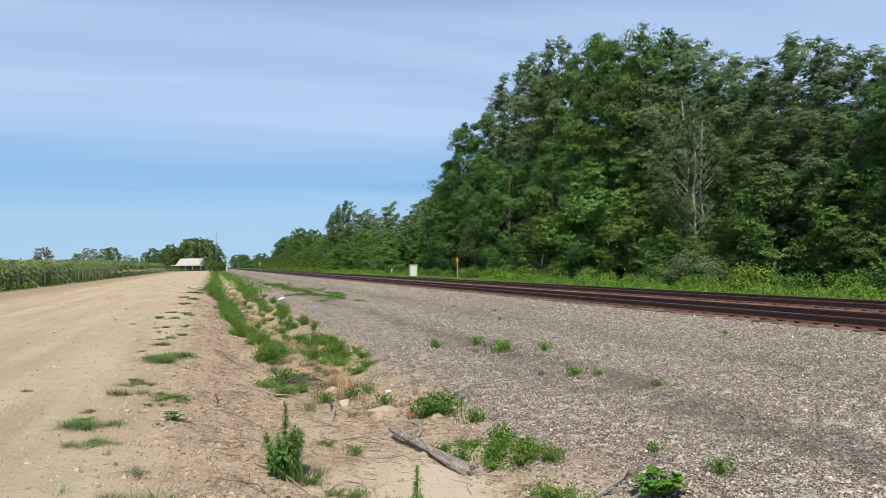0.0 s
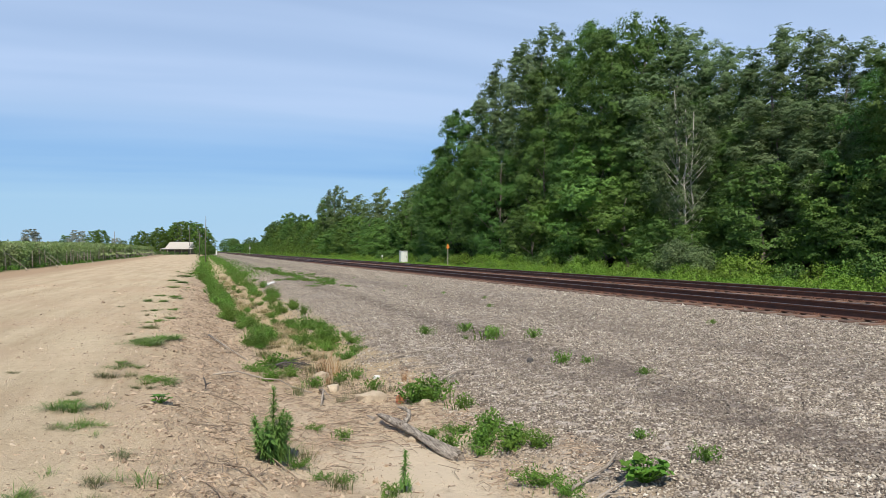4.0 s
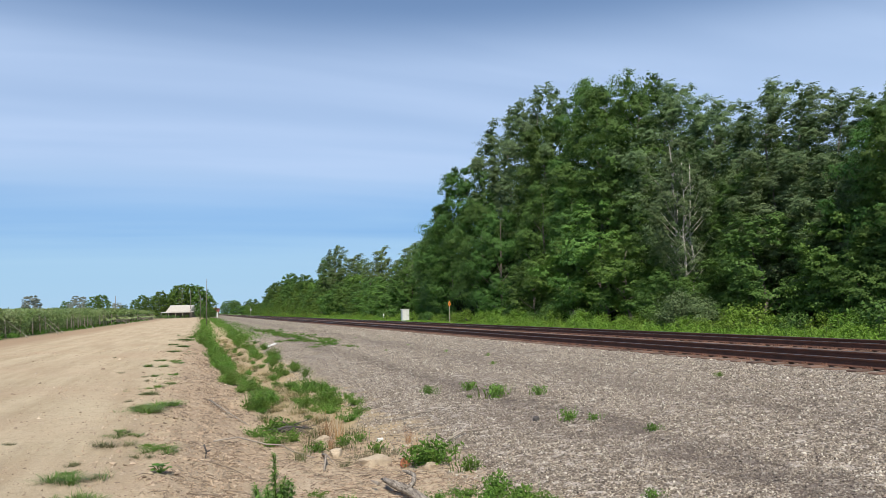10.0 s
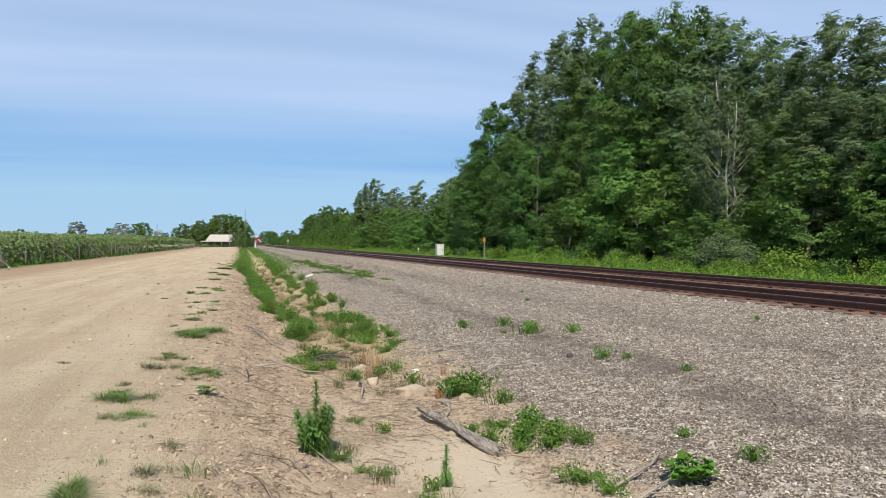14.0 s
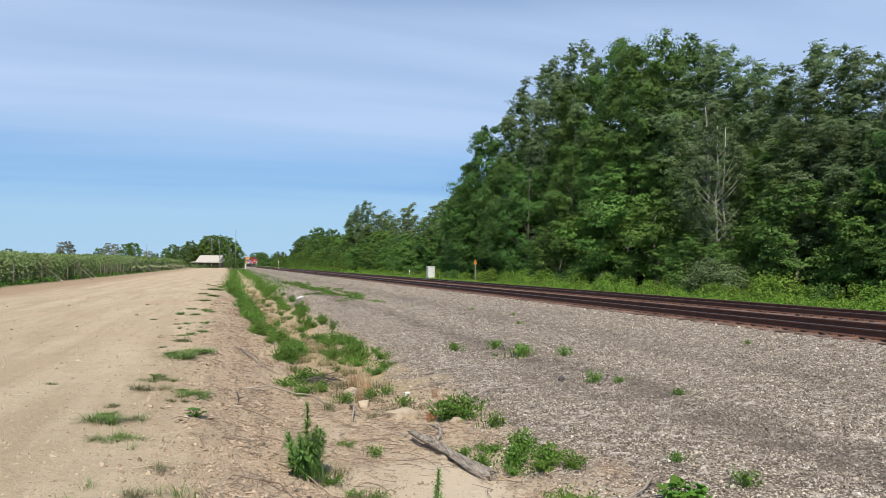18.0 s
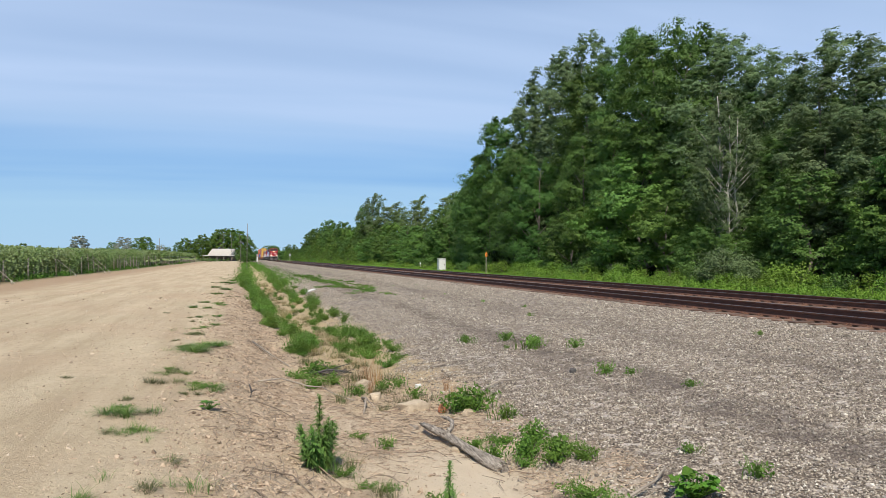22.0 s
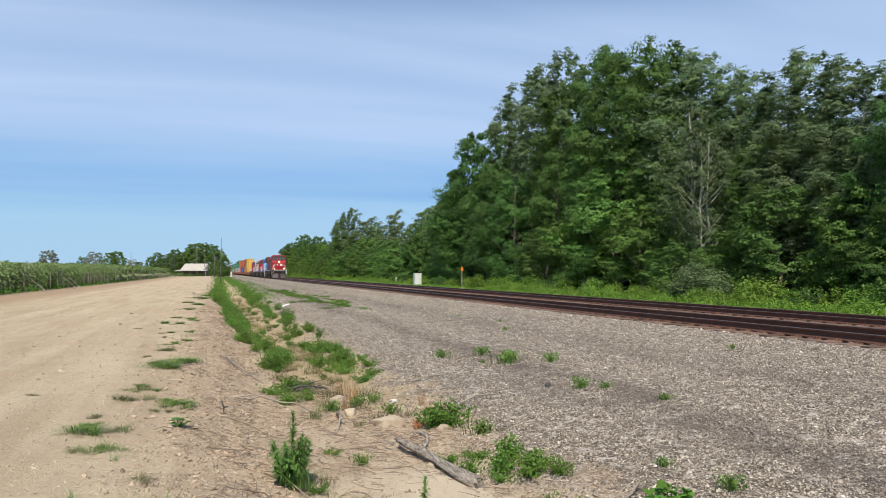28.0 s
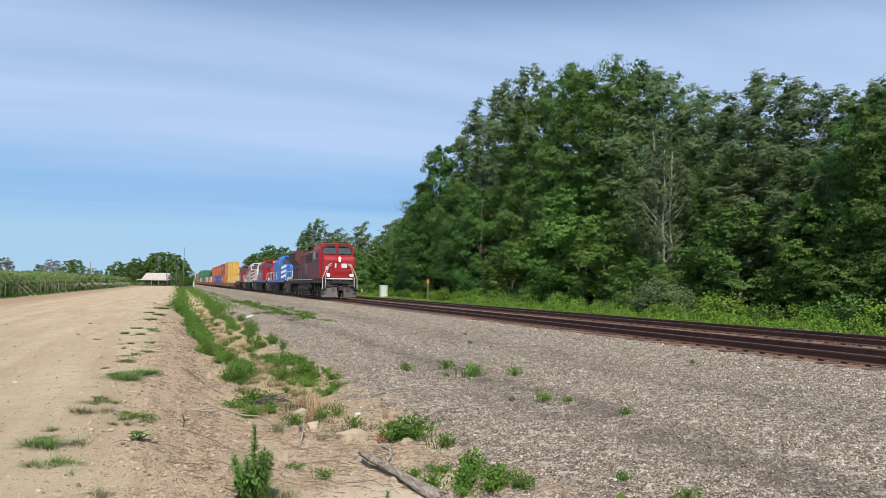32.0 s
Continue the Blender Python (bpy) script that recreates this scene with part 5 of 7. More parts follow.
def trailing_locomotive(label, hood, cabc, nosec, band, stripe=None, backwards=False):
    """A narrow-nosed road switcher."""
    t = thing("locomotive", label, "locomotive", "locomotives of the train")
    L = 18.2
    part("underframe", boxed(-1.5, 1.5, 1.1, L - 1.1, 1.2, 1.62, bevel=0.03), P_BLACK, t)
    part("side_sill", boxed(-1.53, -1.5, 1.3, L - 1.3, 1.35, 1.62), band, t)
    n = part("nose", prismed([(1.75, 1.62), (1.62, 2.4), (1.75, 3.15), (2.1, 3.35), (4.3, 3.45), (4.3, 1.62)], -0.86, 0.86, "x", bevel=0.06), nosec, t)
    if stripe:
        for k in range(4):
            s = prismed([(-0.82 + k * 0.44, 1.75), (-0.62 + k * 0.44, 1.75), (-0.32 + k * 0.44, 3.0), (-0.52 + k * 0.44, 3.0)], 1.585, 1.605, "y")
            for v in s.verts:
                v.co.x = max(-0.84, min(0.84, v.co.x))
            part("nose_stripe", s, stripe, n, "diagonal stripe")
        for k in range(3):
            z = 1.75 + k * 0.55
            part("cab_stripe", prismed([(-1.5, z), (-1.5, z + 0.28), (-0.9, z + 0.62), (-0.9, z + 0.34)], 4.272, 4.292, "y"), stripe, t, "diagonal stripe beside the nose")
    c = part("cab", prismed([(-1.52, 1.62), (-1.52, 4.0), (-1.2, 4.42), (0, 4.58), (1.2, 4.42), (1.52, 4.0), (1.52, 1.62)], 4.3, 6.7, "y", bevel=0.04), cabc, t)
    for s in (-1, 1):
        part("windscreen", boxed(*sorted((s * 0.5, s * 1.35)), 4.27, 4.295, 3.5, 4.0, bevel=0.01), P_GLASS, c)
        part("number_board", boxed(*sorted((s * 0.35, s * 1.05)), 4.2, 4.3, 4.12, 4.34, bevel=0.01), P_BLACK, c)
        part("side_window", boxed(*sorted((s * 1.52, s * 1.545)), 4.7, 6.2, 3.2, 3.9, bevel=0.01), P_GLASS, c)
        part("ditch_light_shell", boxed(*sorted((s * 0.9, s * 1.2)), 1.05, 1.3, 1.65, 1.95, bevel=0.04), P_CREAM, t)
        handrails(t, [[(s * 0.8, 1.2, 2.6), (s * 1.35, 1.15, 2.55), (s * 1.46, 1.15, 0.7)], [(s * 1.46, 6.9, 2.6), (s * 1.46, L - 1.3, 2.6)]], P_WHITE, 0.028)
        for k in range(7):
            part("stanchion", tubed([(s * 1.46, 7.2 + k * 1.55, 1.6), (s * 1.46, 7.2 + k * 1.55, 2.62)], 0.02, 5), P_WHITE, t)
        for k in range(3):
            part("step", boxed(*sorted((s * 1.1, s * 1.48)), 1.1, 1.4, 0.45 + k * 0.36, 0.5 + k * 0.36), P_BLACK, t)
    part("headlight", boxed(-0.2, 0.2, 4.22, 4.32, 4.1, 4.36, bevel=0.03), P_CREAM, c)
    part("hood", prismed([(-0.88, 1.62), (-0.88, 3.9), (-0.6, 4.25), (0.6, 4.25), (0.88, 3.9), (0.88, 1.62)], 6.7, L - 1.6, "y", bevel=0.03), hood, t)
    part("hood_band", boxed(-0.9, -0.882, 6.9, L - 1.8, 2.3, 3.1), band, t)
    for k in range(8):
        part("hood_door", boxed(-0.905, -0.882, 7.1 + k * 1.15, 8.1 + k * 1.15, 1.7, 2.28), hood, t)
    for k in range(3):
        bm = bmesh.new()
        disc(bm, (0, 12.2 + k * 1.5, 4.32), 0.6, 0.2, "z", 18)
        part("radiator_fan", bm, P_BLACK, t)
    part("dynamic_brake_blister", boxed(-1.0, 1.0, 8.4, 11.0, 3.75, 4.5, bevel=0.06), hood, t)
    part("fuel_tank", boxed(-1.35, 1.35, 6.9, 11.3, 0.35, 1.2, bevel=0.12), P_BLACK, t)
    part("pilot", boxed(-1.35, 1.35, 1.0, 1.2, 0.2, 1.4, bevel=0.02), P_BLACK, t)
    part("deck_edge", boxed(-1.3, 1.3, 1.0, 1.12, 1.5, 1.66), P_WHITE, t)
    truck(t, 4.1, 2, 2.74)
    truck(t, L - 4.1, 2, 2.74)
    coupler(t, 0.45, 1)
    coupler(t, L - 0.45, -1)
    return t


def container_proto(label, mat, L=12.19, H=2.9, mark=None):
    t = thing("shipping_container", label, "container", "containers on the train")
    W = 2.44
    # corrugated walls: an outline in plan drawn out over the height
    pts, n = [], int(L / 0.42)
    for sx in (-1, 1):
        side = []
        for k in range(n + 1):
            y = 0.12 + (L - 0.24) * k / n
            d = 0.0 if k % 2 else 0.04
            side += [(sx * (W / 2 - 0.02 - d), y - 0.06), (sx * (W / 2 - 0.02 - d), y + 0.06)]
        pts += side if sx > 0 else side[::-1]
    pts = pts[::-1]
    part("body", prismed(pts, 0.12, H - 0.06, "z"), mat, t)
    for sx in (-1, 1):
        for y in (0.0, L - 0.16):
            part("corner_post", boxed(*sorted((sx * (W / 2 - 0.16), sx * W / 2)), y, y + 0.16, 0, H), mat, t)
        for z in (0.0, H - 0.12):
            part("side_rail", boxed(*sorted((sx * (W / 2 - 0.07), sx * W / 2)), 0.16, L - 0.16, z, z + 0.12), mat, t)
    for z in (0.0, H - 0.12):
        part("end_rail", boxed(-W / 2 + 0.16, W / 2 - 0.16, 0.0, 0.1, z, z + 0.12), mat, t)
    part("roof", boxed(-W / 2 + 0.08, W / 2 - 0.08, 0.1, L - 0.1, H - 0.06, H - 0.02), mat, t)
    for s in (-1, 1):
        d = part("door", boxed(*sorted((s * 0.02, s * 1.05)), 0.03, 0.075, 0.14, H - 0.14, bevel=0.01), mat, t)
        for x in (0.3, 0.75):
            part("lock_rod", tubed([(s * x, 0.01, 0.2), (s * x, 0.01, H - 0.2)], 0.022, 5), P_STEEL, d)
    if mark:
        bm = bmesh.new()
        box(bm, -W / 2 - 0.012, -W / 2 - 0.002, 4.5, 8.0, 1.5, 1.95)
        part("logo_panel", bm, mark, t, "plain painted logo panel")
    return t


def well_car_proto(L=17.6, label="rust-brown intermodal well car with low side sills"):
    t = thing("well_car", label, "rail car", "well cars of the train")
    for s in (-1, 1):
        part("side_sill", prismed([(1.6, 1.0), (1.6, 1.3), (2.4, 1.28), (2.4, 1.18), (L - 2.4, 1.18), (L - 2.4, 1.28), (L - 1.6, 1.3), (L - 1.6, 1.0), (L - 2.5, 0.38), (2.5, 0.38)], s * 1.46 - 0.06, s * 1.46 + 0.06, "x"), P_WELL, t)
        for k in range(int((L - 4.2) / 1.48)):
            part("side_post", boxed(*sorted((s * 1.52, s * 1.57)), 2.8 + k * 1.48, 2.9 + k * 1.48, 0.42, 1.16), P_WELL, t)
    for k in range(5):
        part("well_floor_beam", boxed(-1.4, 1.4, 2.9 + k * 2.85, 3.3 + k * 2.85, 0.3, 0.39), P_WELL, t)
    for y0, y1 in ((0.5, 2.4), (L - 2.4, L - 0.5)):
        part("end_platform", boxed(-1.35, 1.35, y0, y1, 1.02, 1.22, bevel=0.02), P_WELL, t)
    for y in (1.2, L - 1.2):
        truck(t, y, 2, 1.78, 0.46)
    coupler(t, 0.35, 1)
    coupler(t, L - 0.35, -1)
    return t


TRAIN = []


def build_train():
    lead = lead_locomotive()
    TRAIN.append((lead, 0.0))
    y = 22.3
    for args in (
        ("blue diesel locomotive with white diagonal stripes on its nose", P_BLUE, P_BLUE, P_BLUE, P_BLUE, P_WHITE),
        ("red and blue diesel locomotive with a white-railed nose", P_RED, P_RED, P_RED, P_NAVY, None),
        ("grey-white and red diesel locomotive, weathered", P_MAROON, P_CREAM, P_CREAM, P_CREAM, P_MAROON),
        ("dull red diesel locomotive, last of the engines", P_MAROON, P_MAROON, P_MAROON, P_MAROON, None),
    ):
        TRAIN.append((trailing_locomotive(*args), y))
        y += 18.2
    C = {
        "y": container_proto("yellow corrugated shipping container on a well car", P_YELLOW, mark=P_BROWN),
        "m": container_proto("brown-red corrugated shipping container on a well car", P_BROWN, mark=P_CWHITE),
        "o": container_proto("orange corrugated shipping container on a well car", P_ORANGE, mark=P_CWHITE),
        "g": container_proto("green corrugated shipping container on a well car", P_GREEN, mark=P_CWHITE),
        "b": container_proto("blue corrugated shipping container on a well car", P_CBLUE, mark=P_CWHITE),
        "w": container_proto("white corrugated shipping container on a well car", P_CWHITE, mark=P_CBLUE),
    }
    TRAIN.append((well_car_proto(23.5, "long empty rust-brown well car behind the engines"), y))
    y += 23.5
    car = well_car_proto()
    for load in ("yy", "om", "bo", "bo", "oo", "w", "o", "w", "o", "gg", "gg", "wg", "gg", "gg", "oo", "mo", "gg", "bw", "yg", "gg", "mm", "og", "gg", "bb", "gm", "gg", "oy", "gg", "gg"):
        TRAIN.append((copy_thing(car, Matrix()), y))
        for k, c in enumerate(load):
            o = copy_thing(C[c], pose(0, 0, 0.392 + k * 2.902))
            TRAIN.append((o, y + 2.72))
        y += 17.6
    discard(car)
    for p in C.values():
        discard(p)


build_train()


# ---- far lineside posts ----
def build_markers():
    t = thing("marker_post", "thin pale post with a small orange diamond marker", "sign", m=pose(25.9, 74.7, float(gz(25.9, 74.7))))
    part("post", boxed(-0.035, 0.035, -0.02, 0.02, -0.1, 2.25, bevel=0.005), M_POST, t)
    s = part("sign_plate", prismed([(0, 2.0), (0.17, 2.2), (0.06, 2.5), (0, 2.62), (-0.06, 2.5), (-0.17, 2.2)], -0.035, -0.022, "y"), M_ORANGE, t, "orange diamond plate")
    part("plate_mark", boxed(-0.03, 0.03, -0.042, -0.037, 2.15, 2.38), M_SHADE, s)
    t = thing("white_post", "short white marker post beside the track", "post", m=pose(5.95, 260, -0.2))
    part("post", boxed(-0.2, 0.2, -0.12, 0.12, 0, 2.0, bevel=0.02), M_WHITE, t)
    t = thing("lineside_sign", "small grey sign on a thin post by the track", "sign", m=pose(9.6, 146, -0.05))
    part("post", tubed([(0, 0, 0), (0, 0, 2.6)], 0.045, 7), M_POST, t)
    part("sign_plate", boxed(-0.12, 0.12, -0.06, -0.04, 1.95, 2.3, bevel=0.01), M_ALU, t)
    t = thing("low_post", "low pale post in the grass beyond the tracks", "post", m=pose(26.4, 106.5, -0.3))
    part("post", tubed([(0, 0, 0), (0, 0, 1.2)], 0.07, 8), M_WHITE, t)
    for k, (x, y, h) in enumerate(((-3.2, 300, 11), (-6.5, 310, 12), (0.4, 250, 7.5), (-26, 260, 8))):
        t = thing("utility_pole", "bare wooden utility pole near the barn", "pole", m=pose(x, y, -0.1))
        part("pole_shaft", tubed([(0, 0, 0), (0, 0, h)], [0.11, 0.08], 8), M_DULLPOST, t)
        if k < 3:
            part("crossarm", boxed(-0.9, 0.9, -0.06, 0.06, h - 0.9, h - 0.76), M_DULLPOST, t)


build_markers()


# ---- crushed stone, pebbles, litter of twigs ----
def stone_material():
    m, nt, b, _ = material("crushed_stone")
    geo = nt.nodes.new("ShaderNodeNewGeometry")
    r = nt.nodes.new("ShaderNodeValToRGB")
    nt.links.new(geo.outputs["Random Per Island"], r.inputs[0])
    el = r.color_ramp.elements
    el[0].position, el[0].color = 0.0, (0.095, 0.078, 0.066, 1)
    el[1].position, el[1].color = 1.0, (0.80, 0.74, 0.62, 1)
    for p, c in ((0.3, (0.28, 0.235, 0.185)), (0.6, (0.41, 0.35, 0.28)), (0.82, (0.53, 0.455, 0.35)), (0.93, (0.68, 0.61, 0.50))):
        e = el.new(p)
        e.color = (*c, 1)
    n = noise_node(nt, geo.outputs["Position"], 60, 4)
    col = mixed(nt, remap(nt, n, 0.35, 0.7, 0, 0.4), r.outputs[0], (0.15, 0.11, 0.085))
    col = mixed(nt, math_node(nt, "MULTIPLY", cinder_mask(nt, geo.outputs["Position"]), 0.8), col, (0.11, 0.088, 0.072))
    nt.links.new(col, b.inputs["Base Color"])
    b.inputs["Roughness"].default_value = 0.85
    bumped(nt, b, n, 0.4, 0.004)
    return m


M_CRUSHED = stone_material()


def stones_mesh(name, c, size, rng, flat=0.92):
    """Angular stones: jittered eight-sided lumps."""
    n = len(c)
    six = np.array([(1, 0, 0), (-1, 0, 0), (0, 1, 0), (0, -1, 0), (0, 0, 1), (0, 0, -1)], float) * 0.62
    v = six[None] * rng.uniform(0.6, 1.3, (n, 6, 1)) + rng.uniform(-0.22, 0.22, (n, 6, 3))
    v *= np.stack([rng.uniform(0.7, 1.3, n), rng.uniform(0.7, 1.3, n), rng.uniform(0.7, 1.1, n) * flat], 1)[:, None, :]
    a, t1 = rng.uniform(0, 2 * np.pi, n), rng.normal(size=n) * 0.5
    ca, sa, ct, st = np.cos(a), np.sin(a), np.cos(t1), np.sin(t1)
    x, y, z = v[..., 0], v[..., 1], v[..., 2]
    y, z = y * ct[:, None] - z * st[:, None], y * st[:, None] + z * ct[:, None]
    x, y = x * ca[:, None] - y * sa[:, None], x * sa[:, None] + y * ca[:, None]
    v = np.stack([x, y, z], -1) * np.asarray(size)[:, None, None] + c[:, None, :]
    f = np.array([(0, 2, 4), (2, 1, 4), (1, 3, 4), (3, 0, 4), (2, 0, 5), (1, 2, 5), (3, 1, 5), (0, 3, 5)])
    return mesh_from(name, v.reshape(-1, 3), (f[None] + 6 * np.arange(n)[:, None, None]).reshape(-1, 3))


def build_gravel():
    rng = np.random.default_rng(77)
    n = 220000
    y = 3.2 + 62 * rng.uniform(0, 1, n) ** 2.7
    x = 2.4 + 9.3 * rng.uniform(0, 1, n) ** 0.9
    keep = (np.arctan2(x, y) < radians(52)) & (x > 2.75 + 0.45 * vnoise(y * 0.8, 1.0, 9) + 0.5 * rng.uniform(0, 1, n) ** 2)
    cin = vnoise(x * 0.5, y * 0.18, 13) + 0.5 * vnoise(x * 1.1, y * 0.5, 14)
    keep &= (rng.uniform(0, 1, n) > np.clip(cin * 1.6 - 0.35, 0, 0.85))
    x, y = x[keep], y[keep]
    s = 0.0152 * np.exp(np.clip(rng.normal(size=len(x)) * 0.34, -0.9, 0.75)) * np.minimum(1 + 0.022 * y, 1.7)
    c = np.stack([x, y, gz(x, y) + s * 0.3], 1)
    tagged(part_mesh("crushed_stone", stones_mesh("crushed_stone", c, s, rng), M_CRUSHED), "grey crushed stone ballast on the track shoulder", "gravel", kind="stuff")
    # ballast between and beside the ties
    n = 12000
    y = 6 + 44 * rng.uniform(0, 1, n) ** 1.5
    x = rng.uniform(11.1, 19.9, n)
    s = 0.05 * np.exp(rng.normal(size=n) * 0.25) * (1 + 0.008 * y)
    c = np.stack([x, y, np.minimum(gz(x, y), TIE_TOP - 0.07) + s * 0.1], 1)
    tagged(part_mesh("track_ballast", stones_mesh("track_ballast", c, s, rng), M_CRUSHED), "grey crushed stone between the ties", "gravel", kind="stuff")
    # pebbles and clods of the road and bank
    n = 34000
    y = 3.2 + 17 * rng.uniform(0, 1, n) ** 1.9
    bank = rng.uniform(0, 1, n) < 0.62
    x = np.where(bank, rng.normal(size=n) * 0.75 + 0.35, rng.uniform(-7, 0.5, n))
    keep = (x < 2.6)
    x, y = x[keep], y[keep]
    s = np.where(bank[keep], 0.0095, 0.0065) * np.exp(np.clip(rng.normal(size=len(x)) * 0.6, -1, 1.5)) * (1 + 0.04 * y)
    nc = 17000
    yc = 3.4 + 34 * rng.uniform(0, 1, nc) ** 1.8
    xc = rng.normal(size=nc) * 0.38 + 0.2
    sc = 0.0105 * np.exp(rng.normal(size=nc) * 0.45) * (1 + yc / 18)
    nr = 7000
    yr = 3.4 + 34 * rng.uniform(0, 1, nr) ** 1.5
    xr = -0.6 - 8.5 * rng.uniform(0, 1, nr) ** 1.5
    keep = vnoise(xr * 0.9, yr * 0.25, 21) > rng.uniform(-0.8, 0.5, nr)
    xr, yr = xr[keep], yr[keep]
    sr = 0.0075 * np.exp(rng.normal(size=len(xr)) * 0.5) * (1 + yr / 14)
    x, y, s = np.concatenate([x, xc, xr]), np.concatenate([y, yc, yr]), np.concatenate([s, sc, sr])
    c = np.stack([x, y, gz(x, y) - s * 0.05], 1)
    tagged(part_mesh("pebbles", stones_mesh("pebbles", c, s, rng), M_CLOD), "tan pebbles and clods of dry earth", "pebbles", kind="stuff")


def clod_material():
    m, nt, b, _ = material("dry_clods")
    geo = nt.nodes.new("ShaderNodeNewGeometry")
    r = nt.nodes.new("ShaderNodeValToRGB")
    nt.links.new(geo.outputs["Random Per Island"], r.inputs[0])
    el = r.color_ramp.elements
    el[0].position, el[0].color = 0.0, (0.17, 0.12, 0.08, 1)
    el[1].position, el[1].color = 1.0, (0.52, 0.42, 0.31, 1)
    e = el.new(0.7)
    e.color = (0.50, 0.375, 0.26, 1)
    nt.links.new(r.outputs[0], b.inputs["Base Color"])
    b.inputs["Roughness"].default_value = 0.95
    return m


M_CLOD = clod_material()
build_gravel()


def build_litter():
    """Dry stalks and twigs strewn over the bank."""
    rng = np.random.default_rng(91)
    n = 3000
    y = 3.6 + 42 * rng.uniform(0, 1, n) ** 2.4
    x = rng.normal(size=n) * 0.75 + 0.65
    # mats of stalks washed into the ditch
    for hx, hy, sx, sy, m in ((1.9, 9.2, 0.45, 0.8, 700), (2.5, 9.0, 0.35, 0.9, 700), (1.4, 8.0, 0.4, 0.7, 500), (2.9, 8.2, 0.2, 0.5, 350), (3.5, 6.2, 0.25, 0.3, 260), (2.75, 6.1, 0.15, 0.4, 300), (1.7, 12.4, 0.4, 0.7, 500), (1.2, 10.6, 0.5, 0.5, 400), (2.3, 11.2, 0.5, 0.6, 450)):
        x, y = np.append(x, hx + rng.normal(size=m) * sx), np.append(y, hy + rng.normal(size=m) * sy)
    n = len(x)
    keep = (x > -0.7) & (x < 3.7) & (y > 3.6)
    x, y = x[keep], y[keep]
    n = len(x)
    a, l = rng.normal(size=n) * 1.1 + 0.4, 0.02 + 0.15 * rng.uniform(0, 1, n) ** 2.8
    w = rng.uniform(0.0012, 0.0034, n) * (1 + y / 28)
    l = l * (1 + y / 45)
    d = np.stack([np.cos(a), np.sin(a), rng.normal(size=n) * 0.12], 1)
    u = np.stack([-np.sin(a), np.cos(a), 0 * a], 1)
    c = np.stack([x, y, gz(x, y) + 0.012], 1)
    up = np.array([0, 0, 1.0])
    quad = []
    for e in (-1, 1):
        for p, q in ((1, 0), (0, 1), (-1, 0), (0, -1)):
            quad.append(c + d * (e * l / 2)[:, None] + (u * p + up * q) * w[:, None])
    v = np.stack(quad, 1).reshape(-1, 3)
    f = np.array([(0, 1, 5, 4), (1, 2, 6, 5), (2, 3, 7, 6), (3, 0, 4, 7)])
    me = mesh_from("dry_stalks", v, (f[None] + 8 * np.arange(n)[:, None, None]).reshape(-1, 4))
    tagged(part_mesh("dry_stalks", me, M_STALK), "dry straw-coloured stalks strewn over the bank", "twigs", kind="stuff")


def stalk_material():
    m, nt, b, _ = material("dry_stalk")
    isl = nt.nodes.new("ShaderNodeNewGeometry").outputs["Random Per Island"]
    nt.links.new(mixed(nt, isl, (0.20, 0.135, 0.09), (0.60, 0.46, 0.33)), b.inputs["Base Color"])
    b.inputs["Roughness"].default_value = 0.9
    return m


def build_dark_twigs():
    """Brown broken stems in loose heaps along the top of the bank and the ditch bottom."""
    rng = np.random.default_rng(92)
    heap = [(0.22 + rng.normal() * 0.2 + 0.2 * k / 66, 4.2 + 36 * (k / 66) ** 1.5, 0.2) for k in range(66)] + [(1.6, 12.2, 0.3), (1.9, 10.2, 0.35), (2.2, 9.2, 0.3), (1.3, 11.2, 0.3), (2.6, 9.8, 0.25), (3.3, 9.2, 0.3), (2.8, 11.5, 0.3), (1.7, 7.9, 0.3), (1.9, 8.8, 0.35), (2.45, 8.2, 0.3), (1.35, 9.3, 0.35), (2.7, 6.1, 0.25), (1.15, 8.2, 0.3), (2.6, 7.0, 0.3), (1.3, 6.6, 0.35), (3.1, 8.4, 0.3), (2.0, 9.6, 0.4), (2.4, 10.6, 0.4), (1.5, 12.8, 0.22), (1.55, 12.9, 0.2), (1.75, 12.7, 0.2)]
    bm = bmesh.new()
    for hx, hy, sp in heap:
        for _ in range(20):
            x, y = hx + rng.normal() * sp, hy + rng.normal() * sp * 1.6
            a, l = rng.normal() * 0.8 + 2.4, rng.uniform(0.05, 0.3)
            p = [(x + f * l * math.cos(a + 0.5 * f * w), y + f * l * math.sin(a + 0.5 * f * w), float(gz(x, y)) + 0.012 + q) for (f, q), w in zip(((0, 0), (0.5, rng.uniform(0, 0.045)), (1, rng.uniform(0, 0.02))), (rng.normal(),) * 3)]
            r = rng.uniform(0.0018, 0.0042) * (1 + hy / 30)
            tube(bm, p, [r, r * 0.9, r * 0.5], 4)
    tagged(part("broken_stems", bm, M_TWIG), "brown broken stems and twigs heaped along the bank", "twigs", kind="stuff")


M_STALK = stalk_material()
build_litter()
build_dark_twigs()


def on(x, y, dz=0.0):
    return (x, y, float(gz(x, y)) + dz)


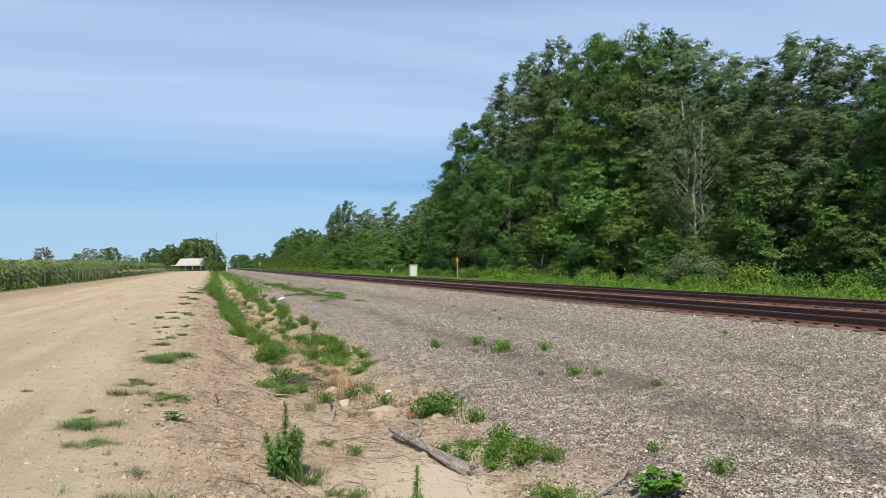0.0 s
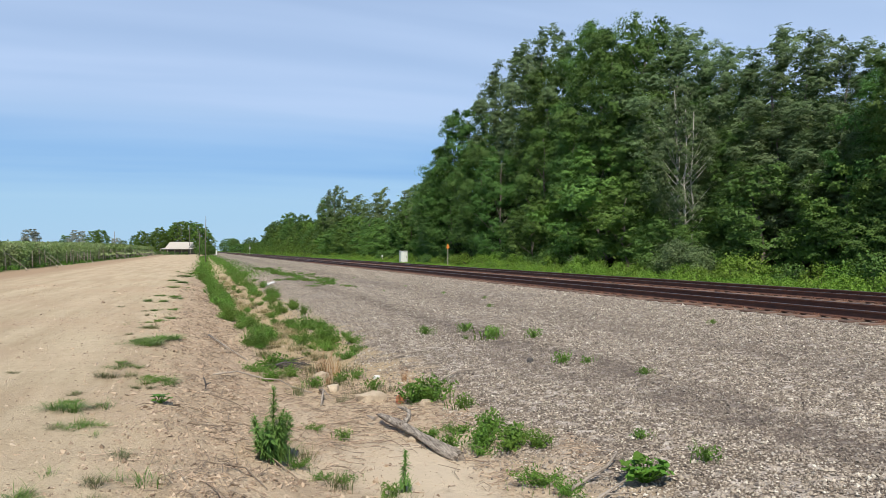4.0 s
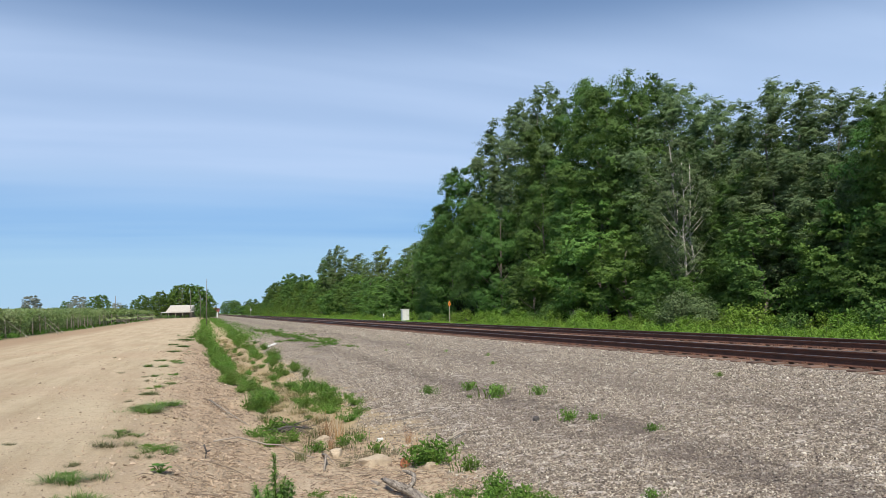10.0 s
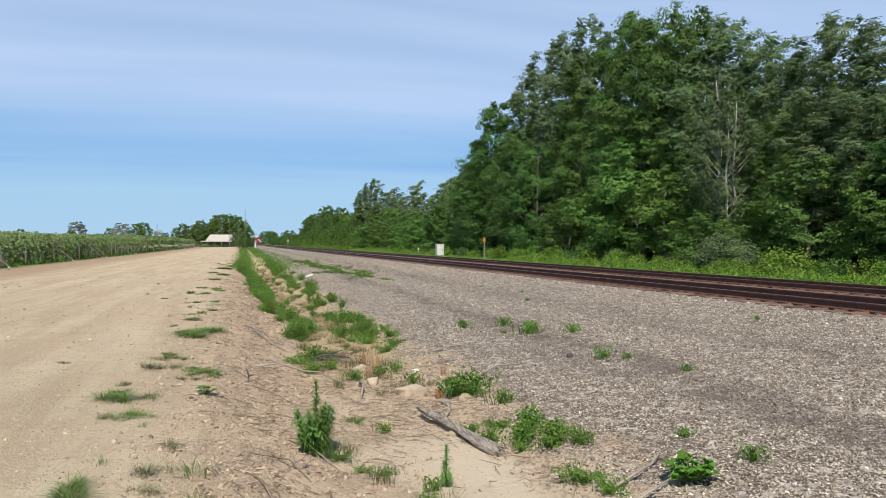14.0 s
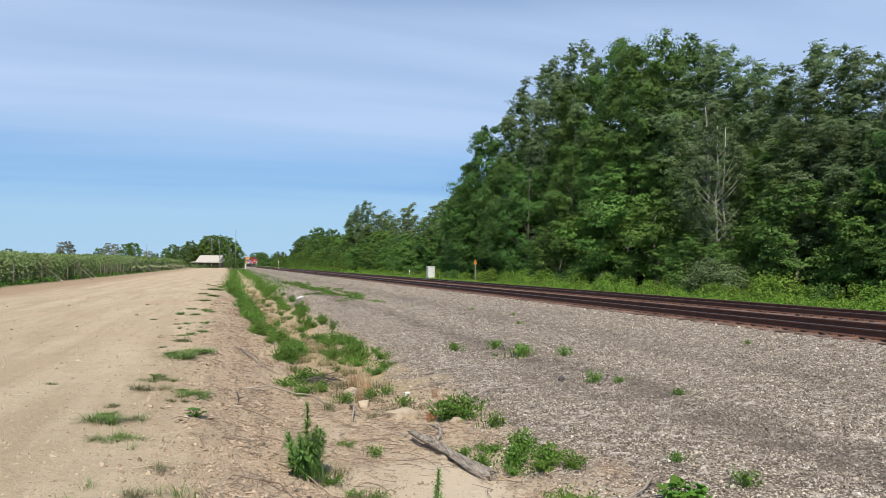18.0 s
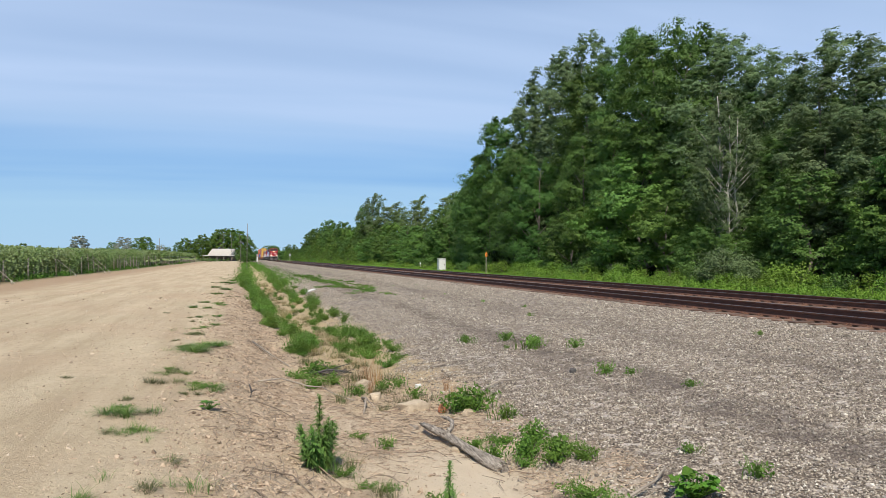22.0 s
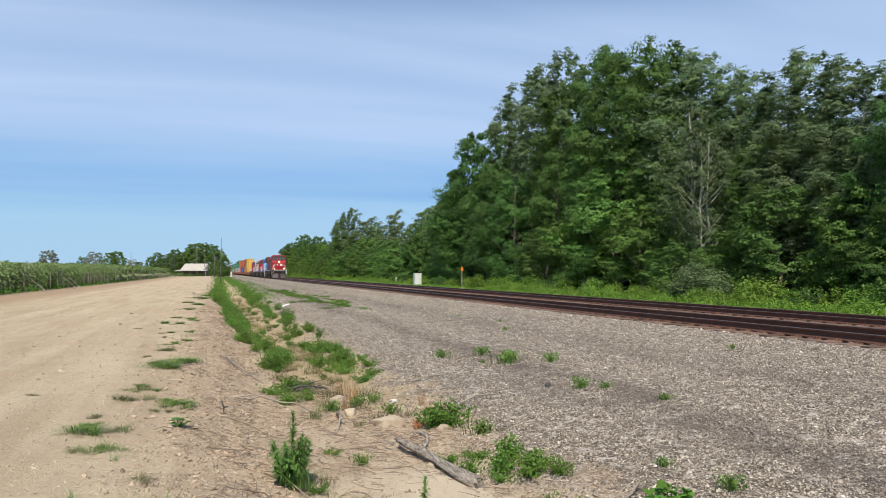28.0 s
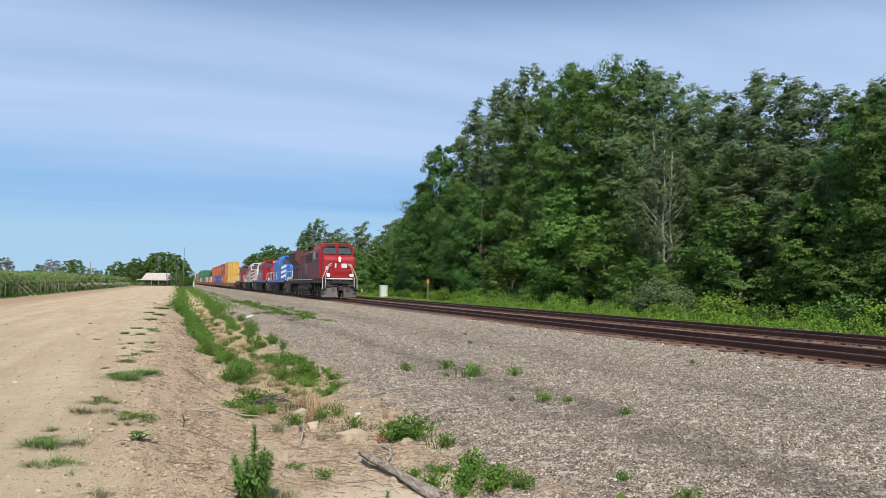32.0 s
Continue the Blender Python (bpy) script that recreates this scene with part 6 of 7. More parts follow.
def branch(name, label, pts, r0, r1, forks=(), mat=None, sides=9):
    """A dead branch along points on the ground (x, y, lift)."""
    base = on(*pts[0][:2])
    t = thing(name, label, "branch", m=pose(*base))
    p = [Vector(on(x, y, dz)) - Vector(base) for x, y, dz in pts]
    n = len(p)
    part("stem", tubed(p, [r0 + (r1 - r0) * k / (n - 1) for k in range(n)], sides), mat or M_DEADWOOD, t)
    for f in forks:
        q = [Vector(on(x, y, dz)) - Vector(base) for x, y, dz in f]
        part("fork", tubed(q, [r1 * 1.1 - 0.7 * r1 * k / (len(q) - 1) for k in range(len(q))], 6), mat or M_DEADWOOD, t)


def log():
    """The bleached log in the ditch, split and ragged at its ends."""
    a, b = Vector(on(2.11, 8.46, 0.08)), Vector(on(2.53, 6.76, 0.045))
    t = thing("log", "bleached grey fallen log with a short fork in the ditch", "log", m=Matrix.Translation(a))
    bm = bmesh.new()
    rng = random.Random(4)
    n, sides, rings = 16, 14, []
    way = b - a
    side = way.cross(Vector((0, 0, 1))).normalized()
    up = side.cross(way).normalized()
    for k in range(n + 1):
        f = k / n
        r = 0.024 + 0.030 * min(1, f * 2.2) + 0.011 * math.sin(f * 9)
        c = way * f + Vector((0.03 * math.sin(f * 5), 0, 0.05 * (1 - f) ** 2 - 0.01))
        rings.append([bm.verts.new(c + (side * math.cos(q) * 1.1 + up * math.sin(q)) * r * (1 + 0.16 * math.sin(3 * q + 2 * f) + rng.uniform(-0.09, 0.09)) + way * (rng.uniform(-0.03, 0.03) if k in (0, n) else 0)) for q in (2 * math.pi * i / sides for i in range(sides))])
    for p, q in zip(rings, rings[1:]):
        for i in range(sides):
            bm.faces.new((p[i], p[(i + 1) % sides], q[(i + 1) % sides], q[i])).smooth = True
    bm.faces.new(rings[0][::-1])
    bm.faces.new(rings[-1])
    bmesh.ops.recalc_face_normals(bm, faces=bm.faces[:])
    part("stem", bm, M_LOG, t)
    c = way * 0.3 + Vector((0, 0, 0.03))
    part("fork", tubed([c, c + Vector((0.11, 0.08, 0.06)), c + Vector((0.16, 0.22, 0.1)), c + Vector((0.13, 0.32, 0.12)), c + Vector((0.06, 0.38, 0.13))], [0.036, 0.027, 0.024, 0.026, 0.008], 8), M_LOG, t)
    for f, s in ((0.0, 0.07), (0.02, -0.05), (0.97, 0.05)):
        part("splinter", tubed([way * f + side * s, way * (f - 0.09 if f < 0.5 else f + 0.06) + side * s * 1.5 + up * 0.02], [0.025, 0.006], 5), M_DEADWOOD, t)


def build_branches():
    log()
    branch("branch", "long curved dead branch lying on the bank", [(0.25, 11.1, 0.03), (0.6, 11.3, 0.09), (1.0, 11.25, 0.1), (1.2, 11.1, 0.09), (1.35, 10.9, 0.07), (1.6, 10.5, 0.02)], 0.013, 0.008)
    branch("branch", "thin dry branch lying down the bank", [(0.25, 15.6, 0.05), (0.6, 14.4, 0.09), (0.98, 13.2, 0.03)], 0.018, 0.008)
    branch("branch", "forked bleached stick in the ditch", [(1.75, 10.7, 0.02), (1.72, 10.2, 0.14), (1.62, 9.8, 0.02)], 0.018, 0.011, [[(1.72, 10.2, 0.14), (1.80, 9.9, 0.03)]])
    branch("branch", "pale dry branch half buried in gravel", [(2.95, 5.34, 0.03), (3.2, 5.38, 0.07), (3.42, 5.5, 0.06), (3.58, 5.6, 0.1)], 0.014, 0.008, [[(3.2, 5.38, 0.07), (3.5, 5.3, 0.05)]])
    branch("branch", "pale dry branch half buried in gravel", [(2.9, 4.96, 0.03), (3.12, 5.02, 0.06), (3.4, 5.14, 0.07)], 0.014, 0.008, [[(3.1, 5.0, 0.06), (3.35, 4.95, 0.02)]])
    branch("branch", "dry stick lying on the gravel edge", [(3.3, 12.4, 0.03), (3.7, 12.5, 0.05), (4.05, 12.6, 0.02)], 0.016, 0.01)
    branch("branch", "dry stick lying on the gravel edge", [(3.5, 10.2, 0.03), (3.8, 10.35, 0.05), (4.15, 10.3, 0.02)], 0.016, 0.01)
    branch("branch", "black charred branch in the ditch", [(1.3, 12.7, 0.07), (1.45, 12.82, 0.12), (1.62, 12.78, 0.1), (1.9, 12.7, 0.08)], 0.02, 0.01, [[(1.6, 12.75, 0.14), (1.9, 12.95, 0.2)], [(1.5, 12.8, 0.14), (1.35, 13.2, 0.22)]], M_SHADE)
    branch("branch", "short dark stub standing on the bank", [(0.12, 9.7, -0.03), (0.14, 9.72, 0.08), (0.11, 9.73, 0.16)], 0.014, 0.009, [[(0.14, 9.72, 0.08), (0.2, 9.7, 0.14)]], M_SHADE)
    for k, (x, y, a, l) in enumerate(((0.25, 6.2, 0.9, 0.5), (0.1, 5.6, 1.2, 0.4), (0.45, 6.9, 0.7, 0.6), (0.3, 8.0, 0.5, 0.45), (0.6, 7.6, 1.0, 0.5), (0.2, 9.3, 0.4, 0.5), (1.3, 7.7, 0.6, 0.4), (1.55, 8.6, 0.3, 0.45), (0.0, 10.4, 0.2, 0.5), (0.5, 5.3, 1.1, 0.4), (1.9, 7.6, 0.8, 0.3), (2.4, 9.0, 0.5, 0.4))):
        branch("twig", "dry brown twig on the bank", [(x, y, 0.015), (x + 0.5 * l * math.cos(a), y - 0.5 * l * math.sin(a), 0.05), (x + l * math.cos(a), y - l * math.sin(a), 0.01)], 0.009, 0.004, (), M_TWIG, 5)


build_branches()


def rock(name, label, x, y, sx, sy, sz, mat, seed):
    bm = bmesh.new()
    bmesh.ops.create_icosphere(bm, subdivisions=3, radius=1.0)
    for v in bm.verts:
        p = v.co.copy()
        d = 1 + 0.28 * noise.noise(p * 1.3 + Vector((seed, 0, 0))) + 0.1 * noise.noise(p * 4 + Vector((0, seed, 0)))
        q = Vector([math.copysign(abs(c) ** 0.62, c) for c in p]) * d
        v.co = Vector((q.x * sx, q.y * sy, q.z * sz))
    ob = part(name, bm, mat)
    ob.matrix_basis = pose(*on(x, y, sz * 0.45), 0, 0, seed * 37 % 90)
    return tagged(ob, label, "rock")


def build_brush_heap():
    """A low tangle of charred twigs in the ditch."""
    rng = random.Random(61)
    t = thing("brush_heap", "low tangled heap of charred dark twigs in the ditch", "twigs", m=pose(*on(1.52, 12.8)))
    for k in range(46):
        a, q, l = rng.uniform(0, 6.28), rng.gauss(0, 0.14), rng.uniform(0.12, 0.42)
        b = rng.gauss(0, 0.5)
        c = Vector((q + rng.gauss(0, 0.12), rng.gauss(0, 0.09), rng.uniform(0.0, 0.1)))
        d = Vector((math.cos(b), math.sin(b) * 0.6, rng.uniform(-0.12, 0.3)))
        p = [c - d * l * 0.5, c + Vector((0, 0, rng.uniform(0.0, 0.05))), c + d * l * 0.5]
        for v in p:
            v.z = max(v.z, 0.0)
        r = rng.uniform(0.003, 0.009)
        part("twig", tubed(p, [r, r * 0.85, r * 0.4], 5), M_CHAR, t)


M_CHAR = surface("charred_wood", (0.05, 0.043, 0.042), (0.12, 0.10, 0.092), 6, 0.85, vary=0.4)
build_brush_heap()


def build_rocks():
    rock("rock", "pale sandstone block in the ditch", 1.9, 11.5, 0.13, 0.10, 0.12, M_STONE, 1)
    rock("rock", "small pale sandstone in the ditch", 1.95, 10.7, 0.12, 0.08, 0.07, M_STONE, 2)
    rock("rock", "flat pale sandstone slab in the ditch", 2.32, 9.75, 0.21, 0.13, 0.08, M_STONE, 3)
    rock("rock", "broken orange brick in the ditch", 2.66, 9.5, 0.09, 0.06, 0.06, paint("orange_brick", (0.50, 0.17, 0.08), 0.4, 0.9, (0.3, 0.2, 0.15)), 4)
    rock("rock", "white stone on the gravel edge", 2.75, 11.3, 0.055, 0.045, 0.035, M_WHITE, 5)
    rock("rock", "flat tan stone under the log", 2.35, 7.7, 0.14, 0.07, 0.03, M_STONE, 6)
    rock("rock", "small dark stone on the gravel", 5.0, 10.35, 0.05, 0.05, 0.05, M_SHADE, 7)
    rock("rock", "tan stone at the ditch edge", 2.85, 9.0, 0.07, 0.05, 0.05, M_STONE, 8)
    bd = thing("board", "white painted board lying on the gravel edge", "board", m=pose(*on(3.62, 39.5, 0.10), 4, -12, 42))
    part("plank", boxed(-0.42, 0.42, -0.08, 0.08, 0, 0.06, bevel=0.01), M_WHITE, bd)
    part("plank", boxed(-0.2, 0.4, 0.1, 0.2, 0, 0.05, bevel=0.01), M_POST, bd)
    cap = thing("bottle_cap", "small blue plastic cap in the ditch", "litter", m=pose(*on(1.12, 5.55, 0.03), 25, 10, 0))
    bm = bmesh.new()
    disc(bm, (0, 0, 0), 0.013, 0.014, "z", 16)
    part("cap", bm, P_BLUE, cap)
    part("bottle_neck", tubed([(0, 0, -0.02), (0.02, 0.02, -0.09)], [0.014, 0.022], 10), M_ALU, cap)


build_rocks()


# ---- weeds ----
def blades(rng, n, length, spread, width, lean=0.5, r0=0.03):
    """Grass blades, each three bent segments."""
    a = rng.uniform(0, 2 * np.pi, n)
    out = np.stack([np.cos(a), np.sin(a), 0 * a], 1)
    heart = rng.normal(size=(5, 2)) * spread * np.array([0.6, 0.5])
    heart = np.concatenate([heart, np.zeros((5, 1))], 1)[rng.integers(0, 5, n)]
    sidev = np.stack([-np.sin(a), np.cos(a), 0 * a], 1)
    base = heart + out * (r0 + 0.6 * spread * rng.uniform(0, 1, n) ** 0.7)[:, None] * rng.uniform(0.2, 1, n)[:, None]
    L = length * rng.uniform(0.5, 1.1, n)
    le = lean * rng.uniform(0.4, 1.4, n)
    rows = []
    for k in range(4):
        f = k / 3
        c = base + out * (L * le * f ** 1.6)[:, None] + np.array([0, 0, 1.0]) * (L * (f - 0.45 * le * f ** 2.2))[:, None]
        w = width * (1 - f) ** 0.7 + 0.0006
        rows += [c + sidev * w, c - sidev * w]
    v = np.stack(rows, 1)
    f = np.array([(0, 1, 3, 2), (2, 3, 5, 4), (4, 5, 7, 6)])
    return v.reshape(-1, 3), (f[None] + 8 * np.arange(n)[:, None, None]).reshape(-1, 4)


def tuft(label, seed, n, length, spread, width, lean, mat):
    rng = np.random.default_rng(seed)
    t = thing("grass_tuft", label, "grass", "grass tufts")
    v, f = blades(rng, n, length, spread, width, lean)
    tagged(part_mesh("grass", mesh_from("grass", v, f), mat, t), kind="stuff")
    return t


def weed_clump(label, seed, h, r, n, leaf, mat, nb=60, category="weed"):
    """Low leafy weed: stems with leaves, and some blades between."""
    rng = np.random.default_rng(seed)
    t = thing("weed", label, category, "weeds of the ditch and gravel")
    bm = bmesh.new()
    pts = []
    for k in range(12):
        a, q = rng.uniform(0, 2 * np.pi), r * rng.uniform(0.15, 1)
        tip = Vector((q * math.cos(a), q * math.sin(a), h * rng.uniform(0.5, 1.0) * (1 - 0.4 * q / r)))
        mid = Vector((tip.x * 0.4, tip.y * 0.4, tip.z * 0.65))
        tube(bm, [(tip.x * 0.05, tip.y * 0.05, -0.02), mid, tip], [0.006, 0.004, 0.002], 4)
        m = n // 12
        f = rng.uniform(0.15, 1.05, m)
        c = np.outer(1 - f, [0, 0, 0]) + np.outer(f * (1 - f) * 2, mid) + np.outer(f * f, tip)
        pts.append(c + rng.normal(size=(m, 3)) * leaf * np.array([0.9, 0.9, 0.6]))
    tagged(part("stem_mass", bm, mat, t), kind="stuff")
    p = np.concatenate(pts)
    p[:, 2] = np.abs(p[:, 2]) + 0.01
    part_mesh("foliage", leaf_mesh("foliage", p, leaf, rng, 0.0, 0.5), mat, t)
    if nb:
        v, f = blades(rng, nb, h * 1.1, r * 0.9, 0.004, 0.5)
        tagged(part_mesh("grass", mesh_from("grass", v, f), M_GRASS, t), kind="stuff")
    return t


def horseweed(label, seed, h, heads, n, leaf=0.11):
    """Upright weed: stems ringed by narrow drooping leaves."""
    rng = np.random.default_rng(seed)
    t = thing("horseweed", label, "weed", "weeds of the ditch and gravel")
    for k in range(heads):
        a = rng.uniform(0, 2 * np.pi)
        hh = h if k == 0 else h * rng.uniform(0.3, 0.66)
        off = 0 if k == 0 else rng.uniform(0.06, 0.25)
        tip = Vector((off * math.cos(a), off * math.sin(a), hh))
        part("stem", tubed([(0, 0, -0.03), (tip.x * 0.7, tip.y * 0.7, hh * 0.45), tip], [0.012, 0.009, 0.004], 6), M_WEED, t)
        m = n if k == 0 else n // 2
        f = rng.uniform(0.1, 1.0, m)
        c = np.stack([tip.x * np.minimum(1, f * 1.4), tip.y * np.minimum(1, f * 1.4), hh * f], 1)
        az = rng.uniform(0, 2 * np.pi, m)
        out = np.stack([np.cos(az), np.sin(az), 0 * az], 1)
        sd = np.stack([-np.sin(az), np.cos(az), 0 * az], 1)
        L = (leaf * (1.12 - f * 0.75) * rng.uniform(0.7, 1.2, m))[:, None]
        rise = (0.9 * f - 0.25)[:, None]
        up = np.array([0, 0, 1.0])
        w = L * 0.11
        p0, p1, p2 = c, c + out * L * 0.5 + up * L * (rise * 0.6 + 0.12), c + out * L + up * L * (rise - 0.25)
        v = np.stack([p0 + sd * w * 0.4, p0 - sd * w * 0.4, p1 + sd * w, p1 - sd * w, p2 + sd * 0.001, p2 - sd * 0.001], 1).reshape(-1, 3)
        fc = np.array([(0, 1, 3, 2), (2, 3, 5, 4)])
        part_mesh("foliage", mesh_from("foliage", v, (fc[None] + 6 * np.arange(m)[:, None, None]).reshape(-1, 4)), M_HORSE, t)
    return t


def broadleaf(label, seed, n, r, leaf):
    """Round-leaved plant: each large leaf a part."""
    rng = np.random.default_rng(seed)
    t = thing("broadleaf_weed", label, "weed", "weeds of the ditch and gravel")
    for k in range(n):
        a, q = rng.uniform(0, 2 * np.pi), r * math.sqrt(rng.uniform(0, 1))
        c = Vector((q * math.cos(a), q * math.sin(a), 0.07 + 0.16 * rng.uniform(0, 1) * (1 - 0.4 * q / r)))
        s = leaf * rng.uniform(0.7, 1.25)
        tilt = Euler((rng.normal() * 0.35, rng.normal() * 0.35, a)).to_matrix()
        bm = bmesh.new()
        ring = []
        for i in range(11):
            th = -math.pi + 2 * math.pi * (i + 0.5) / 11
            rr = s * (0.5 + 0.09 * math.cos(3 * th)) * (1 if abs(th) < 2.6 else 0.7)
            ring.append(bm.verts.new(c + tilt @ Vector((rr * math.cos(th), rr * math.sin(th), 0.10 * rr + 0.01 * math.sin(4 * th)))))
        mid = bm.verts.new(c)
        for i in range(11):
            bm.faces.new((mid, ring[i], ring[(i + 1) % 11]))
        part("leaf", bm, M_BROAD, t)
        part("stalk", tubed([(0, 0, 0), c], 0.005, 4), M_BROAD, t)
    return t


M_HORSE = foliage("horseweed_leaves", (0.085, 0.17, 0.035), (0.19, 0.31, 0.075), (0.21, 0.32, 0.08), through_light=0.22)
M_BROAD = foliage("round_leaves", (0.07, 0.17, 0.02), (0.12, 0.25, 0.035), (0.14, 0.26, 0.05), through_light=0.25)
M_STRAW = foliage("dry_straw", (0.24, 0.18, 0.09), (0.42, 0.33, 0.18), (0.30, 0.28, 0.12))
M_RUST = foliage("rust_dry_grass", (0.30, 0.15, 0.07), (0.48, 0.27, 0.14), (0.40, 0.28, 0.14))
M_OLIVE = foliage("dull_olive_grass", (0.09, 0.10, 0.04), (0.17, 0.17, 0.07), (0.22, 0.19, 0.09))


def build_weeds():
    rng = random.Random(17)
    green = tuft("bright green spreading grass tuft on the dirt road", 51, 330, 0.15, 0.2, 0.003, 1.2, M_GRASS)
    low = tuft("low dense grass mat on the dirt road", 52, 330, 0.08, 0.19, 0.0026, 1.1, M_GRASS)
    olive = tuft("dull dry grass tuft on the dirt road", 53, 160, 0.1, 0.13, 0.002, 1.1, M_OLIVE)
    thin = tuft("few thin grass blades sprouting from the dirt", 54, 26, 0.2, 0.09, 0.0022, 0.8, M_GRASS)
    for p, x, y, s in ((green, -0.86, 13.1, 1.6), (green, -0.45, 13.9, 1.4), (green, -1.0, 13.6, 1.0), (green, -0.62, 13.6, 1.2), (low, -0.92, 10.6, 1.1), (low, -0.43, 9.6, 1.4), (olive, -1.0, 9.9, 1.4), (olive, -0.75, 9.95, 1.2),
                       (green, -1.17, 8.05, 1.15), (low, -0.96, 7.2, 1.05), (olive, -1.16, 7.2, 0.6), (green, -1.07, 5.0, 0.85), (thin, -0.29, 5.5, 1.3), (thin, -0.35, 5.45, 1.0), (olive, -0.66, 5.35, 0.9),
                       (olive, -0.49, 6.15, 1.0), (thin, -0.5, 5.5, 0.9), (thin, -0.95, 5.7, 0.8), (olive, -1.2, 8.9, 0.7), (olive, -1.25, 8.75, 0.6), (green, -1.08, 20.2, 1.3), (green, -0.6, 18.4, 1.4), (low, -1.0, 17.2, 1.4),
                       (olive, -2.2, 10.6, 0.7), (olive, -0.6, 5.0, 0.8), (thin, -0.25, 4.9, 1.0), (low, -0.95, 16.0, 1.2), (green, -0.9, 24, 1.6), (low, -1.2, 27, 2), (green, -0.9, 33, 2.2), (green, -1.1, 40, 2.4), (green, -0.9, 47, 3.2), (olive, -2.0, 22, 1.5), (olive, -3.0, 30, 1.5)):
        s = s * (0.6 if y > 15 else 1.0)
        put(p, x, y, s * 0.85, rng.uniform(0, 360), s * 0.75, dz=-0.005)
        if p in (green, low):
            for _ in range(2):
                put(rng.choice((olive, thin)), x + rng.gauss(0, 0.2 * s), y + rng.gauss(0, 0.3 * s), rng.uniform(0.5, 1.0), rng.uniform(0, 360), rng.uniform(0.4, 0.7))
    for k in range(22):
        y = 14 + k * 2.3 + rng.uniform(-1.5, 1.5)
        put(rng.choice((green, olive, olive, low)), -0.7 + rng.uniform(-0.7, 0.6), y, rng.uniform(0.5, 1.3), rng.uniform(0, 360), rng.uniform(0.4, 1.0))
    leafy = weed_clump("leafy green weed clump in the ditch", 61, 0.42, 0.34, 460, 0.068, M_WEED, 18)
    sprawl = weed_clump("sprawling small-leaved weed at the gravel edge", 62, 0.26, 0.42, 620, 0.042, M_WEED, 14)
    tall = weed_clump("tall grassy weed clump in the ditch", 63, 0.6, 0.32, 380, 0.06, M_WEED, 50)
    small = weed_clump("small green weed growing through the gravel", 64, 0.16, 0.12, 110, 0.035, M_WEED, 20)
    # the near edge of the ditch, dense and running away beside the bank
    for k in range(95):
        y = 15.9 + 53 * (k / 95) ** 1.5
        x = np.interp(y, (13, 16, 20, 30, 50, 70), (1.5, 1.42, 1.18, 0.9, 0.5, 0.5)) + rng.uniform(-0.34, 0.34)
        put(rng.choice((tall, leafy, leafy, leafy, leafy)), float(x), y, rng.uniform(0.42, 0.82) * (1 + y / 90), rng.uniform(0, 360))
    # the further edge, patchy
    for k in range(120):
        y = 15.2 + 53 * (k / 120) ** 1.5
        x = np.interp(y, (12, 16, 22, 31, 57, 70), (2.75, 2.7, 2.65, 2.75, 2.9, 3)) + rng.uniform(-0.5, 0.5)
        if rng.random() < 0.78:
            put(rng.choice((leafy, sprawl, leafy, tall)), float(x), y, rng.uniform(0.38, 0.72) * (1 + y / 90), rng.uniform(0, 360))
    for x, y, s in ((2.9, 15.8, 0.8), (2.6, 15.0, 0.9), (3.0, 14.2, 0.8), (2.7, 13.6, 0.8), (2.2, 16.2, 0.8), (3.2, 16.2, 0.6)):
        put(sprawl, x, y, s, rng.uniform(0, 360))
    for p, x, y, s in ((leafy, 2.95, 9.1, 1.0), (leafy, 2.8, 9.3, 0.7), (small, 3.15, 8.45, 1.4), (sprawl, 2.5, 7.75, 0.55), (sprawl, 2.8, 7.6, 0.6), (leafy, 3.05, 7.3, 0.7), (leafy, 2.85, 7.0, 0.6), (sprawl, 3.2, 6.95, 0.7), (sprawl, 2.75, 6.8, 0.55), (leafy, 3.05, 6.7, 0.7), (leafy, 3.25, 6.5, 0.5), (small, 2.55, 7.2, 1.3),
                       (sprawl, 2.85, 5.7, 0.75), (sprawl, 2.95, 5.35, 0.6), (small, 4.2, 5.2, 1.1), (small, 4.62, 14.6, 1.4), (small, 5.43, 14.5, 1.5), (small, 5.45, 13.15, 2.0), (small, 5.75, 13.6, 1.6), (small, 6.28, 12.9, 1.5),
                       (small, 5.4, 10.05, 1.4), (small, 5.7, 9.8, 0.9), (small, 6.0, 8.7, 0.9), (small, 4.15, 6.05, 0.8), (leafy, 2.2, 11.4, 0.5), (small, 1.55, 7.9, 1.0), (sprawl, 1.3, 8.3, 0.4), (small, 1.62, 6.0, 1.0), (small, 1.45, 5.6, 0.8),
                       (sprawl, 0.92, 6.75, 0.4), (sprawl, 1.1, 6.5, 0.35), (sprawl, 1.28, 6.4, 0.4), (small, 2.55, 10.6, 1.3), (small, 2.5, 11.6, 1.2), (leafy, 1.15, 11.6, 0.6), (leafy, 1.5, 12.2, 0.6), (sprawl, 1.0, 12.6, 0.9), (small, 1.7, 11.0, 1.3), (leafy, 1.3, 12.9, 0.8)):
        put(p, x, y, s, rng.uniform(0, 360), dz=-0.01)
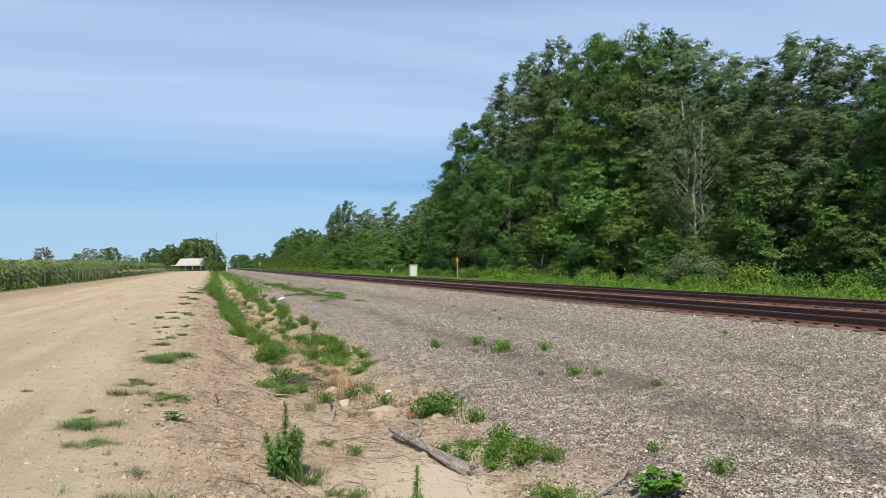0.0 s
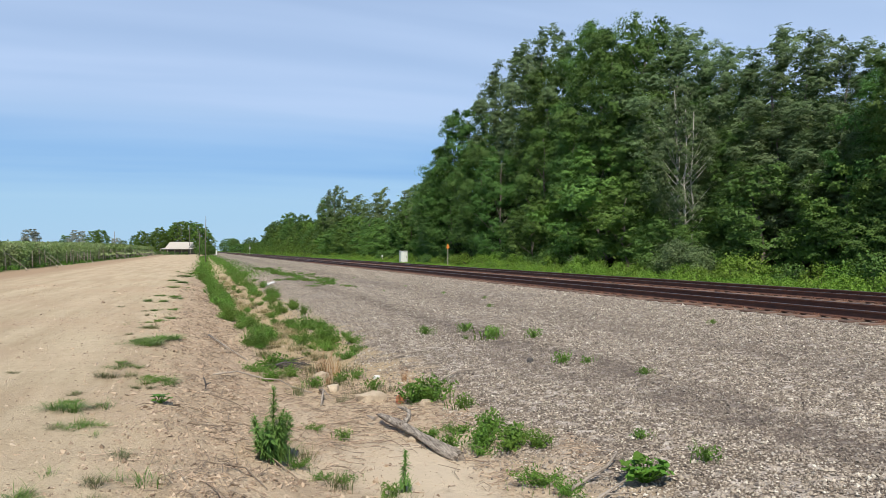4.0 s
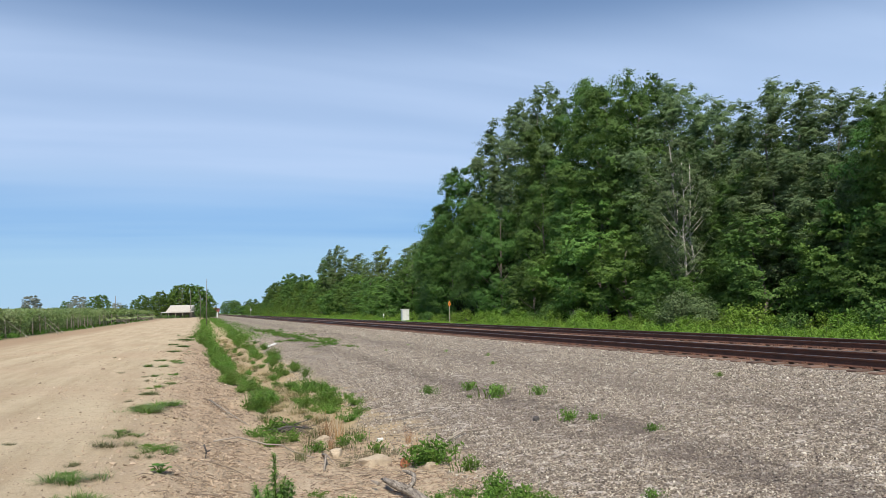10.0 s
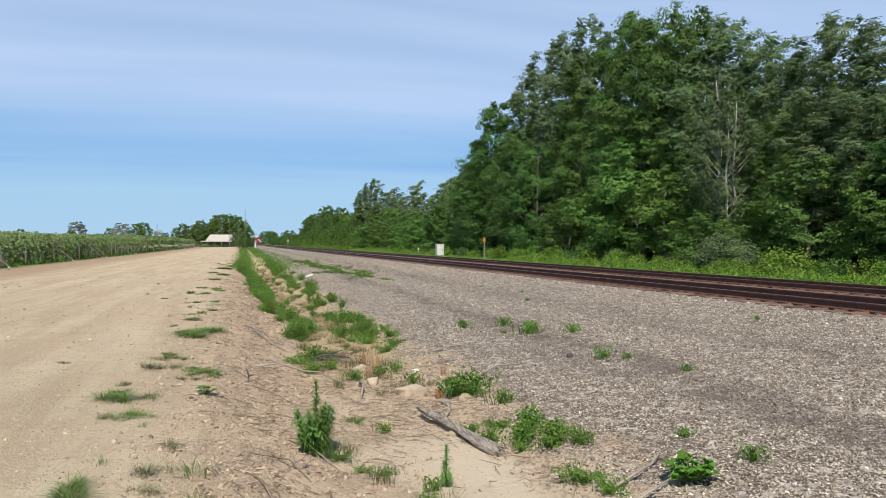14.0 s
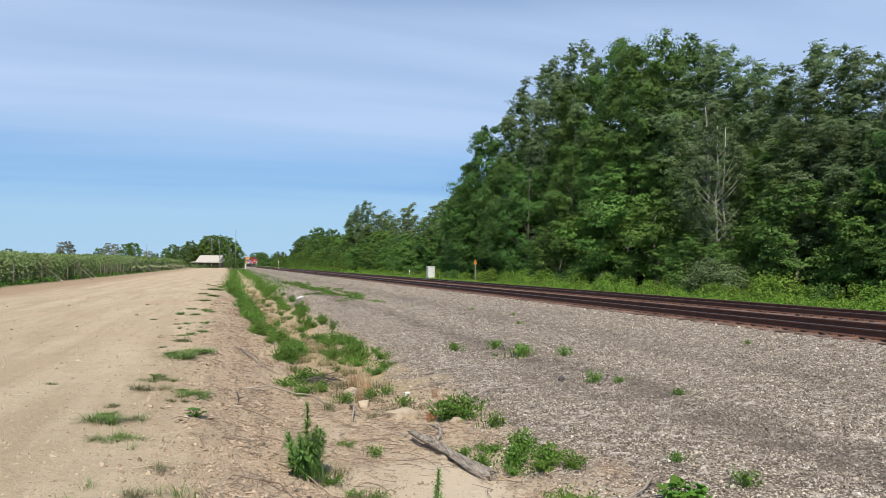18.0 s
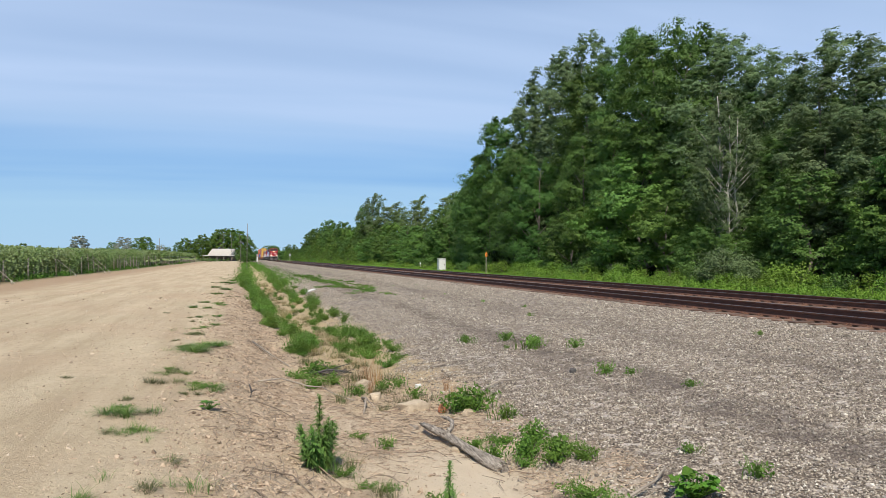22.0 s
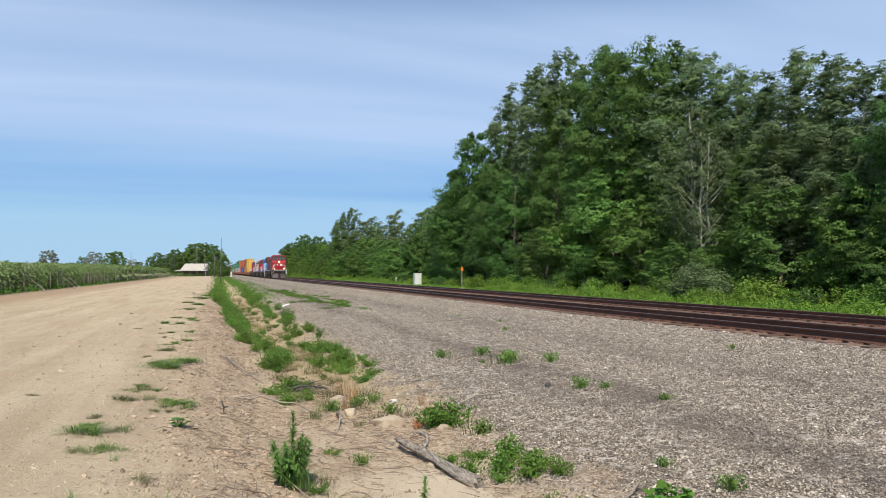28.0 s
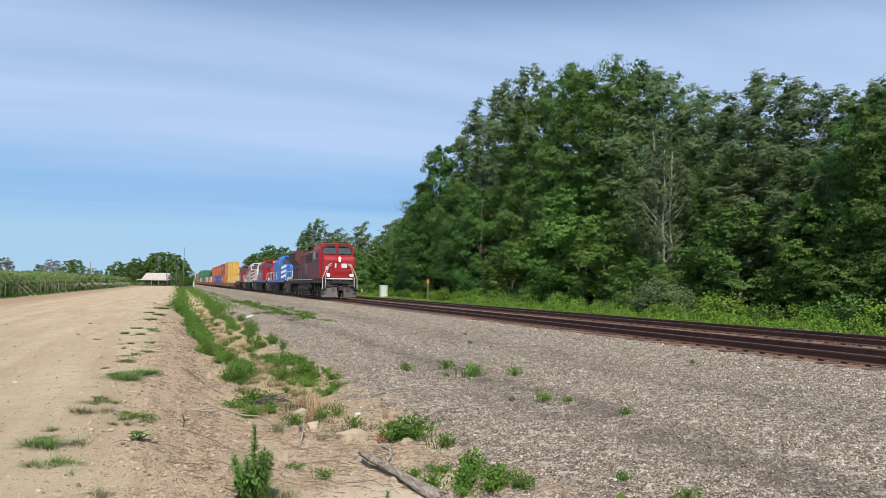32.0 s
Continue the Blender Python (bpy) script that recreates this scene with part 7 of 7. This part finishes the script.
    # leafy mats on the road's edge
    for x, y, q in ((-0.86, 13.2, 0.55), (-0.5, 13.9, 0.6), (-0.98, 13.6, 0.4), (-0.7, 12.9, 0.4), (-0.43, 9.7, 0.55), (-0.98, 11.0, 0.35), (-0.55, 9.95, 0.35), (-1.2, 8.3, 0.35), (-0.97, 7.3, 0.3), (-0.8, 17.5, 0.5), (-0.6, 21, 0.6), (-0.7, 26, 0.7), (-0.6, 38, 0.9), (-0.5, 47, 1.2), (-0.4, 52, 1.3)):
        put(sprawl, x, y, q, rng.uniform(0, 360), q * 0.55, dz=-0.01)
    # straw-dry grass along the bottom of the ditch
    straw = tuft("dry straw-coloured grass in the ditch bottom", 56, 150, 0.28, 0.3, 0.0035, 0.9, M_STRAW)
    for k in range(44):
        y = 13.8 + 46 * (k / 44) ** 1.5
        put(straw, 1.75 + rng.uniform(-0.55, 0.5), y, rng.uniform(0.35, 0.7) * (1 + y / 50), rng.uniform(0, 360))
    discard(straw)
    rust = tuft("tall rust-coloured dry grass beside the pale rocks", 57, 46, 0.62, 0.12, 0.0026, 0.35, M_RUST)
    for x, y, s in ((2.1, 12.2, 1.0), (2.25, 11.9, 0.8), (2.0, 11.2, 0.6), (2.9, 9.9, 0.6), (3.0, 10.6, 0.5)):
        put(rust, x, y, s, rng.uniform(0, 360))
    discard(rust)
    pale = tuft("thin olive grass among the rocks of the ditch", 58, 90, 0.26, 0.24, 0.0026, 0.7, M_OLIVE)
    for x, y, s in ((1.7, 11.3, 1.0), (2.2, 11.0, 0.9), (1.45, 10.6, 0.8), (2.2, 10.3, 0.8), (2.6, 10.2, 0.8), (1.9, 12.4, 1.1), (2.5, 12.4, 1.0), (1.1, 11.7, 0.9), (1.3, 11.9, 0.9), (2.0, 9.9, 0.6), (3.2, 9.7, 0.7), (1.2, 6.2, 0.7), (1.5, 5.4, 0.8), (1.0, 6.9, 0.6)):
        put(pale, x, y, s, rng.uniform(0, 360))
    for k in range(46):
        y = 13.5 + 36 * (k / 46) ** 1.4
        put(pale, 1.75 + rng.uniform(-0.6, 0.6), y, rng.uniform(0.6, 1.2), rng.uniform(0, 360), rng.uniform(0.5, 1.0))
        if k % 3 == 0:
            put(leafy, 1.75 + rng.uniform(-0.5, 0.5), y, rng.uniform(0.3, 0.55), rng.uniform(0, 360))
    discard(pale)
    # thin green on the gravel further off
    for k in range(130):
        y = 33 + 38 * rng.random()
        x = np.interp(y, (33, 45, 71), (6.2, 6.2, 6.0)) + rng.gauss(0, 0.55)
        put(rng.choice((small, sprawl, sprawl)), float(x), y, rng.uniform(0.6, 1.2), rng.uniform(0, 360), rng.uniform(0.35, 0.8))
    for k in range(14):
        put(small, rng.uniform(4.5, 10.5), rng.uniform(9, 45), rng.uniform(0.4, 0.9), rng.uniform(0, 360))
    for p in (green, low, olive, thin, leafy, sprawl, tall, small):
        discard(p)
    h = horseweed("bushy upright horseweed growing on the bank", 71, 0.66, 17, 300)
    h.matrix_basis = pose(*on(0.70, 6.78))
    v, f = blades(np.random.default_rng(72), 130, 0.28, 0.14, 0.003, 0.8)
    tagged(part_mesh("grass", mesh_from("grass", v, f), M_GRASS, h), kind="stuff")
    h2 = horseweed("single young horseweed standing in the silt", 73, 0.36, 1, 190, 0.085)
    h2.matrix_basis = pose(*on(1.76, 6.1))
    b = broadleaf("round-leaved green vine plant on the gravel", 74, 36, 0.18, 0.1)
    b.matrix_basis = pose(*on(3.55, 5.12))
    b2 = broadleaf("small broad-leaved weed at the road edge", 75, 9, 0.09, 0.08)
    b2.matrix_basis = pose(*on(-0.33, 8.2))
    b2.scale = (1.1, 1.1, 0.45)



def build_far_ditch_grass():
    """Grass and weeds that run on along the ditch and the gravel edge, too far off to tell apart."""
    rng = np.random.default_rng(8)
    n = 16000
    y = 50 + 210 * rng.uniform(0, 1, n) ** 1.6
    x = np.where(rng.uniform(0, 1, n) < 0.5, 0.6, 2.9) + rng.normal(size=n) * 0.45 + (y - 50) * 0.006
    x = np.where(rng.uniform(0, 1, n) < 0.12, 4.6 + rng.normal(size=n) * 0.9, x)
    keep = vnoise(x * 0.8, y * 0.12, 15) > rng.uniform(-0.9, 0.4, n)
    x, y = x[keep], y[keep]
    z = gz(x, y) + 0.42 * rng.uniform(0, 1, len(x)) ** 1.3 * np.where(x > 4, 0.4, 1)
    me = leaf_mesh("ditch_grass", np.stack([x, y, z], 1), 0.1 + 0.0011 * y, rng, -0.7, 0.4)
    tagged(part_mesh("ditch_grass", me, M_WEED), "green grass running along the ditch into the distance", "grass", kind="stuff")


build_weeds()
build_far_ditch_grass()


# ---- pieces of the tracks ----
build_ties(TRACK_NEAR, RAIL_X, 1)
build_ties(TRACK_FAR, FAR_X, 2)


def train_front(t):
    """Distance of the leading coupler along the track."""
    return 59.9 + 23.35 * (32.0 - t)


def sway(ob, rows_every, lean, turn, seed):
    """A crown that stirs in the wind; its trunk stands still."""
    rng = random.Random(seed)
    a, b, w = rng.uniform(0, 6.3), rng.uniform(0, 6.3), rng.uniform(1.6, 2.4)
    rows = []
    for k in range(int(32 / rows_every) + 1):
        t = k * rows_every
        g = 0.6 + 0.4 * math.sin(0.5 * t + b)
        rows.append((t, pose(0, 0, 0, lean * g * math.sin(w * t + a), lean * g * math.sin(w * 0.83 * t + b), turn * g * math.sin(w * 1.3 * t + a))))
    walk(ob, rows)


def motions():
    k = 0
    for ob in list(scene.objects):
        if ob.parent is None and ob.name.split(".")[0] in ("maple_tree", "poplar_tree", "birch_tree", "young_tree") and ob.location.y < 112 and ob.location.x > 20:
            k += 1
            for c in ob.children:
                if c.name.startswith("crown"):
                    sway(c, 0.5, 0.35, 0.6, k)
        elif ob.parent is None and ob.name.startswith("horseweed"):
            k += 1
            for c in ob.children:
                if c.name.startswith("foliage"):
                    sway(c, 0.5, 1.2, 1.5, k)
    for ob, back in TRAIN:
        x, z = ob.location.x, ob.location.z
        walk(ob, [(t, pose(RAIL_X + x, train_front(t) + back, RAIL_TOP + 0.003 + z)) for t in (0.0, 8.0, 16.0, 24.0, 32.0)])


motions()
